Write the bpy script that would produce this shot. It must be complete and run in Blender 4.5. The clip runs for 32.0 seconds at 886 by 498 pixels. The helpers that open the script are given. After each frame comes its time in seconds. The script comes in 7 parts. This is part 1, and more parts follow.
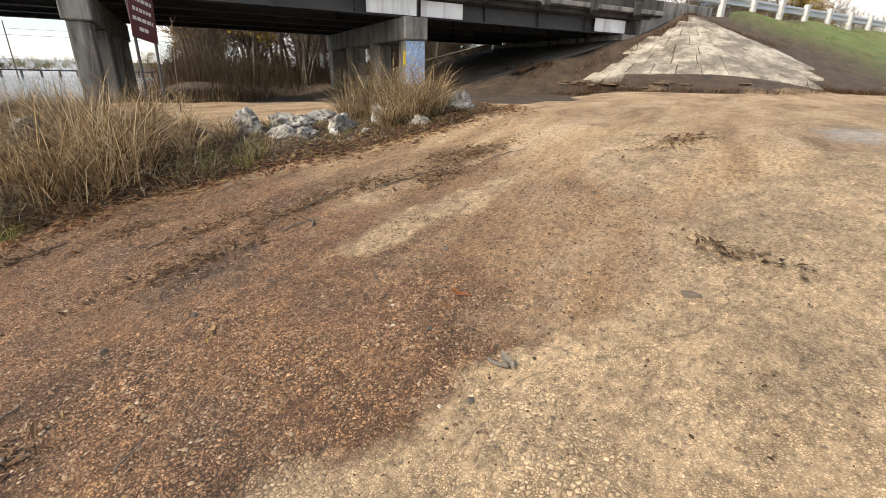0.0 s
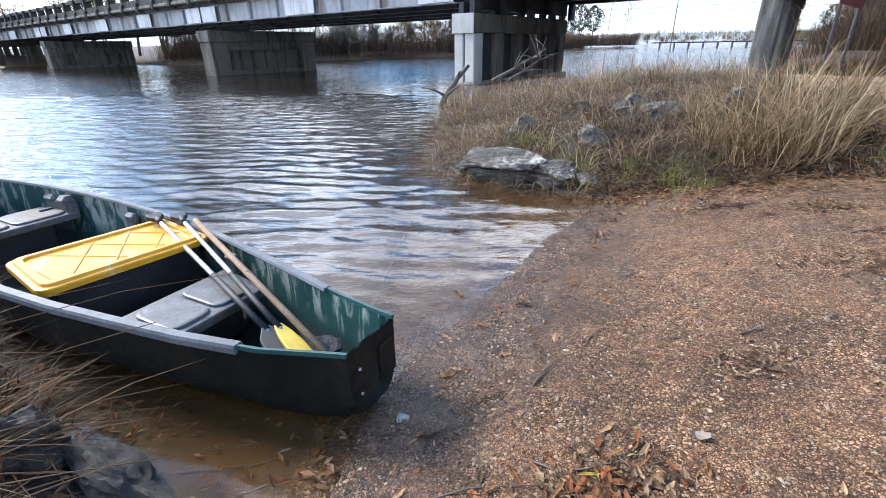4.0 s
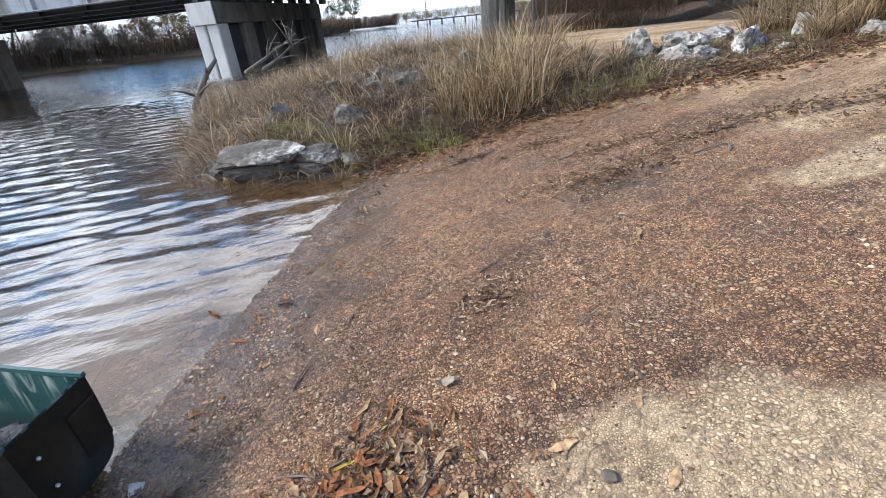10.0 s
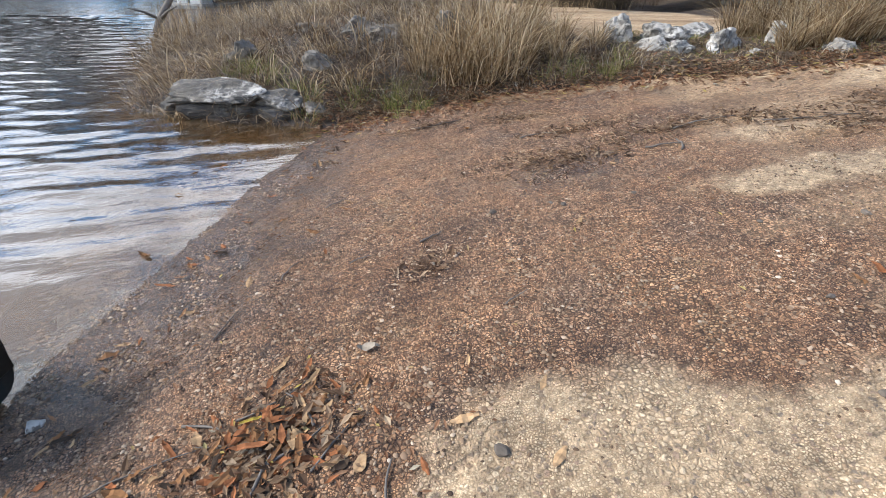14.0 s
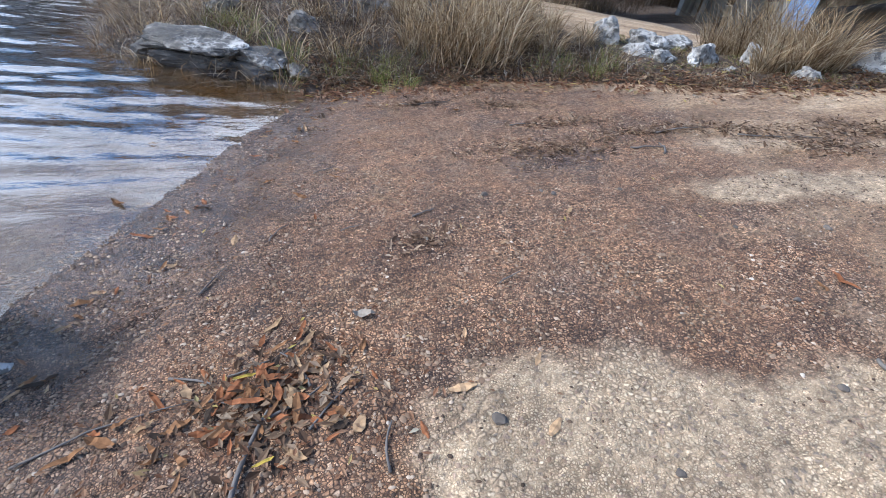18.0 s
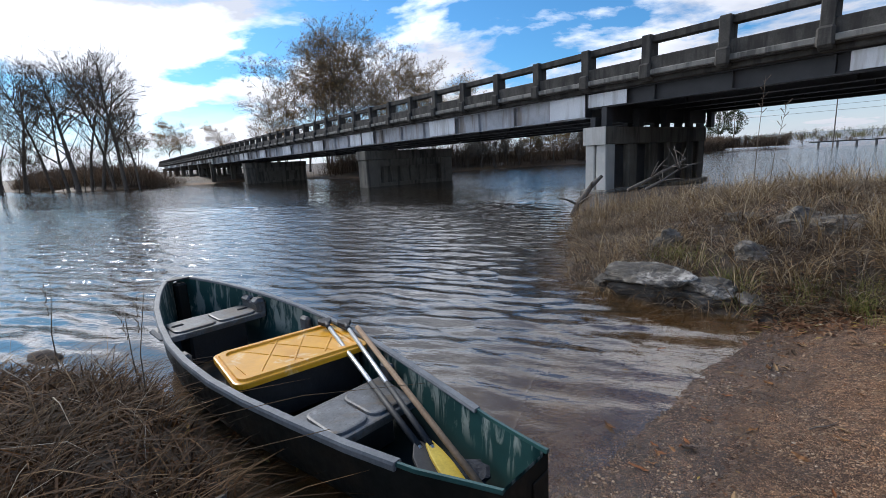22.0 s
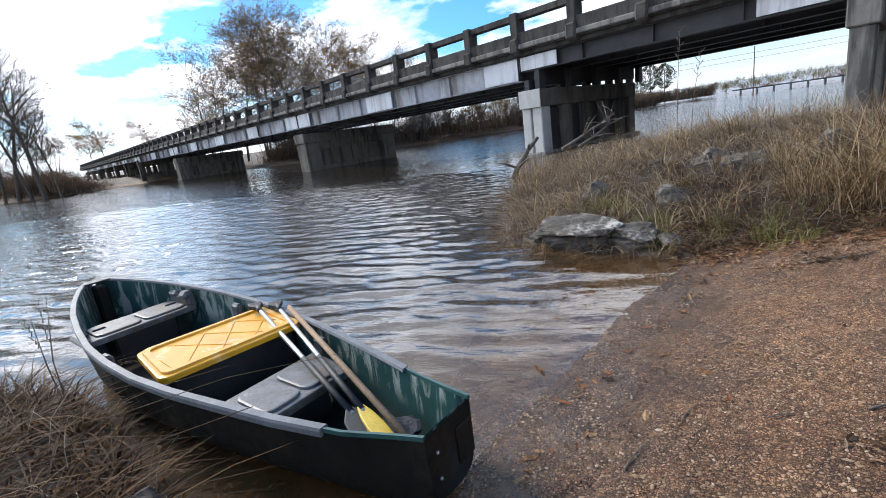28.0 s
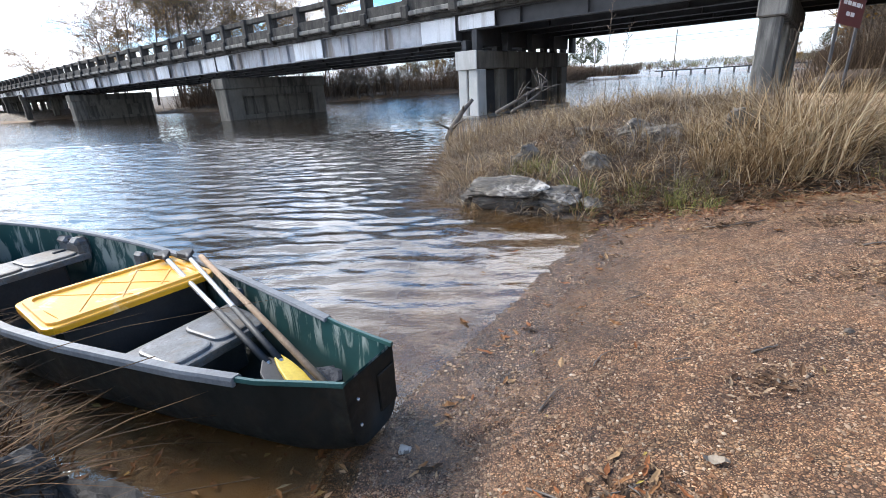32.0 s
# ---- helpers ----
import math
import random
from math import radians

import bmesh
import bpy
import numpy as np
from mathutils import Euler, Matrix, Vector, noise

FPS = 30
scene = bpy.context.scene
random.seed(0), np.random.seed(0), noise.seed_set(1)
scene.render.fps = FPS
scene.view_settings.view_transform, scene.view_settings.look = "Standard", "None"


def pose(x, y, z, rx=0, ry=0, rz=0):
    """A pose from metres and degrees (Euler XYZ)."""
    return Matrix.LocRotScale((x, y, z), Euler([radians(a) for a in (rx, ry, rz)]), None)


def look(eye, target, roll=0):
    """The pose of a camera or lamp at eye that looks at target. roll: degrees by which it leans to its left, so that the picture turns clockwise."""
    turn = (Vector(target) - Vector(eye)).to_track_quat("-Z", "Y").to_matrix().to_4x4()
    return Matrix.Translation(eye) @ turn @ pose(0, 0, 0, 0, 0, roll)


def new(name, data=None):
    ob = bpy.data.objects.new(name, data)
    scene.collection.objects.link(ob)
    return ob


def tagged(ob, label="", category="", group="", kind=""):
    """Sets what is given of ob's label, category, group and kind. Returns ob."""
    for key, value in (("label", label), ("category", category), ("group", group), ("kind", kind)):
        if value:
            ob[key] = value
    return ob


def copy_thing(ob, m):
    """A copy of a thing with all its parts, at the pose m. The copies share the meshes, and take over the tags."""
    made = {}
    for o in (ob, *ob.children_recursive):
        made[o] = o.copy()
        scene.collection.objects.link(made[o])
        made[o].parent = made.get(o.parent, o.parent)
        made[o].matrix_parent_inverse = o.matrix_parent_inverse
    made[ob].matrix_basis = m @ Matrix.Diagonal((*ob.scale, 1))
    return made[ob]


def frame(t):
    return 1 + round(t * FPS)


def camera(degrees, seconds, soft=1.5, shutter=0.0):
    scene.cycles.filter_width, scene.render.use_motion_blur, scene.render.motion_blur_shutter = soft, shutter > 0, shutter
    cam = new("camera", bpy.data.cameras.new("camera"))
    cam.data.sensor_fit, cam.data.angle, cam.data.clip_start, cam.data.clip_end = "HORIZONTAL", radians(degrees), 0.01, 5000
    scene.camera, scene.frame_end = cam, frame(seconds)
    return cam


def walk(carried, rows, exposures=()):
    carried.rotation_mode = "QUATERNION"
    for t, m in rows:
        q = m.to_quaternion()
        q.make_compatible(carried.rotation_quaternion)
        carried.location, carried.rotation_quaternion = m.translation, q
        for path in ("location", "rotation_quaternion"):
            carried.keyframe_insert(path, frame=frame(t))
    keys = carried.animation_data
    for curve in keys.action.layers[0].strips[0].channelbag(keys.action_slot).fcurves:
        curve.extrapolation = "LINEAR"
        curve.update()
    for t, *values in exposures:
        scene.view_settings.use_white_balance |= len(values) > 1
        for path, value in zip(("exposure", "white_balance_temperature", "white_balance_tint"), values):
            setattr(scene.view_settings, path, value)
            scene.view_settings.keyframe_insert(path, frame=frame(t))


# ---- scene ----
cam = camera(88.3, 32.0, soft=0.75)
PATH = [
    (0, (0.813, 0.024, 1.522), (2.456, 0.922, 0.82), 1.1),
    (0.5, (0.712, 0.135, 1.458), (2.334, 1.04, 0.718), 0.7),
    (1, (0.526, 0.258, 1.423), (1.952, 1.384, 0.586), 1.1),
    (1.5, (0.356, 0.314, 1.431), (1.508, 1.67, 0.517), 1.1),
    (2, (0.178, 0.256, 1.458), (1.006, 1.781, 0.463), 2.6),
    (2.5, (-0.013, 0.147, 1.507), (0.545, 1.853, 0.626), 5.5),
    (3, (-0.077, 0.169, 1.517), (0.197, 1.937, 0.625), 2.2),
    (3.5, (-0.093, 0.164, 1.562), (-0.055, 1.963, 0.688), -0.2),
    (4, (-0.129, 0.183, 1.563), (-0.278, 2.004, 0.752), -1.0),
    (4.5, (-0.112, 0.184, 1.562), (-0.357, 2.008, 0.779), -1.3),
    (6.5, (0.038, 0.177, 1.588), (-0.152, 2.009, 0.807), -4.8),
    (7, (0.028, 0.167, 1.562), (-0.133, 1.98, 0.733), -5.7),
    (7.5, (0.049, 0.153, 1.564), (-0.083, 1.976, 0.752), -7.3),
    (8, (0.097, 0.143, 1.519), (0.094, 1.986, 0.744), -8.5),
    (8.5, (0.282, 0.247, 1.479), (0.488, 2.073, 0.688), -8.8),
    (9, (0.299, 0.245, 1.487), (0.724, 1.99, 0.608), -8.3),
    (9.5, (0.294, 0.242, 1.492), (0.842, 1.958, 0.623), -6.6),
    (10, (0.312, 0.253, 1.456), (0.901, 1.94, 0.558), -5.9),
    (10.5, (0.319, 0.273, 1.495), (0.904, 1.93, 0.54), -5.5),
    (11, (0.261, 0.332, 1.504), (0.725, 1.99, 0.486), -3.6),
    (11.5, (0.236, 0.31, 1.481), (0.732, 1.959, 0.464), 0.9),
    (12, (0.199, 0.292, 1.479), (0.663, 1.95, 0.461), 1.8),
    (12.5, (0.218, 0.288, 1.466), (0.652, 1.949, 0.442), 2.3),
    (13, (0.259, 0.269, 1.466), (0.708, 1.918, 0.427), 2.5),
    (13.5, (0.397, 0.229, 1.467), (0.951, 1.857, 0.445), 2.6),
    (14, (0.438, 0.219, 1.467), (1.131, 1.784, 0.431), 2.6),
    (14.5, (0.487, 0.193, 1.459), (1.331, 1.682, 0.424), 3.9),
    (16.5, (0.432, 0.225, 1.417), (1.409, 1.631, 0.383), 6.8),
    (17, (0.408, 0.229, 1.4), (1.365, 1.63, 0.341), 7.8),
    (17.5, (0.358, 0.241, 1.391), (1.289, 1.649, 0.32), 9.0),
    (18, (0.27, 0.251, 1.421), (1.12, 1.71, 0.349), 11.2),
    (18.5, (0.164, 0.257, 1.454), (0.83, 1.825, 0.407), 10.9),
    (19, (0.058, 0.258, 1.512), (0.459, 1.975, 0.567), 7.9),
    (19.5, (-0.119, 0.168, 1.539), (0.049, 2.016, 0.792), 2.0),
    (20, (-0.246, 0.134, 1.636), (-0.264, 2.032, 1.006), -3.4),
    (20.5, (-0.298, 0.113, 1.669), (-0.546, 2.028, 1.146), -3.2),
    (21, (-0.321, 0.091, 1.691), (-0.744, 1.993, 1.237), -2.7),
    (21.5, (-0.307, 0.097, 1.704), (-0.874, 1.969, 1.287), -2.3),
    (22, (-0.278, 0.105, 1.719), (-0.954, 1.949, 1.34), -3.0),
    (22.5, (-0.233, 0.102, 1.712), (-0.929, 1.949, 1.39), -3.9),
    (23, (-0.218, 0.105, 1.714), (-0.888, 1.968, 1.431), -4.5),
    (23.5, (-0.211, 0.116, 1.711), (-0.862, 1.988, 1.447), -4.6),
    (24, (-0.214, 0.123, 1.701), (-0.863, 1.995, 1.424), -4.9),
    (24.5, (-0.219, 0.148, 1.673), (-0.889, 2.005, 1.352), -5.5),
    (26.5, (-0.217, 0.16, 1.666), (-0.921, 1.977, 1.212), -4.9),
    (27, (-0.135, 0.171, 1.654), (-0.79, 2.003, 1.191), -5.1),
    (27.5, (-0.083, 0.164, 1.626), (-0.647, 2.022, 1.152), -6.3),
    (28, (-0.058, 0.142, 1.623), (-0.552, 2.015, 1.125), -7.9),
    (28.5, (-0.057, 0.145, 1.613), (-0.508, 2.026, 1.107), -7.9),
    (29, (-0.04, 0.147, 1.609), (-0.407, 2.032, 1.051), -5.9),
    (29.5, (-0.038, 0.133, 1.614), (-0.362, 2.022, 1.042), -5.2),
    (30, (-0.033, 0.116, 1.61), (-0.328, 2.011, 1.042), -4.8),
    (30.5, (-0.042, 0.13, 1.587), (-0.316, 2.03, 1.023), -4.5),
    (31, (-0.053, 0.156, 1.542), (-0.289, 2.046, 0.932), -3.7),
    (31.5, (-0.054, 0.178, 1.533), (-0.266, 2.059, 0.886), -3.4),
    (32, (-0.06, 0.183, 1.526), (-0.263, 2.054, 0.848), -3.5),
]
EXPOSURES = [(0, 0.46, 7500, 12), (1.5, 0.47, 6500, 11), (3, 0.86, 5900, 12), (9, 0.78, 6050, 11), (13, 0.76, 6200, 11), (17, 0.62, 5600, 12), (18.5, 0.66, 5350, 12), (20, 0.68, 5450, 12), (21, 0.0, 6000, 11), (22.5, -0.30, 6100, 12), (24.5, -0.46, 6100, 12), (26.5, -0.12, 6100, 12), (28, 0.34, 6200, 12), (30, 0.68, 6300, 12), (32, 0.8, 6200, 12)]
walk(cam, [(t, look(eye, target, roll)) for t, eye, target, roll in PATH], EXPOSURES)

# ---- light ----
SUN_DIR = Vector((-0.74, 0.33, 0.59)).normalized()
world = bpy.data.worlds.new("sky")
scene.world = world
world.use_nodes = True
wn = world.node_tree
wn.nodes.clear()


def wnode(kind, **kw):
    n = wn.nodes.new(kind)
    for key, value in kw.items():
        n.inputs[key].default_value = value
    return n


sky = wn.nodes.new("ShaderNodeTexSky")
sky.sky_type, sky.sun_disc = "NISHITA", False
sky.sun_elevation = math.asin(SUN_DIR.z)
sky.sun_rotation = math.atan2(SUN_DIR.x, SUN_DIR.y)
sky.air_density, sky.dust_density, sky.ozone_density = 1.0, 0.6, 3.0
# clouds: noise laid on a flat layer high above
tc = wn.nodes.new("ShaderNodeTexCoord")
sep = wn.nodes.new("ShaderNodeSeparateXYZ")
wn.links.new(tc.outputs["Generated"], sep.inputs[0])


def wmath(op, a, b=None, clamp=False):
    n = wn.nodes.new("ShaderNodeMath")
    n.operation, n.use_clamp = op, clamp
    for i, v in enumerate((a, b)):
        if v is None:
            continue
        if isinstance(v, (int, float)):
            n.inputs[i].default_value = v
        else:
            wn.links.new(v, n.inputs[i])
    return n.outputs[0]


up = wmath("ADD", wmath("MAXIMUM", sep.outputs["Z"], 0.0), 0.16)
comb = wn.nodes.new("ShaderNodeCombineXYZ")
wn.links.new(wmath("DIVIDE", sep.outputs["X"], up), comb.inputs[0])
wn.links.new(wmath("DIVIDE", sep.outputs["Y"], up), comb.inputs[1])
comb.inputs[2].default_value = 3.7
cl = wnode("ShaderNodeTexNoise", Scale=1.05, Detail=9.0, Roughness=0.57, Distortion=0.2)
wn.links.new(comb.outputs[0], cl.inputs["Vector"])
cr = wn.nodes.new("ShaderNodeValToRGB")
cr.color_ramp.elements[0].position, cr.color_ramp.elements[1].position = 0.43, 0.515
# the cover thins overhead
thin_up = wmath("MULTIPLY", wmath("SUBTRACT", sep.outputs["Z"], 0.40, True), 0.26)
wn.links.new(wmath("SUBTRACT", cl.outputs["Fac"], thin_up), cr.inputs[0])
cl2 = wnode("ShaderNodeTexNoise", Scale=1.3, Detail=6.0, Roughness=0.55)
wn.links.new(comb.outputs[0], cl2.inputs["Vector"])
shade = wn.nodes.new("ShaderNodeValToRGB")
shade.color_ramp.elements[0].position, shade.color_ramp.elements[1].position = 0.42, 0.60
shade.color_ramp.elements[0].color = (0.0, 0.0, 0.0, 1)
shade.color_ramp.elements[1].color = (0.9, 0.9, 0.9, 1)
wn.links.new(cl2.outputs["Fac"], shade.inputs[0])
# thin cloud glows towards the sun behind it
dot = wn.nodes.new("ShaderNodeVectorMath")
dot.operation = "DOT_PRODUCT"
wn.links.new(tc.outputs["Generated"], dot.inputs[0])
dot.inputs[1].default_value = SUN_DIR
glow = wmath("ADD", wmath("MULTIPLY", wmath("POWER", wmath("MAXIMUM", dot.outputs["Value"], 0.0), 3.0), 1.5), 1.05)
# clouds seen edge-on near the horizon show their grey sides
glow = wmath("MULTIPLY", glow, wmath("ADD", wmath("MULTIPLY", wmath("MULTIPLY", sep.outputs["Z"], 2.2, True), 0.47), 0.55))
lit = wn.nodes.new("ShaderNodeVectorMath")
lit.operation = "SCALE"
lit.inputs[0].default_value = (15.5, 15.8, 16.3)
wn.links.new(glow, lit.inputs["Scale"])
# thick parts stay grey, less so in the haze near the horizon
hazy = wmath("MULTIPLY", wmath("SUBTRACT", sep.outputs["Z"], 0.04), 5.0, True)
body_mix = wn.nodes.new("ShaderNodeMixRGB")
wn.links.new(wmath("MULTIPLY", shade.outputs[0], wmath("ADD", wmath("MULTIPLY", hazy, 0.75), 0.25)), body_mix.inputs[0])
wn.links.new(lit.outputs[0], body_mix.inputs[1])
body_mix.inputs[2].default_value = (7.6, 8.0, 9.0, 1)
blue = wn.nodes.new("ShaderNodeMixRGB")
blue.blend_type = "MULTIPLY"
blue.inputs[0].default_value = 1.0
blue.inputs[2].default_value = (0.72, 1.35, 1.68, 1)
wn.links.new(sky.outputs[0], blue.inputs[1])
mixs = wn.nodes.new("ShaderNodeMixRGB")
low = wmath("MULTIPLY", wmath("SUBTRACT", 0.16, sep.outputs["Z"]), 6.0, True)
wn.links.new(wmath("MAXIMUM", cr.outputs[0], low), mixs.inputs[0])
wn.links.new(blue.outputs[0], mixs.inputs[1])
wn.links.new(body_mix.outputs[0], mixs.inputs[2])
bg = wnode("ShaderNodeBackground", Strength=0.097)
wn.links.new(mixs.outputs[0], bg.inputs[0])
wo = wn.nodes.new("ShaderNodeOutputWorld")
wn.links.new(bg.outputs[0], wo.inputs[0])

sun = new("sun", bpy.data.lights.new("sun", "SUN"))
sun.data.energy, sun.data.angle, sun.data.color = 4.05, radians(16.0), (1.0, 0.92, 0.80)
sun.matrix_world = look((0, 0, 30), Vector((0, 0, 30)) - SUN_DIR)


# ---- materials ----
class Mat:
    """A node material under construction."""

    def __init__(self, name, rough=0.8, metal=0.0, spec=0.5):
        self.m = bpy.data.materials.new(name)
        self.m.use_nodes = True
        self.t = self.m.node_tree
        self.b = self.t.nodes["Principled BSDF"]
        self.out = self.t.nodes["Material Output"]
        self.b.inputs["Roughness"].default_value = rough
        self.b.inputs["Metallic"].default_value = metal
        self.b.inputs["Specular IOR Level"].default_value = spec
        self.pos = self.node("ShaderNodeNewGeometry").outputs["Position"]

    def node(self, kind, **kw):
        n = self.t.nodes.new(kind)
        for k, v in kw.items():
            n.inputs[k].default_value = v
        return n

    def link(self, a, b):
        self.t.links.new(a, b)

    def obj(self):
        return self.node("ShaderNodeTexCoord").outputs["Object"]

    def scaled(self, v, s):
        n = self.node("ShaderNodeMapping")
        n.inputs["Scale"].default_value = s
        self.link(v, n.inputs[0])
        return n.outputs[0]

    def noise(self, scale, detail=5.0, rough=0.6, vec=None, dist=0.0):
        n = self.node("ShaderNodeTexNoise", Scale=scale, Detail=detail, Roughness=rough, Distortion=dist)
        self.link(vec if vec is not None else self.pos, n.inputs["Vector"])
        return n.outputs["Fac"]

    def voro(self, scale, feature="F1", vec=None, out="Distance", rnd=1.0):
        n = self.node("ShaderNodeTexVoronoi", Scale=scale, Randomness=rnd)
        n.feature = feature
        self.link(vec if vec is not None else self.pos, n.inputs["Vector"])
        return n.outputs[out]

    def ramp(self, fac, *stops):
        n = self.node("ShaderNodeValToRGB")
        e = n.color_ramp.elements
        while len(e) < len(stops):
            e.new(0.5)
        for el, (p, c) in zip(e, stops):
            el.position = p
            el.color = (c, c, c, 1) if isinstance(c, (int, float)) else (*c, 1)
        self.link(fac, n.inputs[0])
        return n.outputs[0]

    def mix(self, fac, a, b, kind="MIX"):
        n = self.node("ShaderNodeMixRGB")
        n.blend_type = kind
        for i, v in enumerate((fac, a, b)):
            if isinstance(v, (int, float)):
                n.inputs[i].default_value = v if i == 0 else (v, v, v, 1)
            elif isinstance(v, tuple):
                n.inputs[i].default_value = (*v, 1)
            else:
                self.link(v, n.inputs[i])
        return n.outputs[0]

    def math(self, op, a, b=0.0, clamp=False):
        n = self.node("ShaderNodeMath")
        n.operation, n.use_clamp = op, clamp
        for i, v in enumerate((a, b)):
            if isinstance(v, (int, float)):
                n.inputs[i].default_value = v
            else:
                self.link(v, n.inputs[i])
        return n.outputs[0]

    def color(self, c):
        if isinstance(c, tuple):
            self.b.inputs["Base Color"].default_value = (*c, 1)
        else:
            self.link(c, self.b.inputs["Base Color"])
        return self

    def rough(self, r):
        self.link(r, self.b.inputs["Roughness"])
        return self

    def bump(self, h, dist=0.01, strength=1.0):
        n = self.node("ShaderNodeBump", Strength=strength, Distance=dist)
        self.link(h, n.inputs["Height"])
        if self.b.inputs["Normal"].is_linked:
            self.link(self.b.inputs["Normal"].links[0].from_socket, n.inputs["Normal"])
        self.link(n.outputs[0], self.b.inputs["Normal"])
        return self

    def attr(self, name):
        n = self.node("ShaderNodeAttribute")
        n.attribute_name = name
        return n.outputs["Fac"]

    def island(self):
        return self.node("ShaderNodeNewGeometry").outputs["Random Per Island"]

    def object_random(self):
        return self.node("ShaderNodeObjectInfo").outputs["Random"]


def simple(name, c1, c2, scale, rough=0.7, metal=0.0, bump=0.002, fine=60.0, streak=None, dark=None):
    """Two-scale noise between two colours, with fine relief; streak: stains drawn out downwards."""
    m = Mat(name, rough, metal)
    n = m.noise(scale, 6, 0.65)
    c = m.ramp(n, (0.3, c1), (0.7, c2))
    f = m.noise(fine, 4, 0.6)
    c = m.mix(m.ramp(f, (0.35, 0.35), (0.65, 0.0)), c, tuple(v * 0.55 for v in c1))
    if streak:
        s = m.noise(streak, 5, 0.6, m.scaled(m.pos, (1, 1, 0.12)))
        c = m.mix(m.ramp(s, (0.48, 0.0), (0.62, 0.85)), c, dark or tuple(v * 0.35 for v in c1))
    m.color(c)
    m.bump(f, bump)
    m.bump(n, bump * 4)
    return m.m


M = {}
M["concrete"] = simple("weathered_concrete", (0.17, 0.165, 0.15), (0.30, 0.29, 0.265), 1.3, 0.9, bump=0.004, streak=2.6, dark=(0.05, 0.05, 0.048))
M["pale_concrete"] = simple("pale_concrete", (0.46, 0.46, 0.44), (0.60, 0.59, 0.56), 1.7, 0.85, bump=0.003, streak=1.5, dark=(0.33, 0.31, 0.27))
M["rail_concrete"] = simple("stained_rail_concrete", (0.04, 0.038, 0.034), (0.105, 0.098, 0.088), 1.7, 0.95, bump=0.006, fine=26.0, streak=3.2, dark=(0.024, 0.023, 0.022))
M["pier_concrete"] = simple("pier_concrete", (0.115, 0.105, 0.088), (0.19, 0.175, 0.15), 1.1, 0.95, bump=0.004, streak=2.2, dark=(0.045, 0.042, 0.036))
M["white_steel"] = simple("white_painted_steel", (0.74, 0.77, 0.81), (0.86, 0.88, 0.9), 2.0, 0.45, bump=0.001, streak=3.2, dark=(0.5, 0.5, 0.5))
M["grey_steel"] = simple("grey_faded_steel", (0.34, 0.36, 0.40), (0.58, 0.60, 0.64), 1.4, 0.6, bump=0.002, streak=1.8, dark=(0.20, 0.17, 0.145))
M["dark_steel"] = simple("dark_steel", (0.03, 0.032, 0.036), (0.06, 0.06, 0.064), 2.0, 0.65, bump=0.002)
M["galv"] = simple("galvanised_steel", (0.42, 0.44, 0.47), (0.55, 0.57, 0.6), 3.0, 0.45, 0.7, bump=0.001)
M["bark"] = simple("grey_brown_bark", (0.075, 0.06, 0.046), (0.17, 0.14, 0.112), 3.0, 0.95, bump=0.006, fine=22.0)
M["drift"] = simple("grey_driftwood", (0.085, 0.07, 0.058), (0.19, 0.165, 0.14), 6.0, 0.9, bump=0.004, fine=40.0)


def leafy(name, stops, rough=0.7, trans=None):
    m = Mat(name, rough, 0.0, 0.12)
    c = m.ramp(m.island(), *stops)
    c = m.mix(m.ramp(m.noise(30, 3), (0.35, 0.3), (0.6, 0.0)), c, (0.03, 0.02, 0.012))
    c = m.mix(m.ramp(m.noise(1.6, 4, 0.6), (0.36, 0.62), (0.58, 0.0)), c, m.mix(0.7, c, (0.05, 0.035, 0.02)))
    m.color(c)
    thin = m.node("ShaderNodeBsdfTranslucent")
    m.link(c, thin.inputs[0])
    both = m.node("ShaderNodeMixShader", Fac=0.38 if trans is None else trans)
    m.link(m.b.outputs[0], both.inputs[1])
    m.link(thin.outputs[0], both.inputs[2])
    m.link(both.outputs[0], m.out.inputs[0])
    return m.m


M["dry_grass"] = leafy("dry_grass", [(0.0, (0.085, 0.05, 0.025)), (0.35, (0.27, 0.18, 0.092)), (0.7, (0.50, 0.365, 0.21)), (1.0, (0.76, 0.63, 0.43))])
M["brown_grass"] = leafy("brown_matted_grass", [(0.0, (0.06, 0.036, 0.021)), (0.4, (0.175, 0.115, 0.068)), (0.8, (0.35, 0.25, 0.155)), (1.0, (0.56, 0.45, 0.31))])
M["wet_grass"] = leafy("dark_wet_dead_grass", [(0.0, (0.022, 0.011, 0.006)), (0.5, (0.08, 0.04, 0.018)), (0.85, (0.17, 0.09, 0.04)), (1.0, (0.36, 0.23, 0.12))])
M["green_grass"] = leafy("green_grass", [(0.0, (0.12, 0.15, 0.035)), (0.5, (0.24, 0.25, 0.07)), (0.85, (0.40, 0.36, 0.14)), (1.0, (0.5, 0.42, 0.22))])
M["fallen_leaf"] = leafy("fallen_leaf", [(0.0, (0.12, 0.055, 0.03)), (0.35, (0.26, 0.125, 0.065)), (0.65, (0.37, 0.205, 0.115)), (0.9, (0.45, 0.30, 0.18)), (0.97, (0.55, 0.42, 0.10)), (1.0, (0.5, 0.47, 0.42))], 0.6)
M["tree_leaf"] = leafy("autumn_tree_leaf", [(0.0, (0.28, 0.19, 0.09)), (0.5, (0.46, 0.33, 0.16)), (0.85, (0.58, 0.40, 0.20)), (1.0, (0.56, 0.28, 0.12))], 0.7, 0.55)
M["rust_leaf"] = leafy("rust_tree_leaf", [(0.0, (0.16, 0.09, 0.03)), (0.5, (0.34, 0.19, 0.05)), (1.0, (0.46, 0.30, 0.08))])
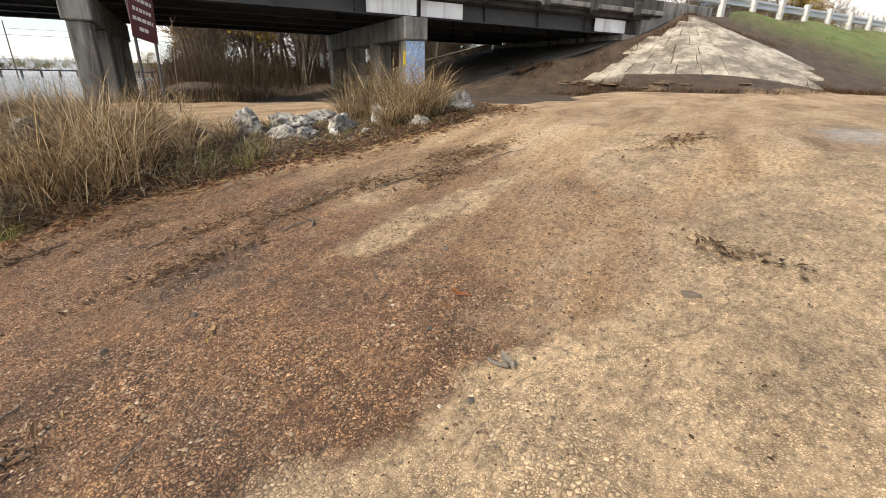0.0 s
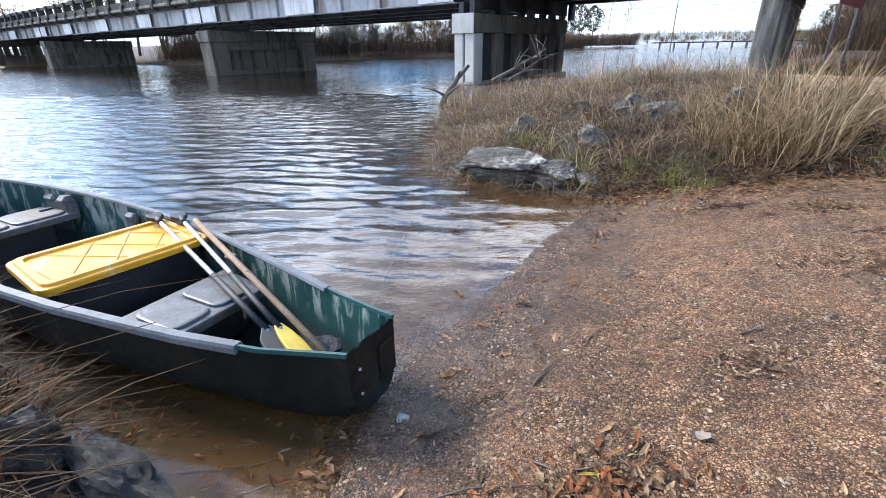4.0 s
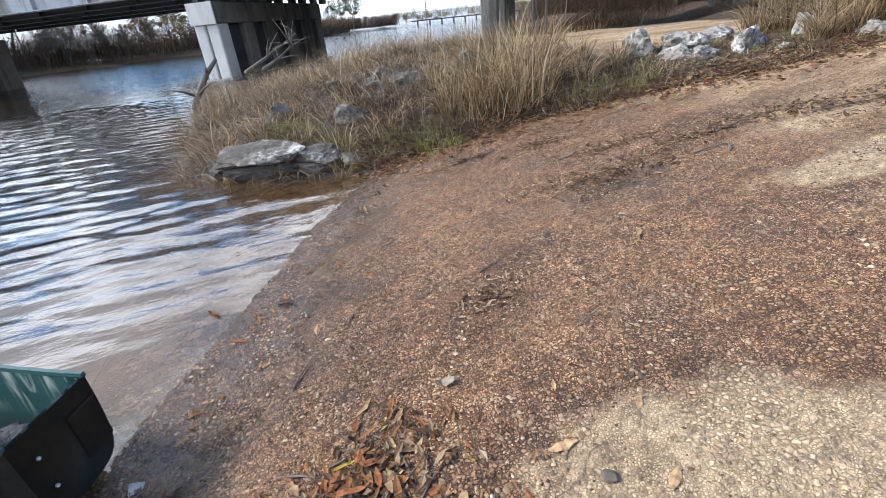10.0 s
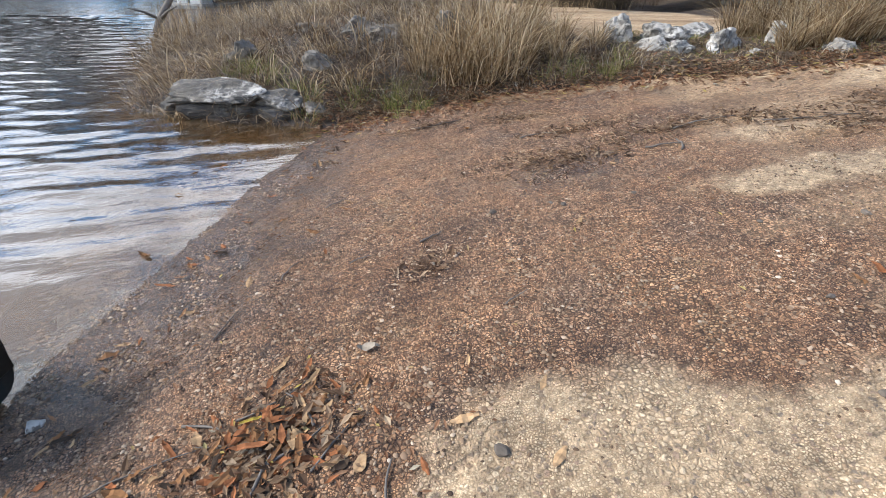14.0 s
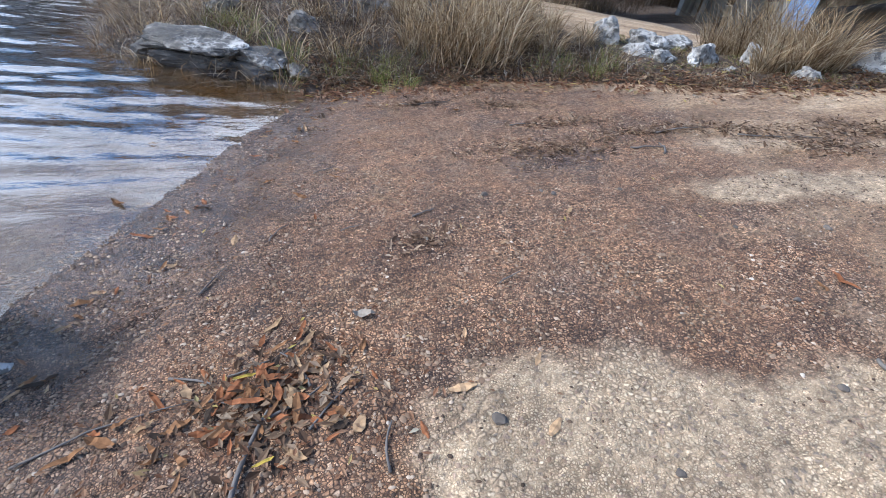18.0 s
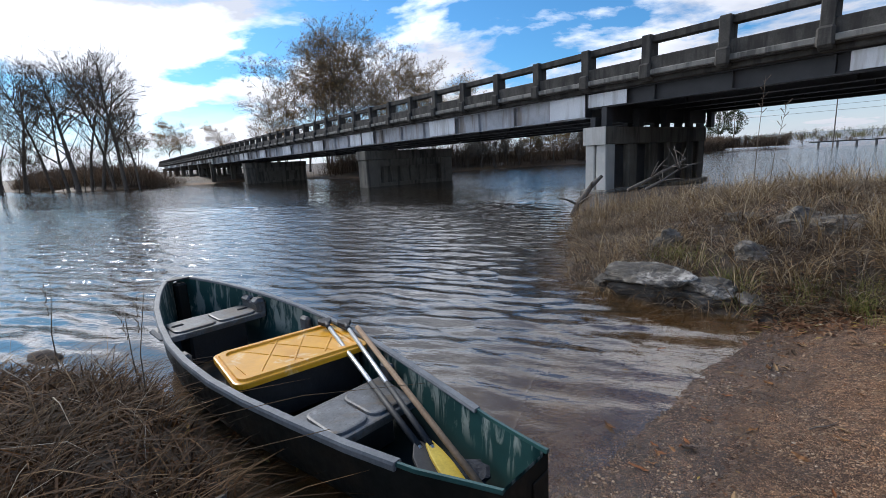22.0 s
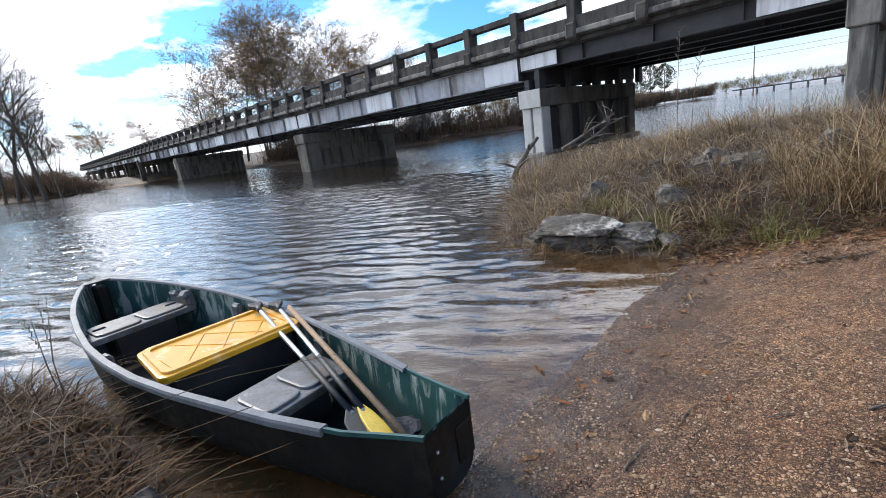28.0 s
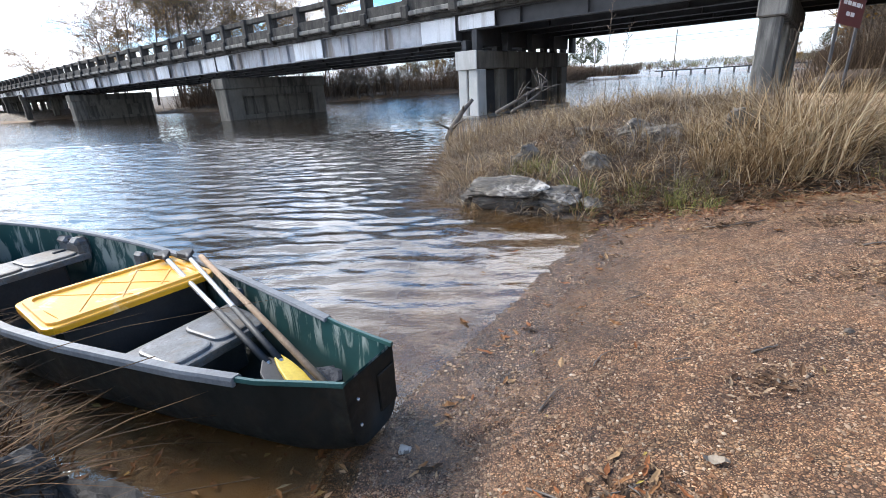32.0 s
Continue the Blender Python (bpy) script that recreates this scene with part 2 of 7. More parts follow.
M["pine_leaf"] = leafy("pine_needles", [(0.0, (0.03, 0.05, 0.02)), (1.0, (0.07, 0.095, 0.04))])
M["twig"] = leafy("twig_bark", [(0.0, (0.14, 0.108, 0.084)), (1.0, (0.34, 0.275, 0.215))], 0.95, 0.2)
M["yellow_leaf"] = leafy("yellow_tree_leaf", [(0.0, (0.30, 0.20, 0.03)), (0.5, (0.52, 0.36, 0.05)), (1.0, (0.62, 0.46, 0.10))])


# ---- mesh helpers ----
def part(name, bm, material, parent=None, label="", smooth=False):
    """Links a bmesh as one mesh object under a thing or a part."""
    me = bpy.data.meshes.new(name)
    bm.to_mesh(me)
    bm.free()
    me.materials.append(material)
    if smooth:
        me.polygons.foreach_set("use_smooth", [True] * len(me.polygons))
    ob = new(name, me)
    ob.parent = parent
    return tagged(ob, label)


def raw(name, verts, faces, material, parent=None, label="", smooth=False):
    me = bpy.data.meshes.new(name)
    me.from_pydata(verts, [], faces)
    me.materials.append(material)
    if smooth:
        me.polygons.foreach_set("use_smooth", [True] * len(me.polygons))
    ob = new(name, me)
    ob.parent = parent
    return tagged(ob, label)


def empty(name, m=None, **tags):
    ob = new(name)
    ob.empty_display_size = 0.1
    if m is not None:
        ob.matrix_world = m
    return tagged(ob, **tags)


def box(x0, x1, y0, y1, z0, z1, bevel=0.0, bm=None):
    bm = bm or bmesh.new()
    r = bmesh.ops.create_cube(bm, size=1.0)
    for w in r["verts"]:
        w.co = Vector((x0 + (w.co.x + 0.5) * (x1 - x0), y0 + (w.co.y + 0.5) * (y1 - y0), z0 + (w.co.z + 0.5) * (z1 - z0)))
    if bevel:
        es = {e for w in r["verts"] for e in w.link_edges}
        bmesh.ops.bevel(bm, geom=list(es), offset=bevel, segments=1, affect="EDGES")
    return bm


def tube(path, radii, sides=6, closed=True):
    """Vertices and faces of a tube along a list of points."""
    vs, fs = [], []
    pts = [Vector(p) for p in path]
    ref = Vector((0.31, 0.17, 0.93))
    for i, p in enumerate(pts):
        t = (pts[min(i + 1, len(pts) - 1)] - pts[max(i - 1, 0)]).normalized()
        a = t.cross(ref)
        if a.length < 0.05:
            a = t.cross(Vector((1, 0, 0)))
        a.normalize()
        b = t.cross(a)
        for k in range(sides):
            q = 2 * math.pi * k / sides
            vs.append(p + radii[i] * (math.cos(q) * a + math.sin(q) * b))
    for i in range(len(pts) - 1):
        for k in range(sides):
            k2 = (k + 1) % sides
            fs.append((i * sides + k, i * sides + k2, (i + 1) * sides + k2, (i + 1) * sides + k))
    if closed:
        fs.append(tuple(range(sides))[::-1])
        fs.append(tuple((len(pts) - 1) * sides + k for k in range(sides)))
    return vs, fs


def join(pieces):
    vs, fs = [], []
    for v, f in pieces:
        o = len(vs)
        vs.extend(v)
        fs.extend(tuple(i + o for i in q) for q in f)
    return vs, fs


# ---- plan ----
BS = 1.33
BRIDGE_O = Vector((-1.24, 20.665, 0))
BD = Vector((0.8387, -0.5446, 0))
BV = Vector((0.5446, 0.8387, 0))
BRIDGE = Matrix(((BD.x * BS, BV.x * BS, 0, BRIDGE_O.x), (BD.y * BS, BV.y * BS, 0, BRIDGE_O.y), (0, 0, BS, -0.535), (0, 0, 0, 1)))

NEAR_LAND = np.array([(1.25, 5.1), (1.1, 4.88), (0.45, 3.88), (-0.03, 2.98), (-0.3, 2.48), (-0.54, 2.1), (-0.62, 1.75), (-0.64, 1.5), (-0.68, 1.2), (-0.9, 1.0), (-1.35, 1.15), (-2.0, 1.6),
                      (-2.9, 2.25), (-3.9, 2.6), (-4.9, 2.45), (-6, 1.5), (-7, -0.5), (-10, -8), (-60, -60), (-900, -900), (1500, -900), (1500, 300),
                      (100, 165), (75, 125), (40, 70), (22, 38), (11.5, 21.5), (6.8, 19.5), (3.2, 21.0), (1.4, 23.5), (-0.9, 23.2), (-1.5, 19.5), (-1.28, 15.0), (-0.9, 8.6), (-0.8, 6.4), (-0.2, 5.85), (0.7, 5.35)])
FAR_LAND = np.array([(-900, -100), (-300, 40), (-118, 60), (-84, 50.5), (-66, 46.5), (-62.5, 47), (-66, 52), (-72, 59), (-62, 63), (-50, 61), (-42, 61), (-36, 56), (-29, 54), (-23, 69), (-14, 79), (-6, 84), (4, 96), (10, 120),
                     (34, 166), (70, 168), (140, 176), (600, 300), (1500, 500), (1500, 1500), (-900, 1500)])
BANK_EDGE = np.array([(1.25, 5.1), (1.6, 5.22), (2.4, 4.97), (3.05, 4.82), (3.95, 4.34), (4.7, 3.8), (5.4, 3.25), (6.4, 2.75), (7.6, 2.75), (8.6, 3.3), (9.2, 4.3)])


def seg_dist(px, py, poly, closed=True):
    best = np.full(px.shape, 1e9)
    n = len(poly)
    for i in range(n if closed else n - 1):
        ax, ay = poly[i]
        bx, by = poly[(i + 1) % n]
        dx, dy = bx - ax, by - ay
        t = np.clip(((px - ax) * dx + (py - ay) * dy) / (dx * dx + dy * dy), 0, 1)
        best = np.minimum(best, np.hypot(px - ax - t * dx, py - ay - t * dy))
    return best


def inside(px, py, poly):
    r = np.zeros(px.shape, bool)
    n = len(poly)
    for i in range(n):
        ax, ay = poly[i]
        bx, by = poly[(i + 1) % n]
        if ay == by:
            continue
        c = ((ay > py) != (by > py)) & (px < (bx - ax) * (py - ay) / (by - ay) + ax)
        r ^= c
    return r


def wob(x, y, f, seed=0.0):
    """Cheap smooth unevenness between about -1 and 1."""
    return (np.sin(x * f * 1.7 + 1.3 * seed + 1.9 * np.sin(y * f * 0.9 + seed)) * np.sin(y * f * 1.4 + 0.7 * seed + 1.7 * np.sin(x * f * 1.1 - seed))
            + 0.5 * np.sin(x * f * 3.7 + seed * 2.1 + np.sin(y * f * 2.9)) * np.sin(y * f * 3.3 - seed)) / 1.5


def smooth01(t):
    t = np.clip(t, 0, 1)
    return t * t * (3 - 2 * t)


BANK_POLY = np.concatenate([BANK_EDGE, [(10.5, 6.5), (11.5, 9.5), (12.0, 15.5), (11.5, 21.0), (6.8, 19.5), (3.2, 21.0), (1.4, 23.5), (-0.9, 23.2), (-1.5, 19.5), (-1.28, 15.0), (-0.9, 8.6), (-0.8, 6.4), (-0.2, 5.85), (0.7, 5.35)]])


def ramp_height(x, y):
    s = 0.89 * x - 0.456 * y + 1.21 + 0.17 * np.exp(-((y - 3.1) / 1.1) ** 2) * np.exp(-((x - 0.1) / 1.3) ** 2)
    up_s = np.where(s < 6, 0.178 * s, 1.068 + 0.013 * (s - 6))
    return np.maximum(np.minimum(up_s, 1.26), -1.6), s


def height(x, y):
    """The ground's height over the water, at arrays of places."""
    x, y = np.asarray(x, float), np.asarray(y, float)
    zr, s = ramp_height(x, y)
    z = zr + 0.008 * wob(x, y, 1.9, 2.0)
    land = inside(x, y, NEAR_LAND)
    d = seg_dist(x, y, NEAR_LAND)
    on_ramp = land & (x > -0.95) & (y < 5.2) & (x < 2.0)
    z = np.where(on_ramp, np.maximum(z, 0.004 + 0.06 * np.minimum(d, 0.2)), z)
    # the grassy bank between ramp and river
    inb = inside(x, y, BANK_POLY)
    db = np.where(inb, seg_dist(x, y, BANK_POLY), 0)
    dry = np.minimum(db, d + 0.0)
    top = 0.42 + 0.50 * smooth01((x + 0.9) / 3.9) + 0.08 * wob(x, y, 0.9, 1.0) - 0.40 * smooth01((y - 8.5) / 6.0)
    rise = 1 - np.exp(-(dry / 1.25) ** 1.2)
    rise = np.where(x > 5.0, rise * (1 - 0.6 * smooth01((x - 5.0) / 2.0)), rise)
    base = np.clip(zr, 0.0, 1.25)
    bank = base + np.maximum(top - base, 0.12) * rise + 0.03 * wob(x, y, 3.1, 4.0) * rise
    east = smooth01((x - 6.5) / 3.0)
    bank = bank * (1 - east) + np.maximum(bank, 1.05) * east
    flat = smooth01((x - 4.6) / 1.2) * smooth01((y - 4.4) / 1.2) * (1 - smooth01((x - 10.5) / 3.0))
    bank = bank * (1 - flat) + (0.84 + 0.02 * wob(x, y, 1.2, 9.0)) * flat
    z = np.where(inb, np.maximum(bank, z * 0 + bank), z)
    # the little bank beside the canoe
    lb = 0.42 * (1 - np.exp(-(d / 0.55) ** 1.4)) + 0.05 * wob(x, y, 2.7, 5.0) * smooth01(d / 0.5)
    tl = smooth01((-0.6 - x) / 0.7)
    z = np.where(land & (x < -0.5) & ~inb, z * (1 - tl) + np.maximum(lb, np.minimum(zr, 0.6)) * tl, z)
    # land behind the bank, along the road under the bridge
    other = land & ~inb & (y > 3.0) & (x > 6)
    z = np.where(other, np.minimum(1.0 + 0.05 * wob(x, y, 0.5, 3.0), 0.05 + 0.35 * d), z)
    far = inside(x, y, FAR_LAND)
    df = seg_dist(x, y, FAR_LAND)
    z = np.where(far, np.minimum(0.25 + 0.3 * df, 1.0 + 0.012 * df) + 0.15 * wob(x, y, 0.12, 1.0), z)
    hill = 7 * smooth01((y - 420) / 260) * smooth01((x - 40) / 200)
    z = np.where(far, z + hill, z)
    # below the water
    wet = ~land & ~far
    ramp_wet = wet & (x > -3.5) & (y < 5.2)
    z = np.where(wet, -np.minimum(0.05 + 0.28 * np.minimum(d, df), 1.8), z)
    z = np.where(ramp_wet, np.maximum(-0.004 - 0.11 * d + 0.006 * wob(x, y, 4.0, 2.0) * smooth01(d / 0.1), -0.9), z)
    # hollow under the bridge
    k = ((x - BRIDGE_O.x) * BD.x + (y - BRIDGE_O.y) * BD.y) / BS
    o = ((x - BRIDGE_O.x) * BV.x + (y - BRIDGE_O.y) * BV.y) / BS
    sunk = smooth01((o + 2.0) / 2.4) * smooth01((16.0 - k) / 2.5) * smooth01((x - 4.0) / 2.0) * (1 - smooth01((o - 9.0) / 3.0))
    z = np.where(land, z * (1 - sunk) + np.minimum(z, 0.36 + 0.06 * wob(x, y, 0.8, 2.0)) * sunk, z)
    # road embankment behind the abutment
    dk, do = np.maximum(26 - k, 0), np.maximum(np.maximum(-o, o - 7.8), 0)
    emb = 3.95 - np.hypot(dk, do) / 2.5
    under = 2.9 - (23.3 - k) * 0.25
    mid = smooth01((o + 0.9) / 0.8) * smooth01((8.8 - o) / 0.8)
    emb = np.where((k < 23.6), emb * (1 - mid) + np.minimum(under, 2.9) * mid, emb)
    emb = np.where(k > 12, emb + 0.3 * smooth01((k - 27.0) / 3.0), -9) * BS - 0.535
    z = np.where(land & (x > 8), np.maximum(z, emb), z)
    return z


def ground_z(x, y):
    return float(height(np.array([x]), np.array([y]))[0])


# ---- ground and water ----
def spread(lo, hi, step, far_lo, far_hi, grow=1.22):
    mid = list(np.arange(lo, hi + 1e-6, step))
    a, st = [], step
    x = lo
    while x > far_lo:
        st *= grow
        x -= st
        a.append(max(x, far_lo))
    b, st = [], step
    x = hi
    while x < far_hi:
        st *= grow
        x += st
        b.append(min(x, far_hi))
    return np.array(a[::-1] + mid + b)


gx = spread(-3.2, 8.0, 0.055, -900, 1400)
gy = spread(-1.0, 7.5, 0.055, -800, 1400)
X, Y = np.meshgrid(gx, gy)
Z = height(X, Y)
near = (X > -4) & (X < 9) & (Y > -2) & (Y < 8.5)
Z = Z + np.where(near, 0.006 * wob(X, Y, 7.0, 3.0) + 0.004 * wob(X, Y, 17.0, 1.0), 0)
nx, ny = len(gx), len(gy)
verts = np.stack([X.ravel(), Y.ravel(), Z.ravel()], 1)
idx = np.arange(nx * ny).reshape(ny, nx)
faces = np.stack([idx[:-1, :-1].ravel(), idx[:-1, 1:].ravel(), idx[1:, 1:].ravel(), idx[1:, :-1].ravel()], 1)


def grid_mesh(name, verts, faces, material):
    me = bpy.data.meshes.new(name)
    me.vertices.add(len(verts))
    me.vertices.foreach_set("co", np.asarray(verts, np.float32).ravel())
    me.loops.add(faces.size)
    me.loops.foreach_set("vertex_index", faces.ravel().astype(np.int32))
    me.polygons.add(len(faces))
    me.polygons.foreach_set("loop_start", np.arange(0, faces.size, 4, dtype=np.int32))
    me.polygons.foreach_set("use_smooth", np.ones(len(faces), bool))
    me.update()
    me.validate()
    me.materials.append(material)
    return me


def set_attr(me, name, values):
    at = me.attributes.new(name, "FLOAT", "POINT")
    at.data.foreach_set("value", np.asarray(values, np.float32).ravel())


# what lies on the ground: dry washed concrete, tan road dirt, grassy soil, grass
PATCH = np.array([(0.62, 0.55), (0.72, 0.85), (0.85, 1.0), (1.15, 1.07), (1.43, 0.97), (1.8, 0.7), (2.2, 0.57), (2.6, 0.28), (3.05, 0.1), (3.6, 0.2), (4.4, -0.3), (6, -1.5), (6, -4), (0, -4), (0.3, -0.5)])
PATCH2 = np.array([(2.7, 1.85), (3.5, 1.8), (4.6, 1.25), (4.4, 1.05), (3.4, 1.35), (2.8, 1.6)])
PATCH4 = np.array([(3.6, 2.4), (4.4, 2.0), (5.0, 1.75), (4.9, 1.6), (4.2, 1.85), (3.5, 2.2)])
PATCH3 = np.array([(5.5, 0.95), (5.6, 0.4), (5.1, -0.05), (4.1, 0.12), (3.85, 0.45), (4.4, 0.8)])


def stain(poly, soft):
    dd = seg_dist(X, Y, poly)
    return smooth01((np.where(inside(X, Y, poly), dd, -dd) + soft) / (2 * soft))


dry = np.maximum(np.maximum(stain(PATCH, 0.30), 0.95 * stain(PATCH4, 0.25)), np.maximum(1.1 * stain(PATCH2, 0.3), 1.25 * stain(PATCH3, 0.35)))
S_ = 0.89 * X - 0.456 * Y + 1.21 + 0.16 * wob(X, Y, 1.3, 2.0) + 0.07 * wob(X, Y, 4.1, 5.0)
inb = inside(X, Y, BANK_POLY)
edge_d = seg_dist(X, Y, BANK_EDGE, closed=False)
dry = dry * (1 - 0.25 * smooth01((S_ - 2.6) / 1.6))
tan = np.maximum(smooth01((S_ - 3.4) / 2.0) * 0.85, 0.48 * smooth01((S_ - 2.0) / 1.8))
tan = np.maximum(tan, np.where(inb, 0, 0.9 * np.exp(-(edge_d / 0.42) ** 2) * smooth01((X - 2.2) / 1.2)))
tan = np.where(inb & (X > 4.4), smooth01((X - 4.4) / 0.5) * smooth01((Y - 5.2) / 0.5), tan)
tan = np.where(inb & (X <= 4.4), 0.0, tan)
soil = np.where(inb, 1 - tan, 0.0)
K_ = ((X - BRIDGE_O.x) * BD.x + (Y - BRIDGE_O.y) * BD.y) / BS
O_ = ((X - BRIDGE_O.x) * BV.x + (Y - BRIDGE_O.y) * BV.y) / BS
soil = np.maximum(soil, np.where((X < -0.7) & ~inb, smooth01((-0.7 - X + 0.35 * wob(X, Y, 1.1, 3.0) * smooth01((0.6 - Y) / 0.8)) / 0.3), 0))
soil = np.maximum(soil, np.where((X > 3.0) & (Y > 5.0), smooth01((O_ + 1.9 + 0.3 * wob(X, Y, 0.9, 4.0)) / 0.7) * (1 - smooth01((K_ - 15.0) / 2.0)), 0))
foot = np.hypot(X - 28.02, Y - 1.62) + 0.35 * wob(X, Y, 0.7, 8.0) + 0.2 * wob(X, Y, 2.1, 3.0)
soil = np.maximum(soil, np.where(X > 9, smooth01((foot - 7.6) / 0.5) * smooth01((10.4 - foot) / 1.4) * 0.95, 0))
soil = np.maximum(soil, np.where(X > 9.0, smooth01((Y - 2.6 - 0.25 * (X - 12.5) * (X < 12.5) + 0.5 * wob(X, Y, 0.8, 1.0)) / 0.9) * smooth01((X - 9.5) / 2.0), 0))
soil = np.maximum(soil, np.where((Y > 16) | (X < -8) | (Y < -9), 1.0, 0))
soil = np.where(Z < -0.05, 0.0, soil)
green = np.where((Z > 1.5) & (X > 14) & (O_ < 0.5), smooth01((K_ - 27.5) / 3.0), 0)
soil = np.maximum(soil, np.where(((X > 14.0) & (Z > 1.27) & (Y > -1.5)) | ((X > 15) & (Z > 1.36)), 1.0, 0))
wet = 1.05 * np.exp(-(np.maximum(S_, 0) / 0.42) ** 1.4) + smooth01((0.03 - Z) / 0.04)
puddle = np.exp(-(((X - 2.3) / 0.45) ** 2 + ((Y - 2.55) / 0.22) ** 2) * 1.2) * 1.25
puddle = np.maximum(puddle, 1.2 * np.exp(-(((X - 6.5) / 0.9) ** 2 + ((Y + 1.25) / 0.35) ** 2)))
wet = np.clip(np.maximum(wet, puddle) + np.clip(1 - np.abs(S_ - 0.3) / 1.0, 0, 1) * 0.22, 0, 1)
wet = np.where((soil > 0.3) | (X < -0.85), np.minimum(wet, 0.35), wet)

g = Mat("ramp_gravel_and_soil", 0.85)
warp = g.noise(3.2, 5, 0.65)
fleck = g.noise(1.4, 6, 0.7)
a_dry = g.math("SUBTRACT", g.math("ADD", g.attr("dry"), g.math("MULTIPLY", g.math("SUBTRACT", warp, 0.5), 1.3)), 0.0, True)
a_dry = g.ramp(a_dry, (0.36, 0.0), (0.62, 1.0))
a_tan = g.ramp(g.math("ADD", g.attr("tan"), g.math("MULTIPLY", g.math("SUBTRACT", fleck, 0.5), 0.9)), (0.25, 0.0), (0.75, 1.0))
a_soil = g.ramp(g.math("ADD", g.attr("soil"), g.math("MULTIPLY", g.math("SUBTRACT", warp, 0.5), 0.5)), (0.35, 0.0), (0.6, 1.0))
def warped(vec, scale, detail, amount):
    """A place shifted by noise."""
    nz = g.node("ShaderNodeTexNoise", Scale=scale, Detail=detail)
    g.link(g.pos, nz.inputs["Vector"])
    sh = g.node("ShaderNodeVectorMath")
    sh.operation = "MULTIPLY_ADD"
    g.link(nz.outputs["Color"], sh.inputs[0])
    sh.inputs[1].default_value = (amount, amount, amount)
    g.link(vec, sh.inputs[2])
    return sh.outputs[0]


def packed(scale, gap):
    """Close-packed stones: a mask between the gaps, each stone's random numbers, and its domed height."""
    vec = warped(g.pos, scale * 0.7, 1, 0.5 / scale)
    colr = g.node("ShaderNodeSeparateColor")
    g.link(g.voro(scale, "F1", vec, "Color"), colr.inputs[0])
    ed = g.voro(scale, "DISTANCE_TO_EDGE", vec, "Distance")
    mask = g.ramp(ed, (gap * 0.35, 0.0), (gap, 1.0))
    return mask, colr, g.ramp(ed, (0.0, 0.0), (0.16, 0.75), (0.4, 1.0))


def scaled_color(c, by):
    return g.mix(1.0, c, by, "MULTIPLY")


m1, pebr, h1_ = packed(60.0, 0.2)
m2, pebs, h2_ = packed(112.0, 0.2)
# coarse stones lie in drifts among the finer gravel
coarse = g.math("MULTIPLY", g.ramp(g.noise(2.6, 5, 0.65), (0.42, 0.15), (0.58, 0.9)), g.math("GREATER_THAN", pebr.outputs[2], 0.35))
tint = g.ramp(g.noise(1.9, 6, 0.7), (0.28, (0.72, 0.70, 0.76)), (0.42, (0.92, 0.82, 0.74)), (0.55, (1.12, 0.93, 0.76)), (0.66, (1.16, 1.06, 0.88)), (0.78, (1.32, 1.02, 0.80)))
PAL = ((0.0, (0.15, 0.086, 0.048)), (0.25, (0.31, 0.182, 0.10)), (0.55, (0.48, 0.295, 0.162)), (0.82, (0.56, 0.37, 0.215)), (0.95, (0.61, 0.435, 0.27)), (1.0, (0.66, 0.52, 0.36)))
stones = g.ramp(pebr.outputs[0], *PAL)
grit = g.ramp(pebs.outputs[1], *PAL)
gapc = g.ramp(g.noise(1.1, 6, 0.7), (0.35, (0.06, 0.034, 0.018)), (0.65, (0.125, 0.072, 0.039)))
base = g.mix(m2, gapc, grit)
base = g.mix(coarse, base, g.mix(m1, gapc, stones))
base = scaled_color(scaled_color(base, tint), g.ramp(g.noise(6.5, 6, 0.75), (0.36, 0.70), (0.64, 1.16)))
# rows of gravel thrown up between washed grooves, and crumbs of dark bark
rows_m = g.node("ShaderNodeMapping")
rows_m.inputs["Scale"].default_value = (0.62, 1.0, 1.0)
g.link(g.pos, rows_m.inputs[0])
grain_n = g.noise(33.0, 6, 0.78, rows_m.outputs[0])
grain = g.ramp(grain_n, (0.34, 0.46), (0.45, 0.88), (0.55, 1.10), (0.66, 1.48))
base = scaled_color(base, grain)
base = scaled_color(base, (0.95, 0.98, 1.05))
PALE = ((0.0, (0.42, 0.29, 0.18)), (0.25, (0.64, 0.475, 0.315)), (0.6, (0.74, 0.57, 0.39)), (1.0, (0.82, 0.67, 0.48)))
pale_gap = g.ramp(g.noise(5.5, 5), (0.35, (0.32, 0.225, 0.14)), (0.62, (0.54, 0.40, 0.26)))
pale_in = g.mix(1.0, g.ramp(g.noise(1.5, 6, 0.7), (0.35, 0.70), (0.65, 1.10)), g.ramp(g.noise(9.0, 5, 0.75), (0.36, 0.72), (0.62, 1.12)), "MULTIPLY")
pale = g.mix(m2, pale_gap, g.ramp(pebs.outputs[0], *PALE))
pale = g.mix(coarse, pale, g.mix(m1, pale_gap, g.ramp(pebr.outputs[1], *PALE)))
speck = g.math("MULTIPLY", g.math("GREATER_THAN", pebr.outputs[2], 0.86), m1)
pale = g.mix(g.math("MULTIPLY", speck, 0.8), pale, g.ramp(pebr.outputs[0], (0.0, (0.16, 0.13, 0.11)), (0.6, (0.30, 0.22, 0.165)), (1.0, (0.42, 0.28, 0.21))))
pale = scaled_color(pale, (1.0, 0.955, 0.87))
pale = scaled_color(scaled_color(pale, pale_in), g.ramp(grain_n, (0.36, 0.62), (0.5, 0.98), (0.64, 1.26)))
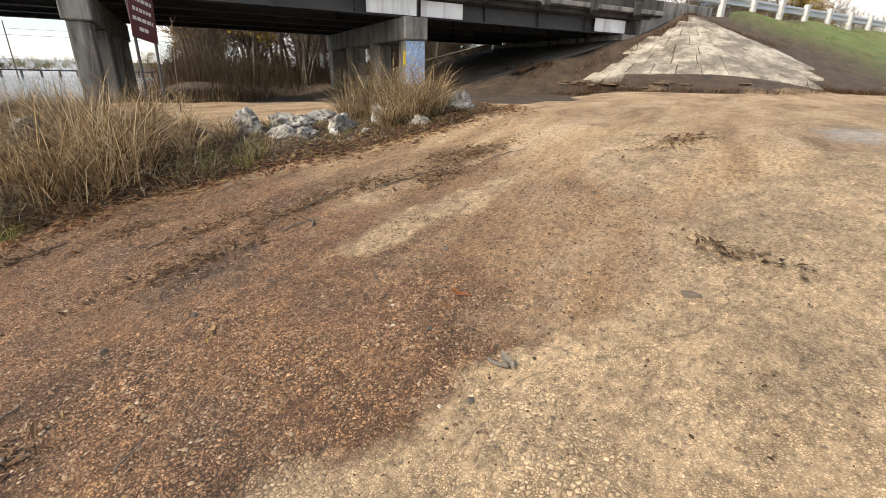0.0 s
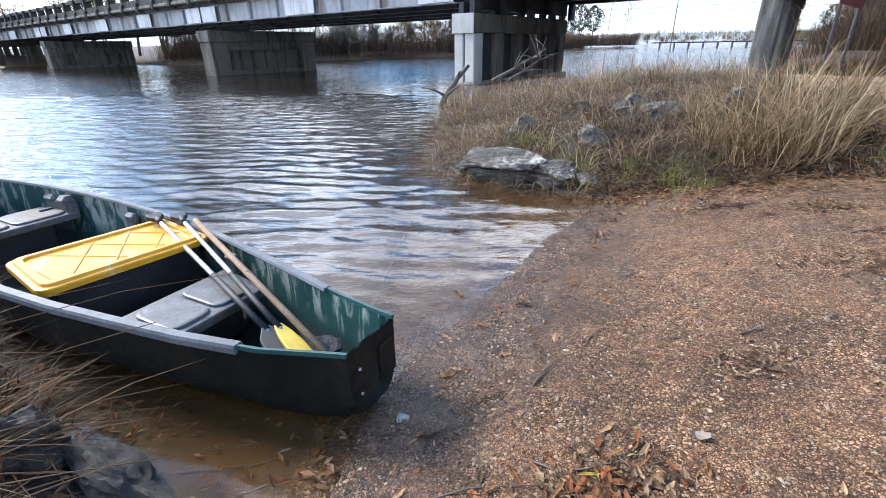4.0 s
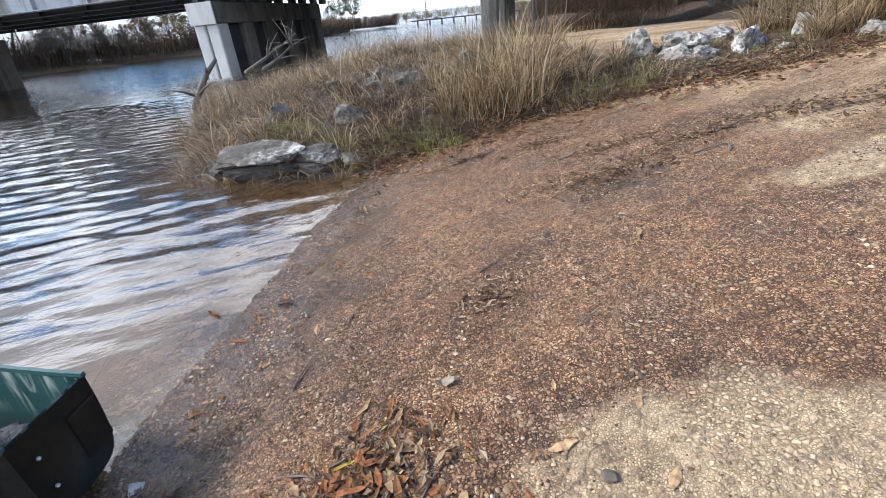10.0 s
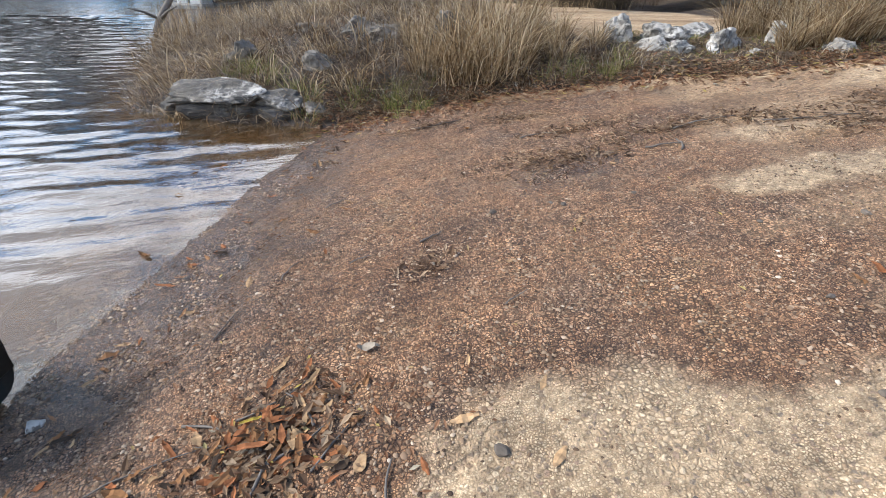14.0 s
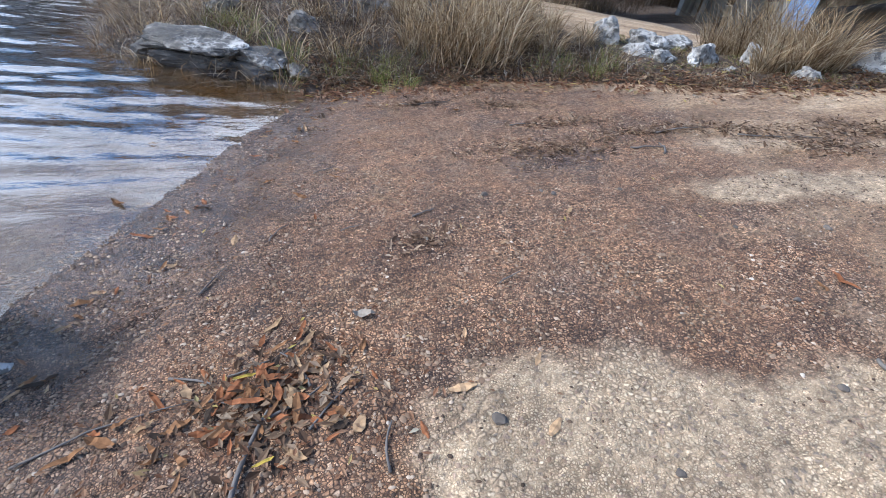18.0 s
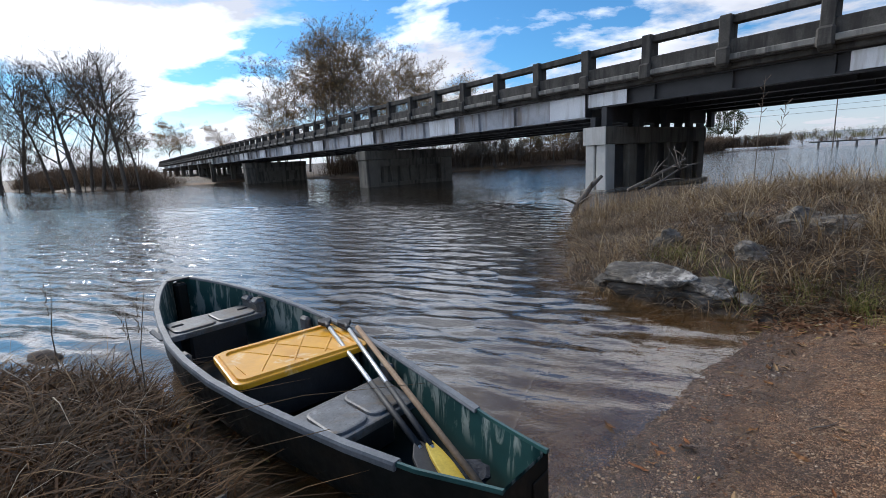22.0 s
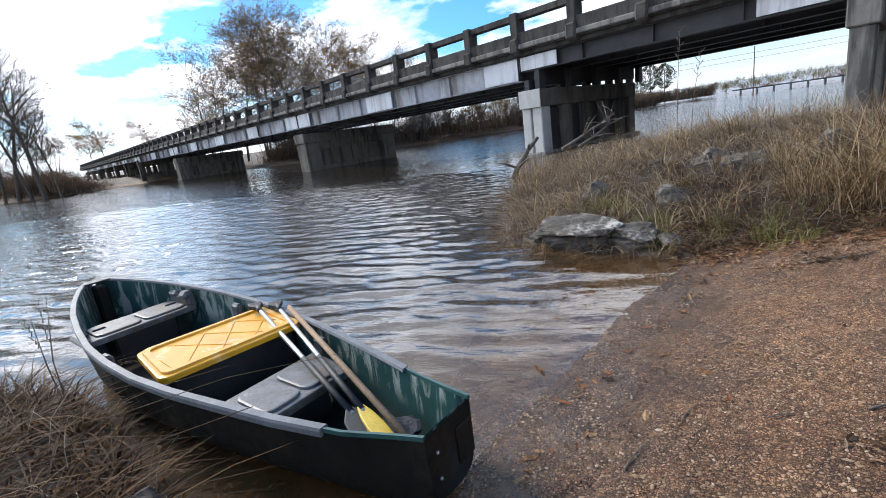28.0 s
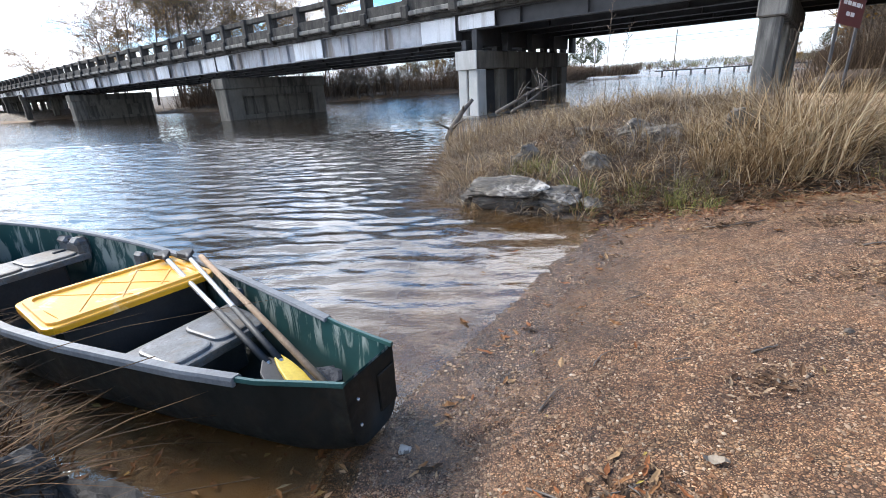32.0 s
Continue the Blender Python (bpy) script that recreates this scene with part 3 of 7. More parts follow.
# cracks through the worn concrete beneath
wv = warped(warped(g.pos, 1.3, 3, 0.7), 11.0, 3, 0.06)
crack = g.math("MULTIPLY", g.ramp(g.voro(0.55, "DISTANCE_TO_EDGE", wv, "Distance"), (0.0004, 1.0), (0.0013, 0.0)), g.ramp(g.noise(0.7, 3), (0.50, 0.0), (0.56, 0.8)))
pale = g.mix(g.math("MULTIPLY", crack, 0.45), pale, (0.12, 0.09, 0.06))
# dirt road: drawn out along the wheel tracks
trk = g.node("ShaderNodeMapping")
trk.inputs["Rotation"].default_value = (0, 0, radians(50))
trk.inputs["Scale"].default_value = (0.16, 1.0, 1.0)
g.link(g.pos, trk.inputs[0])
lane = g.noise(2.2, 6, 0.7, trk.outputs[0], 0.3)
tanc = g.ramp(lane, (0.30, (0.26, 0.155, 0.08)), (0.43, (0.47, 0.31, 0.165)), (0.55, (0.62, 0.44, 0.255)), (0.72, (0.74, 0.59, 0.40)))
tanc = g.mix(g.math("MULTIPLY", m1, g.math("GREATER_THAN", pebr.outputs[2], 0.6)), tanc, stones)
tanc = g.mix(0.15, tanc, g.mix(m2, gapc, grit))
tanc = scaled_color(tanc, g.ramp(grain_n, (0.36, 0.55), (0.5, 0.98), (0.64, 1.3)))
soilc = g.ramp(g.noise(2.2, 7, 0.75), (0.3, (0.04, 0.026, 0.017)), (0.6, (0.105, 0.07, 0.044)), (0.8, (0.22, 0.16, 0.10)))
greenc = g.ramp(g.noise(0.9, 6, 0.7), (0.35, (0.22, 0.17, 0.08)), (0.48, (0.15, 0.19, 0.05)), (0.7, (0.10, 0.18, 0.035)))
soilc = g.mix(g.attr("green"), soilc, greenc)
col = g.mix(a_tan, base, tanc)
col = g.mix(a_dry, col, pale)
col = g.mix(a_soil, col, soilc)
band = g.node("ShaderNodeMapping")
band.inputs["Rotation"].default_value = (0, 0, radians(27))
band.inputs["Scale"].default_value = (0.4, 1.0, 1.0)
g.link(g.pos, band.inputs[0])
dark = g.ramp(g.noise(1.5, 7, 0.74, band.outputs[0], 0.5), (0.50, 0.0), (0.63, 0.75))
col = g.mix(g.math("MULTIPLY", dark, g.math("SUBTRACT", 1.0, a_dry)), col, g.mix(1.0, col, (0.5, 0.46, 0.44), "MULTIPLY"))
col = g.mix(g.math("MULTIPLY", crack, 0.3), col, (0.06, 0.045, 0.035))
a_wet = g.ramp(g.math("ADD", g.attr("wet"), g.math("MULTIPLY", g.math("SUBTRACT", g.noise(2.6, 7, 0.75), 0.5), 2.2)), (0.15, 0.0), (1.0, 1.0))
col = g.mix(a_wet, col, g.mix(1.0, col, (0.64, 0.66, 0.73), "MULTIPLY"))
col = g.mix(g.attr("sand"), col, g.ramp(g.noise(2.5, 5, 0.6), (0.35, (0.12, 0.06, 0.017)), (0.65, (0.21, 0.112, 0.034))))
g.color(col)
g.rough(g.ramp(a_wet, (0.0, 0.9), (0.6, 0.5), (1.0, 0.2)))
film = g.ramp(g.math("ADD", g.attr("film"), g.math("MULTIPLY", g.math("SUBTRACT", g.noise(16, 6, 0.75), 0.5), 1.8)), (0.35, 0.0), (0.8, 1.0))
g.link(film, g.b.inputs["Coat Weight"])
g.b.inputs["Coat Roughness"].default_value = 0.2
g.bump(g.mix(coarse, g.math("MULTIPLY", h2_, 0.5), h1_), 0.011, 1.0)
g.bump(g.noise(140, 3, 0.7), 0.0025, 0.8)
g.bump(g.noise(7, 4, 0.6), 0.02, 0.7)
g.bump(grain_n, 0.02, 0.8)
g.link(g.b.inputs["Normal"].links[0].from_socket, g.b.inputs["Coat Normal"])
gm = grid_mesh("ground", verts, faces, g.m)
for nm, val in (("dry", dry), ("tan", tan), ("soil", soil), ("green", green), ("wet", wet), ("film", np.maximum(np.clip(puddle, 0, 1) * 0.6, 1.15 * np.exp(-(np.maximum(S_, 0) / 0.24) ** 2)) * (Z > -0.02) * (X > -0.85)), ("sand", smooth01((-Z - 0.01) / 0.05))):
    set_attr(gm, nm, val)
ground = tagged(new("ground", gm), "brown gravelly boat ramp, pale dried concrete patches, tan dirt road and river banks", "ground", kind="structure")

# water: rippled sheet; silt makes it cloudier with depth
wx = spread(-14.0, 1.5, 0.06, -900, 1400, 1.16)
wy = spread(0.9, 17.0, 0.06, -800, 1400, 1.16)
WX, WY = np.meshgrid(wx, wy)
dist_n = seg_dist(WX, WY, NEAR_LAND)
calm = smooth01(dist_n / 2.4)


def wave(amp, length, ang, warp_amt, seed):
    ph = (WX * math.cos(ang) + WY * math.sin(ang)) * 2 * math.pi / length
    ph = ph + warp_amt * wob(WX, WY, 0.55, seed) + 0.6 * warp_amt * wob(WX, WY, 1.3, seed + 3)
    return amp * np.sin(ph)


gust = 0.55 + 0.45 * wob(WX, WY, 0.21, 6.0)
WZ = (wave(0.0065, 0.46, 1.30, 2.2, 1.0) + wave(0.0055, 0.31, 1.62, 2.6, 2.0) + wave(0.0034, 0.22, 1.05, 2.8, 5.0) + wave(0.0065, 0.95, 1.75, 1.6, 7.0)) * (0.30 + 0.90 * calm) * (0.6 + 0.5 * gust)
fade = np.clip(1.8 - np.hypot(WX + 4, WY - 7) / 24, 0, 1)
WZ = WZ * fade
wv = np.stack([WX.ravel(), WY.ravel(), WZ.ravel()], 1)
wi = np.arange(wv.shape[0]).reshape(len(wy), len(wx))
wf = np.stack([wi[:-1, :-1].ravel(), wi[:-1, 1:].ravel(), wi[1:, 1:].ravel(), wi[1:, :-1].ravel()], 1)
w = Mat("river_water", 0.04)
w.t.nodes.remove(w.b)
gloss = w.node("ShaderNodeBsdfGlossy", Roughness=0.045)
silt = w.node("ShaderNodeBsdfDiffuse")
w.link(w.ramp(w.attr("murk"), (0.0, (0.13, 0.07, 0.02)), (0.35, (0.065, 0.038, 0.014)), (0.9, (0.035, 0.029, 0.022))), silt.inputs[0])
clear = w.node("ShaderNodeBsdfTransparent")
clear.inputs[0].default_value = (0.97, 0.91, 0.79, 1)
body = w.node("ShaderNodeMixShader")
w.link(w.attr("murk"), body.inputs[0])
w.link(clear.outputs[0], body.inputs[1])
w.link(silt.outputs[0], body.inputs[2])
lw = w.node("ShaderNodeLayerWeight", Blend=0.5)
fr_out = w.math("ADD", w.math("MULTIPLY", w.math("POWER", lw.outputs["Facing"], 3.0), 0.95), 0.02, True)
surf = w.node("ShaderNodeMixShader")
w.link(fr_out, surf.inputs[0])
w.link(body.outputs[0], surf.inputs[1])
w.link(gloss.outputs[0], surf.inputs[2])
w.link(surf.outputs[0], w.out.inputs[0])
rot = w.node("ShaderNodeMapping")
rot.inputs["Rotation"].default_value = (0, 0, radians(-12))
rot.inputs["Scale"].default_value = (0.35, 1.0, 1.0)
w.link(w.pos, rot.inputs[0])
n1 = w.noise(2.4, 4, 0.55, rot.outputs[0], 0.4)
n2 = w.noise(9.5, 4, 0.6, rot.outputs[0], 0.3)
hh = w.math("ADD", n1, w.math("MULTIPLY", n2, 0.55))
bmp = w.node("ShaderNodeBump", Distance=0.10)
w.link(hh, bmp.inputs["Height"])
w.link(w.math("MULTIPLY", w.attr("chop"), 0.8), bmp.inputs["Strength"])
for sh in (gloss, lw):
    w.link(bmp.outputs[0], sh.inputs["Normal"])
wm = grid_mesh("water", wv, wf, w.m)
depth = np.clip(-height(WX, WY), 0, 2)
set_attr(wm, "murk", np.clip(depth / 0.27, 0.02, 1))
set_attr(wm, "chop", 0.07 + 0.32 * smooth01(dist_n / 6.0) + 0.08 * smooth01((dist_n - 8.0) / 14.0))
water = tagged(new("water", wm), "rippled brown river water reflecting clouds and bridge", "water", kind="structure")

# ---- bridge ----
bridge = empty("bridge", BRIDGE, label="old concrete road bridge on steel girders with white-painted panels", category="bridge")
K0, K1 = -110.0, 24.6
WID = 7.7
part("deck", box(K0, K1, -0.05, WID + 0.05, 3.50, 3.74, 0.02), M["rail_concrete"], bridge, "dark stained concrete deck slab")
part("kerb", box(K0, K1, -0.22, 0.22, 3.62, 4.13, 0.02), M["rail_concrete"], bridge)
part("drip_ledge", box(K0, K1, -0.30, -0.20, 3.66, 3.80, 0.02), M["concrete"], bridge, "grey weathered ledge below the kerb")
part("kerb", box(K0, K1, WID - 0.22, WID + 0.22, 3.62, 4.13, 0.02), M["rail_concrete"], bridge)
part("top_rail", box(K0, K1, -0.14, 0.14, 4.50, 4.68, 0.015), M["rail_concrete"], bridge)
part("top_rail", box(K0, K1, WID - 0.14, WID + 0.14, 4.50, 4.68, 0.015), M["rail_concrete"], bridge)
pm = box(-0.13, 0.13, -0.26, 0.16, 3.52, 4.70, 0.02)
box(-0.16, 0.16, -0.36, -0.2, 3.56, 3.98, 0.05, bm=pm)
post = part("rail_post", pm, M["rail_concrete"], bridge)
for side in (0, 1):
    for i in range(-56, 13):
        if i == 0 and side == 0:
            post.matrix_basis = pose(0.17, 0, 0)
            continue
        o = new("rail_post", post.data)
        o.parent = bridge
        o.matrix_basis = pose(0.17 + 1.925 * i, 0 if side == 0 else WID, 0, 0, 0, 0 if side == 0 else 180)
SUPPORTS = [-104, -96.2, -88.4, -80.6, -72.8, -65.0, -57.0, -40.6, -15.1, 0.0, 7.75, 15.5, 23.3]


def girder(k0, k1, off, z0, z1, mat, name="girder"):
    bm = box(k0, k1, off - 0.012, off + 0.012, z0, z1)
    box(k0, k1, off - 0.15, off + 0.15, z0 - 0.025, z0, bm=bm)
    box(k0, k1, off - 0.15, off + 0.15, z1 - 0.03, z1 - 0.003, bm=bm)
    for q in np.arange(k0 + 0.15, k1, 1.95):
        box(q - 0.008, q + 0.008, off - 0.13, off + 0.13, z0, z1 - 0.03, bm=bm)
    return part(name, bm, mat, bridge)


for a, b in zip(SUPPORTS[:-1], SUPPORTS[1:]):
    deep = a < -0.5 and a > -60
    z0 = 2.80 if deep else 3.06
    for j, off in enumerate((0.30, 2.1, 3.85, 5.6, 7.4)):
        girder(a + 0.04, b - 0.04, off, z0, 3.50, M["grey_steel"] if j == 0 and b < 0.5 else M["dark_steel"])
    # white repainted panels on the outer girder
    L = b - a
    spans = [(a + 0.06, a + 1.35), (b - 1.45, b - 0.06)]
    if L > 10:
        spans += [(a + L * 0.5 - 0.9, a + L * 0.5 + 0.95)]
    if L > 20:
        spans += [(a + L * 0.25 - 0.8, a + L * 0.25 + 0.8), (a + L * 0.75 - 0.8, a + L * 0.75 + 0.8)]
    for p, q in spans:
        part("white_panel", box(p, q, 0.10, 0.135, z0 + 0.01, 3.46, 0.004), M["white_steel"], bridge, "white-painted girder panel")
    for q in (a, b):
        part("end_stiffener", box(q - 0.05 if q == b else q + 0.02, q - 0.02 if q == b else q + 0.05, 0.08, 0.42, z0, 3.5), M["dark_steel"], bridge)


def pier_wall(k):
    p = part("pier", box(k - 0.55, k + 0.55, -0.05, 6.3, 1.95, 2.46, 0.03), M["pier_concrete"], bridge, "brown-grey concrete wall pier in the river")
    part("wall", box(k - 0.14, k + 0.14, 0.8, 5.5, -1.5, 1.96), M["pier_concrete"], p)
    for y in (0.0, 5.3):
        part("column", box(k - 0.50, k + 0.50, y, y + 0.95, -1.5, 1.96, 0.05), M["pier_concrete"], p)
    for sx in (-1, 1):
        part("panel_edge", box(k + sx * 0.14, k + sx * 0.47, 0.9, 5.35, 1.55, 1.96), M["pier_concrete"], p)
        part("panel_edge", box(k + sx * 0.14, k + sx * 0.47, 0.9, 5.35, -1.0, 0.62), M["pier_concrete"], p)


for k in (-15.1, -40.6):
    pier_wall(k)
# pier at the bank: pale cap and paired columns on a footing
p1 = part("pier", box(0.0, 0.78, -0.02, 6.65, 1.93, 2.46, 0.03), M["pier_concrete"], bridge, "concrete pier with a cap on paired columns")
part("cap_end", box(-0.006, 0.786, -0.06, -0.015, 1.925, 2.465, 0.01), M["pale_concrete"], p1, "pale cap end")
for y in (0.02, 1.3, 2.6, 3.9, 5.2, 6.1):
    for x0, x1 in ((0.02, 0.35), (0.41, 0.76)):
        part("column", box(x0, x1, y, y + 0.5, 0.5, 1.94, 0.03), M["pale_concrete"] if y < 0.1 else M["pier_concrete"], p1)
# solid dark box added for the shade in the gaps between columns
part("web", box(0.22, 0.56, 0.5, 6.2, 0.5, 1.9), M["dark_steel"], p1, "dark fill for the shaded recess between the columns")
part("footing", box(-0.10, 0.88, -0.12, 6.8, -1.5, 0.55, 0.04), M["concrete"], p1)
for j, off in enumerate((0.30, 2.1, 3.85, 5.6, 7.4)):
    for kk in (0.2, 0.6):
        part("bearing", box(kk - 0.09, kk + 0.09, off - 0.16, off + 0.16, 2.46, 2.78 if kk < 0.5 else 3.05, 0.01), M["dark_steel"], bridge)
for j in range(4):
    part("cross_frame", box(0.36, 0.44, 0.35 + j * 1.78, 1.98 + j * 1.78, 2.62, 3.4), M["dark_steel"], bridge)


def bent(k, ground_h, thin=False, mat="concrete", w2=0.3):
    zt = 3.03
    p = part("bent", box(k - w2, k + w2, -0.12, 7.75, zt - 0.56, zt, 0.03), M[mat], bridge, "concrete bent with square columns")
    for y in (-0.06, 2.35, 4.8, 7.2):
        part("column", box(k - w2 + 0.06, k + w2 - 0.06, y, y + 0.5, ground_h - 0.8, zt - 0.55, 0.03), M[mat], p)
    return p


bent(8.07, 0.6, w2=0.26)
b1 = bent(15.33, 0.6, w2=0.34)
for k in (-56.8, -65.0, -72.8, -80.6, -88.4, -96.2, -104):
    bent(k, -1.0, True, "pier_concrete")
# spray paint on the near column
paint = Mat("blue_spray_paint", 0.6)
pv = paint.noise(3.4, 2, 0.5, paint.scaled(paint.pos, (1.0, 1.0, 0.8)), 2.5)
paint.color(paint.ramp(pv, (0.36, (0.30, 0.32, 0.34)), (0.42, (0.10, 0.24, 0.50)), (0.47, (0.16, 0.34, 0.60)), (0.51, (0.60, 0.66, 0.70)), (0.55, (0.09, 0.20, 0.45)), (0.64, (0.34, 0.36, 0.36))))
part("graffiti", box(15.055, 15.605, -0.068, -0.0625, 1.35, 2.45), paint.m, b1, "blue and white spray-painted scrawl")
yel = simple("yellow_paint", (0.45, 0.36, 0.03), (0.6, 0.48, 0.05), 5.0, 0.6)
part("paint_mark", box(15.042, 15.048, -0.04, 0.12, 1.85, 2.2), yel, b1, "yellow paint mark")

# abutment with wing wall, paved slope beneath and road behind
abut = empty("abutment", BRIDGE, label="stained concrete bridge abutment with wing wall", category="abutment", kind="structure")
part("seat", box(23.0, 24.2, -0.1, 7.8, 2.2, 3.03, 0.02), M["concrete"], abut)
part("back_wall", box(23.75, 24.2, -0.1, 7.8, 3.02, 3.52), M["concrete"], abut)
part("wing_wall", box(24.2, 27.4, -0.12, 0.22, 2.2, 4.15, 0.02), M["concrete"], abut)
part("wing_wall", box(24.2, 27.4, 7.6, 7.94, 2.2, 4.15, 0.02), M["concrete"], abut)
road_m = simple("road_asphalt", (0.045, 0.045, 0.047), (0.075, 0.074, 0.072), 2.0, 0.9, bump=0.003)
tagged(part("road", box(24.6, 120.0, 0.3, 7.5, 3.6, 4.02), road_m, None), "grey asphalt road on the embankment", "road", kind="structure").matrix_world = BRIDGE

# ---- canoe ----
CA = Matrix(((-0.914, 0.4067, 0, -0.575), (0.4067, 0.9136, 0, 1.79), (0, 0, 1, 0), (0, 0, 0, 1)))
canoe = empty("canoe", CA, label="dark green plastic square-stern canoe grounded at the water's edge", category="canoe")
SU = [0.0, 0.15, 0.4, 0.8, 1.2, 1.6, 2.0, 2.4, 2.8, 3.2, 3.6, 3.9, 4.15, 4.32, 4.42, 4.47]
SB = [0.165, 0.20, 0.265, 0.355, 0.43, 0.50, 0.545, 0.56, 0.545, 0.49, 0.41, 0.32, 0.225, 0.14, 0.07, 0.03]
SZ = [0.435, 0.42, 0.395, 0.395, 0.405, 0.415, 0.425, 0.445, 0.47, 0.505, 0.54, 0.57, 0.595, 0.615, 0.625, 0.63]


def cub(x, xs, ys):
    return float(np.interp(x, xs, ys))


def hull_ring(u, inset, top):
    """Half-sections of the hull from one gunwale round to the other."""
    b = max(cub(u, SU, SB) - inset, 0.006)
    zt = cub(u, SU, SZ) + top
    keel = -0.02 + 0.03 * (u / 4.47) + inset * 1.0 + (0.22 * max(0, (u - 3.9) / 0.57) ** 2) + 0.10 * max(0, (0.35 - u) / 0.35) ** 2
    pts = []
    n = 9
    for i in range(-n, n + 1):
        t = i / n
        q = abs(t)
        # round bilge, nearly upright sides
        yy = b * (1 - (1 - q) ** 2.6) * (0.97 + 0.03 * q)
        zz = keel + (zt - keel) * (q ** 2.9)
        pts.append((u, math.copysign(yy, t) if q > 0 else 0.0, zz))
    return pts


us = sorted(set(list(np.linspace(0, 4.47, 46)) + SU))


def hull_shell(inset, top, flip, cap0):
    vs, fs = [], []
    for u in us:
        vs.extend([(x + (0.016 if cap0 and inset > 0 and u == 0 else 0.0), y, z) for x, y, z in hull_ring(u, inset, top)])
    m = 19
    for i in range(len(us) - 1):
        for j in range(m - 1):
            f = (i * m + j, i * m + j + 1, (i + 1) * m + j + 1, (i + 1) * m + j)
            fs.append(f[::-1] if flip else f)
    if cap0:
        fs.append(tuple(range(m)) if not flip else tuple(range(m))[::-1])
    return vs, fs


hullm = Mat("dark_green_hull_plastic", 0.5, 0.0, 0.16)
hn = hullm.noise(5.0, 6, 0.7)
hc = hullm.ramp(hn, (0.3, (0.006, 0.007, 0.0065)), (0.65, (0.010, 0.0115, 0.0105)), (0.82, (0.022, 0.021, 0.018)))
hc = hullm.mix(hullm.ramp(hullm.noise(3.2, 7, 0.75, dist=0.5), (0.48, 0.0), (0.62, 0.6)), hc, (0.024, 0.018, 0.012))
hullm.color(hc)
hullm.rough(hullm.ramp(hullm.noise(14, 5), (0.3, 0.42), (0.7, 0.68)))
hullm.bump(hullm.noise(60, 3), 0.001)
innm = Mat("scuffed_green_hull_inside", 0.55, 0.0, 0.3)
iv = innm.noise(9.0, 5, 0.65, innm.scaled(innm.pos, (1, 1, 0.25)), 0.8)
ic = innm.ramp(innm.noise(2.0, 5), (0.3, (0.012, 0.045, 0.045)), (0.7, (0.022, 0.085, 0.082)))
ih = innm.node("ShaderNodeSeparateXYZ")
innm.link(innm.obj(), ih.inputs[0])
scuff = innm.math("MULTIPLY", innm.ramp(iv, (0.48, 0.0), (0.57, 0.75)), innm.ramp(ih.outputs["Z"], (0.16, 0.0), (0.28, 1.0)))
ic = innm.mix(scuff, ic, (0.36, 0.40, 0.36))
# the lining's colour runs to near black towards the floor
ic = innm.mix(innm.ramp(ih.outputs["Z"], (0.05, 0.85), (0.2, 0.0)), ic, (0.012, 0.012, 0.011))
innm.color(ic)
v_, f_ = hull_shell(0.0, 0.0, True, True)
raw("hull", v_, f_, hullm.m, canoe, "dark green outer hull", True)
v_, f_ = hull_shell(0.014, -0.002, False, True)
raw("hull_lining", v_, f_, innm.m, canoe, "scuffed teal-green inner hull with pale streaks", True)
gunm = simple("grey_gunwale", (0.10, 0.112, 0.125), (0.20, 0.213, 0.228), 6.0, 0.6, 0.0, bump=0.001)
rimm = simple("green_rim", (0.015, 0.06, 0.058), (0.03, 0.10, 0.095), 5.0, 0.4, bump=0.001)


def gunwale(sgn, u0, u1, wid, mat, name, lift=0.0, drop=0.03):
    vs, fs = [], []
    uu = np.linspace(u0, u1, 40)
    for u in uu:
        b, z = cub(u, SU, SB), cub(u, SU, SZ) + lift
        for dy, dz in ((-wid * 0.75, 0.0), (-wid * 0.6, 0.014), (wid * 0.35, 0.014), (wid * 0.5, 0.0), (wid * 0.45, -drop), (wid * 0.1, -drop), (0.0, -0.004), (-wid * 0.7, -0.008)):
            vs.append((u, sgn * max(b + dy, 0.004), z + dz))
    m = 8
    for i in range(len(uu) - 1):
        for j in range(m):
            f = (i * m + j, i * m + (j + 1) % m, (i + 1) * m + (j + 1) % m, (i + 1) * m + j)
            fs.append(f if sgn > 0 else f[::-1])
    fs += [tuple(range(m))[::-1], tuple(range((len(uu) - 1) * m, len(uu) * m))]
    return raw(name, vs, fs, mat, canoe, "", False)


for sgn in (-1, 1):
    gunwale(sgn, 0.50, 4.42, 0.041, gunm, "gunwale", 0.004)
    gunwale(sgn, 0.0, 0.51, 0.016, rimm, "stern_rim", 0.0, 0.007)

# canoe fittings
seatm = Mat("dirty_grey_moulded_plastic", 0.5)
sc1 = seatm.ramp(seatm.noise(7.0, 6, 0.7), (0.32, (0.06, 0.065, 0.07)), (0.6, (0.14, 0.148, 0.158)), (0.75, (0.26, 0.27, 0.28)))
sc1 = seatm.mix(seatm.ramp(seatm.noise(4.0, 6, 0.72, dist=0.6), (0.50, 0.0), (0.60, 0.75)), sc1, (0.11, 0.085, 0.06))
sc1 = seatm.mix(seatm.ramp(seatm.noise(45.0, 4, 0.7), (0.52, 0.0), (0.64, 0.6)), sc1, (0.055, 0.05, 0.045))
seatm.color(sc1)
seatm.bump(seatm.noise(30, 4), 0.002)
seatm = seatm.m
darkpl = simple("black_plastic", (0.012, 0.013, 0.015), (0.03, 0.03, 0.033), 5.0, 0.6, bump=0.001)


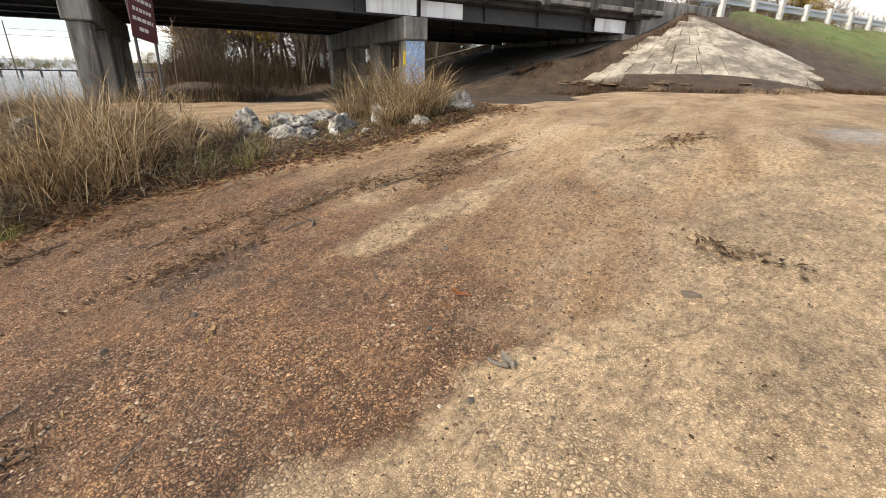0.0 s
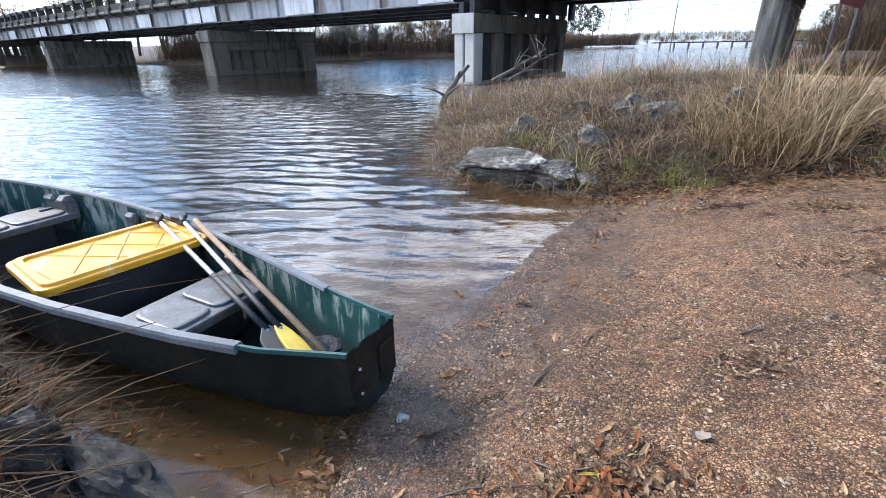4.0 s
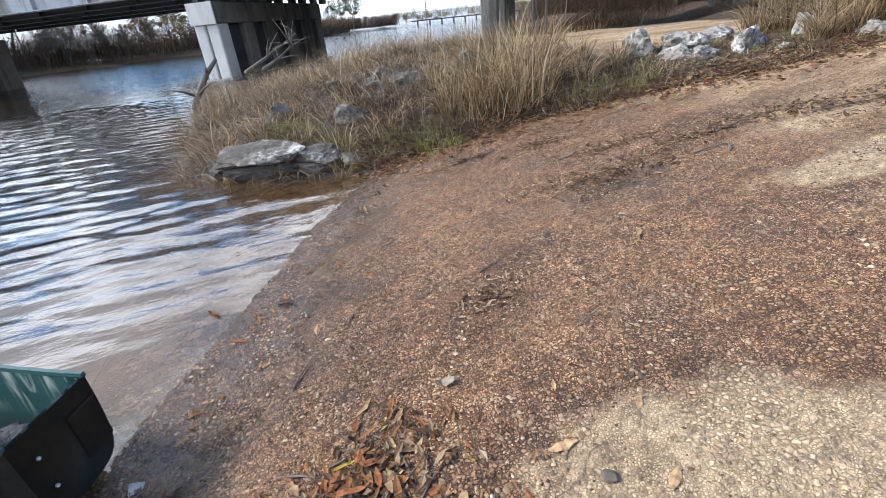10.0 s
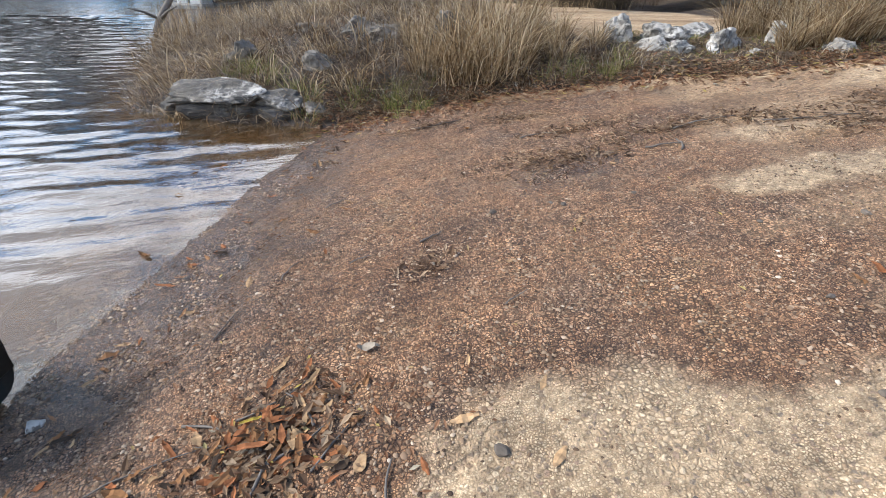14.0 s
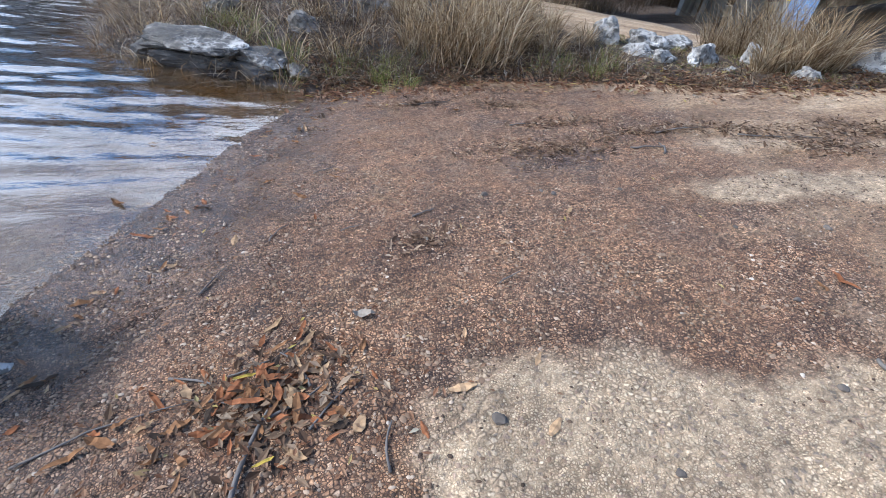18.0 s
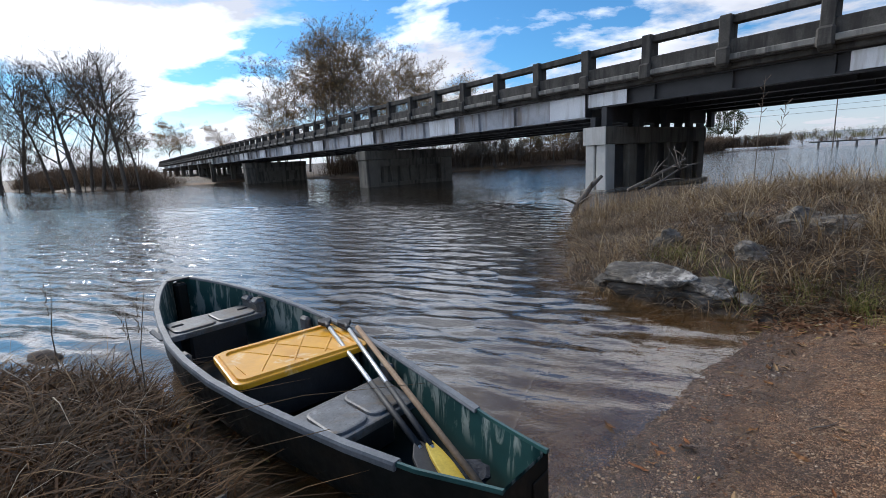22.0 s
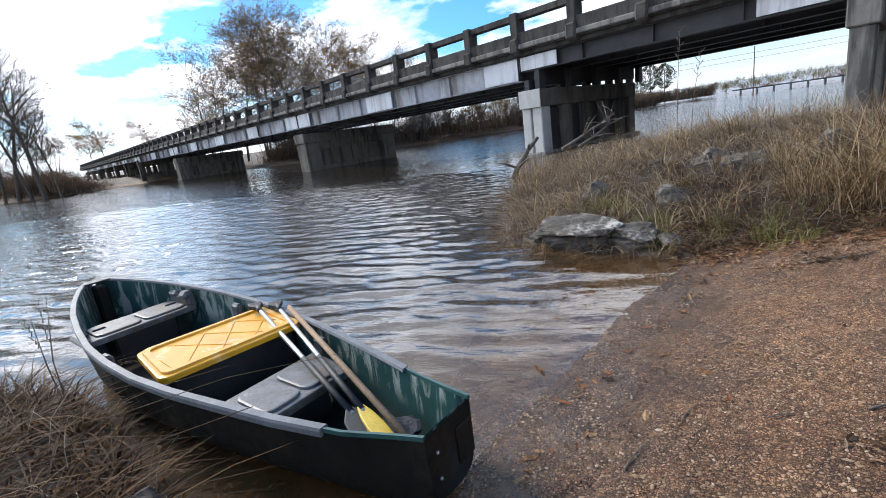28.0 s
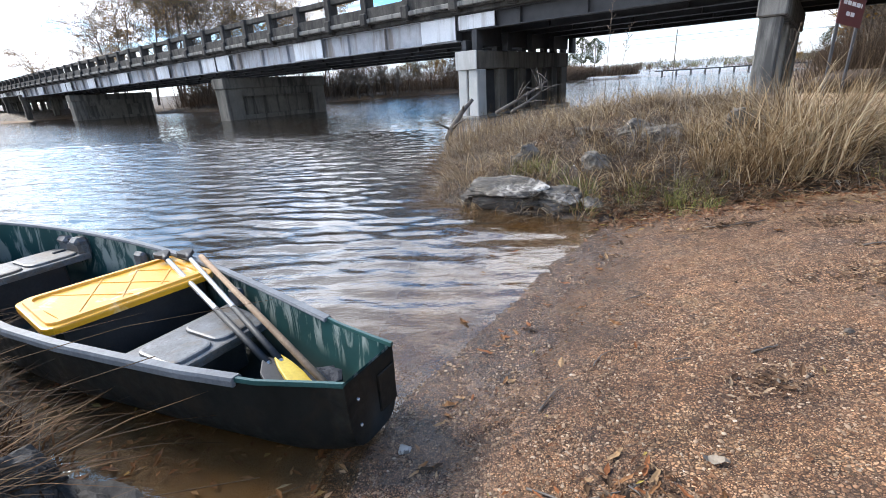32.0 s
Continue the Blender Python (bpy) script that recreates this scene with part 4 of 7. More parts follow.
def slab_from(outline, z0, z1, bevel=0.01, dome=0.0):
    """A flat moulded piece from a plan outline, with rounded rims."""
    bm = bmesh.new()
    vs = [bm.verts.new((x, y, z0)) for x, y in outline]
    f = bm.faces.new(vs)
    r = bmesh.ops.extrude_face_region(bm, geom=[f])
    up_v = [e for e in r["geom"] if isinstance(e, bmesh.types.BMVert)]
    for q in up_v:
        q.co.z = z1
    bmesh.ops.recalc_face_normals(bm, faces=bm.faces)
    if bevel:
        es = [e for e in bm.edges if all(q.co.z > (z0 + z1) / 2 for q in e.verts)]
        bmesh.ops.bevel(bm, geom=es, offset=bevel, segments=2, affect="EDGES", profile=0.6)
    return bm


def rounded_rect(cx, cy, sx, sy, r, n=4):
    pts = []
    for qx, qy, a0 in ((1, 1, 0), (-1, 1, 90), (-1, -1, 180), (1, -1, 270)):
        for i in range(n + 1):
            a = radians(a0 + 90 * i / n)
            pts.append((cx + qx * (sx / 2 - r) + r * math.cos(a), cy + qy * (sy / 2 - r) + r * math.sin(a)))
    return pts


def canoe_seat(u0, u1, z, w0, w1, backs):
    mid = (u0 + u1) / 2
    s = part("seat", slab_from([(u0, -w0), (u0, w0), (mid, (w0 + w1) / 2 + 0.01), (u1, w1), (u1, -w1), (mid, -(w0 + w1) / 2 - 0.01)], z - 0.05, z, 0.015), seatm, canoe, "moulded grey plastic seat", False)
    for off, ln in ((-0.44, 0.84), (0.44, 0.84)):
        part("seat_pad", slab_from(rounded_rect(mid - 0.01, off * w0, (u1 - u0) * 0.80, ln * w0, 0.07), z - 0.005, z + 0.018, 0.016), seatm, s)
    part("seat_base", box(u0 + 0.06, u1 - 0.06, -w0 * 0.6, w0 * 0.6, 0.02, z - 0.045, 0.02), darkpl, s)
    for sg in (-1, 1):
        if backs:
            hi = z + (0.13 if sg > 0 else 0.035)
            part("side_rest", box(u0 + 0.02, u1 - 0.04, sg * w0 - 0.06, sg * w0 + 0.04, z - 0.04, hi - 0.03, 0.03), seatm, s)
            if sg > 0:
                part("side_rest", box(u0 + 0.02, u0 + 0.16, sg * w0 - 0.075, sg * w0 + 0.035, z + 0.05, hi, 0.03), seatm, s)
                part("side_rest", box(u0 + 0.21, u1 - 0.06, sg * w0 - 0.075, sg * w0 + 0.035, z + 0.05, hi - 0.005, 0.03), seatm, s)
            part("strap", box(mid - 0.02, mid + 0.02, sg * (w0 - 0.13) - 0.05, sg * (w0 - 0.13) + 0.05, z - 0.004, z + 0.03, 0.01), darkpl, s, "black strap")
            cup = bmesh.new()
            bmesh.ops.create_cone(cup, cap_ends=True, segments=14, radius1=0.036, radius2=0.036, depth=0.012)
            bmesh.ops.translate(cup, verts=cup.verts, vec=(mid, sg * (w0 - 0.01), z + (0.102 if sg > 0 else 0.008)))
            part("cup_recess", cup, darkpl, s)
    return s


canoe_seat(3.28, 3.72, 0.37, 0.42, 0.33, True)
canoe_seat(1.02, 1.46, 0.27, 0.30, 0.37, False)
for sg in (-1, 1):
    part("gunwale_bracket", box(1.34, 1.46, sg * 0.40 - 0.03, sg * 0.40 + 0.03, 0.25, 0.375, 0.02), seatm, canoe, "moulded grey bracket")
    part("gunwale_bracket", box(2.58, 2.70, sg * 0.49 - 0.03, sg * 0.49 + 0.03, 0.30, 0.43, 0.02), seatm, canoe)
# added block that hides the bright slit between hull and lining
part("bow_stem", box(4.26, 4.39, -0.055, 0.055, 0.12, 0.60, 0.02), hullm.m, canoe)
part("bow_cap", slab_from([(4.33, -0.125), (4.33, 0.125), (4.40, 0.085), (4.45, 0.05), (4.485, 0.0), (4.45, -0.05), (4.40, -0.085)], 0.622, 0.638, 0.008), darkpl, canoe, "small black bow deck")
for yy in (-0.1, 0.1):
    for zz in (0.20, 0.33):
        rv = bmesh.new()
        bmesh.ops.create_uvsphere(rv, u_segments=8, v_segments=4, radius=0.008)
        bmesh.ops.translate(rv, verts=rv.verts, vec=(-0.004, yy, zz))
        part("rivet", rv, M["galv"], canoe)
part("stern_plate", box(-0.012, -0.003, 0.03, 0.15, 0.17, 0.36, 0.004), hullm.m, canoe)

# storage tote with yellow lid
TOTE = CA @ pose(2.08, 0.055, 0, 0, 0, 8)
tote = empty("storage_tote", TOTE, label="black plastic storage tote with a ribbed yellow lid in the canoe", category="storage box")
part("bin", box(-0.27, 0.27, -0.42, 0.42, 0.05, 0.40, 0.03), darkpl, tote, "black bin")
ym = Mat("yellow_lid_plastic", 0.28)
yn = ym.noise(6.0, 5, 0.6)
yc = ym.ramp(yn, (0.3, (0.66, 0.30, 0.008)), (0.7, (0.82, 0.41, 0.016)))
yc = ym.mix(ym.ramp(ym.noise(2.6, 4, 0.7, dist=0.8), (0.58, 0.0), (0.66, 0.55)), yc, (0.80, 0.68, 0.42))
ym.color(yc)
ym.bump(ym.noise(40, 3), 0.001)
lid = part("lid", slab_from(rounded_rect(0, 0, 0.66, 0.95, 0.07), 0.375, 0.415, 0.012), ym.m, tote, "yellow lid")
rim = rounded_rect(0, 0, 0.60, 0.89, 0.06)
rin = rounded_rect(0, 0, 0.52, 0.80, 0.05)
n_ = len(rim)
vs = [(x, y, 0.414) for x, y in rim] + [(x * 0.985, y * 0.99, 0.430) for x, y in rim] + [(x, y, 0.430) for x, y in rin] + [(x * 0.985, y * 0.99, 0.4145) for x, y in rin]
fs = []
for lv in range(3):
    for i in range(n_):
        fs.append((lv * n_ + i, lv * n_ + (i + 1) % n_, (lv + 1) * n_ + (i + 1) % n_, (lv + 1) * n_ + i))
raw("lid_rim", vs, fs, ym.m, lid)


def ridge(x0, y0, x1, y1, wid=0.009, hi=0.007):
    """A low moulded ridge between two places on the lid."""
    d = Vector((x1 - x0, y1 - y0, 0)).normalized()
    o = Vector((-d.y, d.x, 0)) * wid
    a, b = Vector((x0, y0, 0.413)), Vector((x1, y1, 0.413))
    up_ = Vector((0, 0, hi))
    vs = [a - o, a + o, a + o * 0.5 + up_, a - o * 0.5 + up_, b - o, b + o, b + o * 0.5 + up_, b - o * 0.5 + up_]
    raw("rib", [tuple(v) for v in vs], [(3, 2, 1, 0), (4, 5, 6, 7), (1, 2, 6, 5), (2, 3, 7, 6), (3, 0, 4, 7)], ym.m, lid)


for q in ((-0.25, -0.30, 0.25, -0.02), (-0.25, -0.08, 0.25, 0.20), (-0.25, 0.14, 0.10, 0.38), (0.25, -0.30, -0.25, 0.02), (0.25, -0.08, -0.25, 0.24), (0.25, 0.16, -0.08, 0.38), (-0.25, -0.37, 0.0, -0.39)):
    ridge(*q)


def paddle(name, p0, p1, r, shaft_mat, blade, blade_mat, grip_mat, label):
    """A paddle from grip to blade tip, in the canoe's own axes."""
    a, b = CA @ Vector(p0), CA @ Vector(p1)
    L = (b - a).length
    d = (b - a).normalized()
    side = d.cross(Vector((0, 0, 1))).normalized()
    upv = side.cross(d)
    m = Matrix(((d.x, side.x, upv.x, a.x), (d.y, side.y, upv.y, a.y), (d.z, side.z, upv.z, a.z), (0, 0, 0, 1)))
    th = empty(name, m, label=label, category="paddle")
    end = L - (0.0 if not blade else (0.42 if blade_mat is darkpl else 0.52))
    v, f = tube([(0.08, 0, 0), (end * 0.5, 0, 0.002), (end + 0.05, 0, 0)], [r, r, r * 0.95], 10)
    raw("shaft", v, f, shaft_mat, th, "", True)
    if blade:
        v, f = tube([(end * 0.62, 0, 0.0015), (end * 0.8, 0, 0.001), (end + 0.03, 0, 0)], [r * 1.12, r * 1.12, r * 1.15], 10)
        raw("sleeve", v, f, darkpl, th, "black sleeve", True)
        v, f = tube([(0.07, 0, 0), (0.17, 0, 0)], [r * 1.2, r * 1.2], 10)
        raw("sleeve", v, f, darkpl, th, "black sleeve", True)
    if blade:
        hw = 0.085 if blade_mat is darkpl else 0.045
        part("blade", slab_from([(end, -0.02), (end + 0.08, -hw * 0.8), (end + 0.18, -hw), (end + 0.38, -hw * 0.95), (L, -hw * 0.6), (L, hw * 0.6), (end + 0.38, hw * 0.95), (end + 0.18, hw), (end + 0.08, hw * 0.8), (end, 0.02)], -0.01, 0.012, 0.006), blade_mat, th)
        part("grip", slab_from([(0.0, -0.05), (0.0, 0.05), (0.04, 0.055), (0.10, 0.02), (0.10, -0.02), (0.04, -0.055)], -0.015, 0.015, 0.008), grip_mat, th)
    return th


alum = simple("bare_aluminium", (0.50, 0.51, 0.53), (0.62, 0.63, 0.65), 9.0, 0.35, 0.8, bump=0.0005)
woodm = simple("weathered_pole_wood", (0.20, 0.125, 0.07), (0.34, 0.235, 0.145), 8.0, 0.75, bump=0.002, fine=50.0)
yblade = simple("yellow_paddle_plastic", (0.55, 0.38, 0.03), (0.68, 0.5, 0.06), 8.0, 0.45, bump=0.001)
paddle("canoe_paddle", (2.30, 0.47, 0.475), (0.30, -0.10, 0.20), 0.017, alum, True, darkpl, darkpl, "aluminium paddle with a black blade lying across the tote")
paddle("canoe_paddle", (2.12, 0.54, 0.485), (0.14, -0.13, 0.21), 0.016, alum, True, yblade, darkpl, "aluminium paddle with a yellow blade lying in the canoe")
paddle("wooden_pole", (2.02, 0.58, 0.47), (0.06, -0.09, 0.25), 0.019, woodm, False, None, None, "long weathered wooden pole lying in the canoe")
clothm = simple("navy_wet_cloth", (0.012, 0.016, 0.026), (0.03, 0.036, 0.05), 8.0, 0.8, bump=0.006, fine=30.0)


def lump(name, size, seed, mat, label="", category="", rough_amt=0.25, parent=None, flat=0.6, subdiv=3, group="", boxy=0.0):
    """An uneven solid lump: rocks, cloth, clods. boxy squares it off."""
    rnd = random.Random(seed)
    bm = bmesh.new()
    bmesh.ops.create_icosphere(bm, subdivisions=subdiv, radius=1.0)
    cuts = [(Vector((rnd.gauss(0, 1), rnd.gauss(0, 1), rnd.gauss(0, 0.8))).normalized(), rnd.uniform(0.5, 0.85)) for _ in range(9)]
    off = Vector((rnd.uniform(-50, 50), rnd.uniform(-50, 50), rnd.uniform(-50, 50)))
    for q in bm.verts:
        p = q.co.copy()
        p = p.lerp(p * (0.92 / max(abs(p.x), abs(p.y), abs(p.z))), boxy)
        for nrm, dd in cuts:
            h = p.dot(nrm) - dd
            if h > 0:
                p -= nrm * h * 0.85
        p *= 1 + rough_amt * (noise.fractal(p * 1.4 + off, 0.9, 2.0, 4)) * 0.6 + rough_amt * 0.16 * noise.fractal(p * 5.0 + off, 0.8, 2.1, 3)
        q.co = Vector((p.x * size[0], p.y * size[1], p.z * size[2]))
    ob = part(name, bm, mat, parent, "", False)
    if label:
        tagged(ob, label, category or name, group)
    return ob


lm = lump("wet_cloth", (0.16, 0.10, 0.07), 5, clothm, "wad of dark wet cloth in the canoe's stern", "cloth", 0.6)
lm.matrix_world = CA @ pose(0.42, 0.10, 0.16, 0, 0, 20)
lm2 = lump("wet_cloth", (0.20, 0.12, 0.06), 9, clothm, "dark wet bag beside the middle seat", "cloth", 0.6)
lm2.matrix_world = CA @ pose(0.82, -0.18, 0.14, 0, 0, -30)

# ---- rocks ----
def rock_mat(name, lo, mid, hi, edge):
    m = Mat(name, 0.92)
    a = m.noise(3.0, 6, 0.65, m.obj())
    b = m.noise(9.0, 6, 0.75, m.obj())
    c = m.ramp(a, (0.32, lo), (0.5, mid), (0.68, hi))
    c = m.mix(m.ramp(b, (edge, 0.0), (edge + 0.08, 0.85)), c, (0.055, 0.05, 0.045))
    m.color(c)
    m.bump(b, 0.014)
    m.bump(m.noise(45, 4, 0.7, m.obj()), 0.006)
    return m.m


rock_white = rock_mat("white_limestone", (0.15, 0.135, 0.115), (0.33, 0.31, 0.275), (0.54, 0.515, 0.47), 0.482)
rock_mid = rock_mat("stained_limestone", (0.03, 0.026, 0.021), (0.13, 0.115, 0.095), (0.54, 0.505, 0.45), 0.475)
rock_grey = rock_mat("grey_weathered_limestone", (0.075, 0.066, 0.055), (0.17, 0.15, 0.125), (0.34, 0.31, 0.27), 0.50)
# wet stones by the canoe, and the ledge's undercut with shade in its colour
rock_dark = rock_mat("wet_and_shaded_stone", (0.025, 0.022, 0.019), (0.065, 0.058, 0.05), (0.17, 0.152, 0.132), 0.5)
rockm = Mat("weathered_limestone", 0.92)
rn1 = rockm.noise(3.0, 6, 0.65, rockm.obj())
rn2 = rockm.noise(11.0, 5, 0.7, rockm.obj())
rc = rockm.ramp(rn1, (0.30, (0.20, 0.18, 0.155)), (0.46, (0.42, 0.40, 0.36)), (0.65, (0.72, 0.70, 0.66)))
rc = rockm.mix(rockm.ramp(rn2, (0.50, 0.0), (0.58, 0.9)), rc, (0.06, 0.055, 0.05))
rockm.color(rc)
rockm.bump(rn2, 0.010)
rockm.bump(rockm.noise(50, 4, 0.7), 0.006)
ROCKS = [  # x, y, sizes, turn, lift
    (1.12, 5.45, (0.13, 0.11, 0.09), -25, 0.02),
    (0.50, 7.1, (0.24, 0.20, 0.22), 10, 0.02), (2.05, 7.25, (0.42, 0.30, 0.18), 25, -0.05), (2.35, 6.75, (0.34, 0.26, 0.20), -10, -0.06), (3.05, 6.35, (0.42, 0.28, 0.26), 30, 0.04),
    (1.55, 7.6, (0.30, 0.25, 0.13), 0, -0.06), (1.35, 6.35, (0.22, 0.18, 0.14), 40, 0.0),
    (5.05, 5.35, (0.26, 0.22, 0.26), 10, 0.06), (5.10, 4.85, (0.20, 0.26, 0.17), 60, 0.03), (5.42, 4.95, (0.34, 0.24, 0.20), -30, 0.08), (5.30, 4.55, (0.20, 0.15, 0.13), 15, 0.05),
    (6.20, 5.35, (0.50, 0.32, 0.17), 5, 0.05), (5.85, 4.40, (0.36, 0.17, 0.20), 35, 0.07), (6.40, 4.15, (0.18, 0.15, 0.19), 0, 0.06), (7.28, 3.32, (0.27, 0.24, 0.20), 20, 0.07),
    (7.05, 5.75, (0.16, 0.14, 0.15), 0, 0.05), (5.75, 3.95, (0.11, 0.09, 0.08), 0, 0.03), (6.25, 3.35, (0.20, 0.16, 0.15), 25, 0.03), (5.35, 3.85, (0.10, 0.08, 0.05), 25, 0.02),
    (-1.92, 1.40, (0.16, 0.13, 0.15), 15, 0.07), (-1.53, 1.37, (0.31, 0.11, 0.10), -22, 0.02), (-1.2, 1.12, (0.12, 0.08, 0.07), 10, 0.02), (0.20, 6.4, (0.14, 0.12, 0.1), 0, 0.0)]
for i, (x, y, sz, a, lift) in enumerate(ROCKS):
    big = max(sz) > 0.3
    lab = ("large pale grey limestone boulder with dark weathering on the grassy bank" if big else "small pale limestone rock half buried at the bank's edge")
    if i < 1:
        lab = "long flat limestone slab at the water's edge, mossy and dark-stained"
    if x < 0 and i > 10:
        lab = "rough dark wet stone beside the canoe in wet leaves"
    r = lump("rock", sz, 40 + i, rock_white if x > 4.8 else (rock_dark if x < -1.0 else rock_grey), lab, "rock", 0.55, group="rocks on the bank", subdiv=4)
    if x > 4.8:
        lift -= 0.06 if x < 7 else 0.04
    r.matrix_world = pose(x, y, ground_z(x, y) + lift, 6 * math.sin(i * 2.1), 8 * math.cos(i * 1.3), a)

# broken limestone ledge at the water's edge; dark lower blocks carry the undercut's shade
for x, y, sz, turn, z, seed, mat_, bx_ in ((0.22, 5.90, (0.50, 0.24, 0.17), -24, 0.04, 305, rock_dark, 0.5), (0.19, 5.90, (0.54, 0.27, 0.13), -25, 0.24, 331, rock_mid, 0.6), (0.74, 5.60, (0.30, 0.22, 0.16), -14, 0.03, 311, rock_dark, 0.5),
                                           (0.78, 5.62, (0.28, 0.21, 0.11), -20, 0.19, 341, rock_mid, 0.6), (-0.26, 6.18, (0.20, 0.18, 0.13), 30, 0.03, 317, rock_mid, 0.3)):
    r = lump("rock", sz, seed, mat_, "broken white and black-stained limestone ledge at the water's edge", "rock", 0.32, group="rocks on the bank", subdiv=5, boxy=bx_)
    r.matrix_world = pose(x, y, z, 5, -3, turn)

# ---- grass and reeds ----
rng = np.random.default_rng(7)


def blades(name, px, py, pz, hgt, wid, lean, az, mat, label, category="grass"):
    """A field of bent, tapering blades as one piece of growth."""
    n = len(px)
    dx, dy = np.cos(az), np.sin(az)
    sx, sy = -dy, dx
    tw = rng.uniform(0, 2 * np.pi, n)
    sx, sy = np.cos(tw), np.sin(tw)
    rows = []
    for t, w in ((0.0, 1.0), (0.4, 0.85), (0.75, 0.55)):
        ox, oy = lean * hgt * t ** 2 * dx, lean * hgt * t ** 2 * dy
        oz = hgt * (t - 0.38 * np.minimum(lean, 1.6) * t ** 2)
        for s in (-0.5, 0.5):
            rows.append(np.stack([px + ox + s * w * wid * sx, py + oy + s * w * wid * sy, pz + oz], 1))
    t = 1.0
    rows.append(np.stack([px + lean * hgt * dx, py + lean * hgt * dy, pz + hgt * (1 - 0.42 * np.minimum(lean, 1.6))], 1))
    V = np.stack(rows, 1).reshape(-1, 3)
    base = (np.arange(n) * 7)[:, None]
    loops = (base + np.array([[0, 1, 3, 2, 2, 3, 5, 4, 4, 5, 6]])).ravel()
    starts = (np.arange(n) * 11)[:, None] + np.array([[0, 4, 8]])
    me = bpy.data.meshes.new(name)
    me.vertices.add(len(V))
    me.vertices.foreach_set("co", V.astype(np.float32).ravel())
    me.loops.add(len(loops))
    me.loops.foreach_set("vertex_index", loops.astype(np.int32))
    me.polygons.add(3 * n)
    me.polygons.foreach_set("loop_start", starts.ravel().astype(np.int32))
    me.update()
    me.validate()
    me.materials.append(mat)
    return tagged(new(name, me), label, category, kind="stuff")


def tufts(centres, per, spread_r, h0, h1, lean0, lean1, wid, name, mat, label):
    """centres: array of x, y and a size factor."""
    c = np.repeat(centres, per, axis=0)
    n = len(c)
    r = spread_r * np.sqrt(rng.uniform(0, 1, n)) * c[:, 2]
    a = rng.uniform(0, 2 * np.pi, n)
    px, py = c[:, 0] + r * np.cos(a), c[:, 1] + r * np.sin(a)
    pz = height(px, py) - 0.02
    az = a + rng.normal(0, 1.1, n)
    h = rng.uniform(h0, h1, n) * c[:, 2]
    return blades(name, px, py, pz, h, wid * rng.uniform(0.6, 1.4, n), rng.uniform(lean0, lean1, n), az, mat, label)


def scatter(poly, n, margin=0.0, edge=None):
    lo, hi = poly.min(0), poly.max(0)
    p = rng.uniform(lo, hi, (n * 4, 2))
    ok = inside(p[:, 0], p[:, 1], poly)
    p = p[ok]
    if margin:
        p = p[seg_dist(p[:, 0], p[:, 1], poly) > margin]
    return p[:n]


BANK_FRONT = np.array([(1.3, 5.15), (2.4, 5.02), (3.05, 4.87), (3.95, 4.4), (4.6, 3.95), (4.75, 4.3), (4.5, 5.5), (4.5, 6.6), (4.7, 8.0), (5.0, 9.5), (5.4, 12.5), (3.0, 13.8), (1.0, 15.0), (-1.05, 14.0), (-1.18, 12.4), (-0.95, 8.6), (-0.85, 6.4), (-0.22, 5.83), (0.7, 5.33)])
p = scatter(BANK_FRONT, 1750)
p = p[~((np.hypot(p[:, 0] - 2.1, (p[:, 1] - 7.0)) < 0.45))]
tufts(np.c_[p, rng.uniform(0.6, 1.25, len(p))], 13, 0.18, 0.10, 0.34, 0.8, 2.8, 0.012, "bank_grass", M["brown_grass"], "matted brown winter grass covering the river bank")
p = scatter(BANK_FRONT, 210)
p = p[(seg_dist(p[:, 0], p[:, 1], BANK_EDGE, closed=False) > 0.42) | (p[:, 0] < 1.2)]
tufts(np.c_[p, rng.uniform(0.4, 1.5, len(p))], 36, 0.17, 0.15, 0.52, 0.3, 2.0, 0.011, "bank_grass", M["dry_grass"], "tan dry grass tufts on the river bank")
p = scatter(BANK_FRONT, 900)
stemm = leafy("pale_dead_stems", [(0.0, (0.09, 0.065, 0.05)), (0.5, (0.24, 0.19, 0.145)), (0.85, (0.46, 0.39, 0.30)), (1.0, (0.64, 0.57, 0.46))], 0.9, 0.1)
tufts(np.c_[p, rng.uniform(0.6, 1.25, len(p))], 11, 0.2, 0.15, 0.6, 0.2, 2.4, 0.005, "dead_weeds", stemm, "grey-brown dead weed stems on the river bank")
# low trampled edge along the ramp
t_ = rng.uniform(0, 1, 260)
bx = np.interp(t_, np.linspace(0, 1, len(BANK_EDGE)), BANK_EDGE[:, 0])
by = np.interp(t_, np.linspace(0, 1, len(BANK_EDGE)), BANK_EDGE[:, 1])
ok = bx < 7.2
e_ = np.c_[bx[ok] + rng.normal(0, 0.10, ok.sum()), by[ok] + np.abs(rng.normal(0.12, 0.14, ok.sum())), rng.uniform(0.4, 1.0, ok.sum())]
tufts(e_, 12, 0.12, 0.08, 0.26, 0.6, 2.4, 0.009, "edge_grass", M["brown_grass"], "short trampled grass along the ramp's edge")
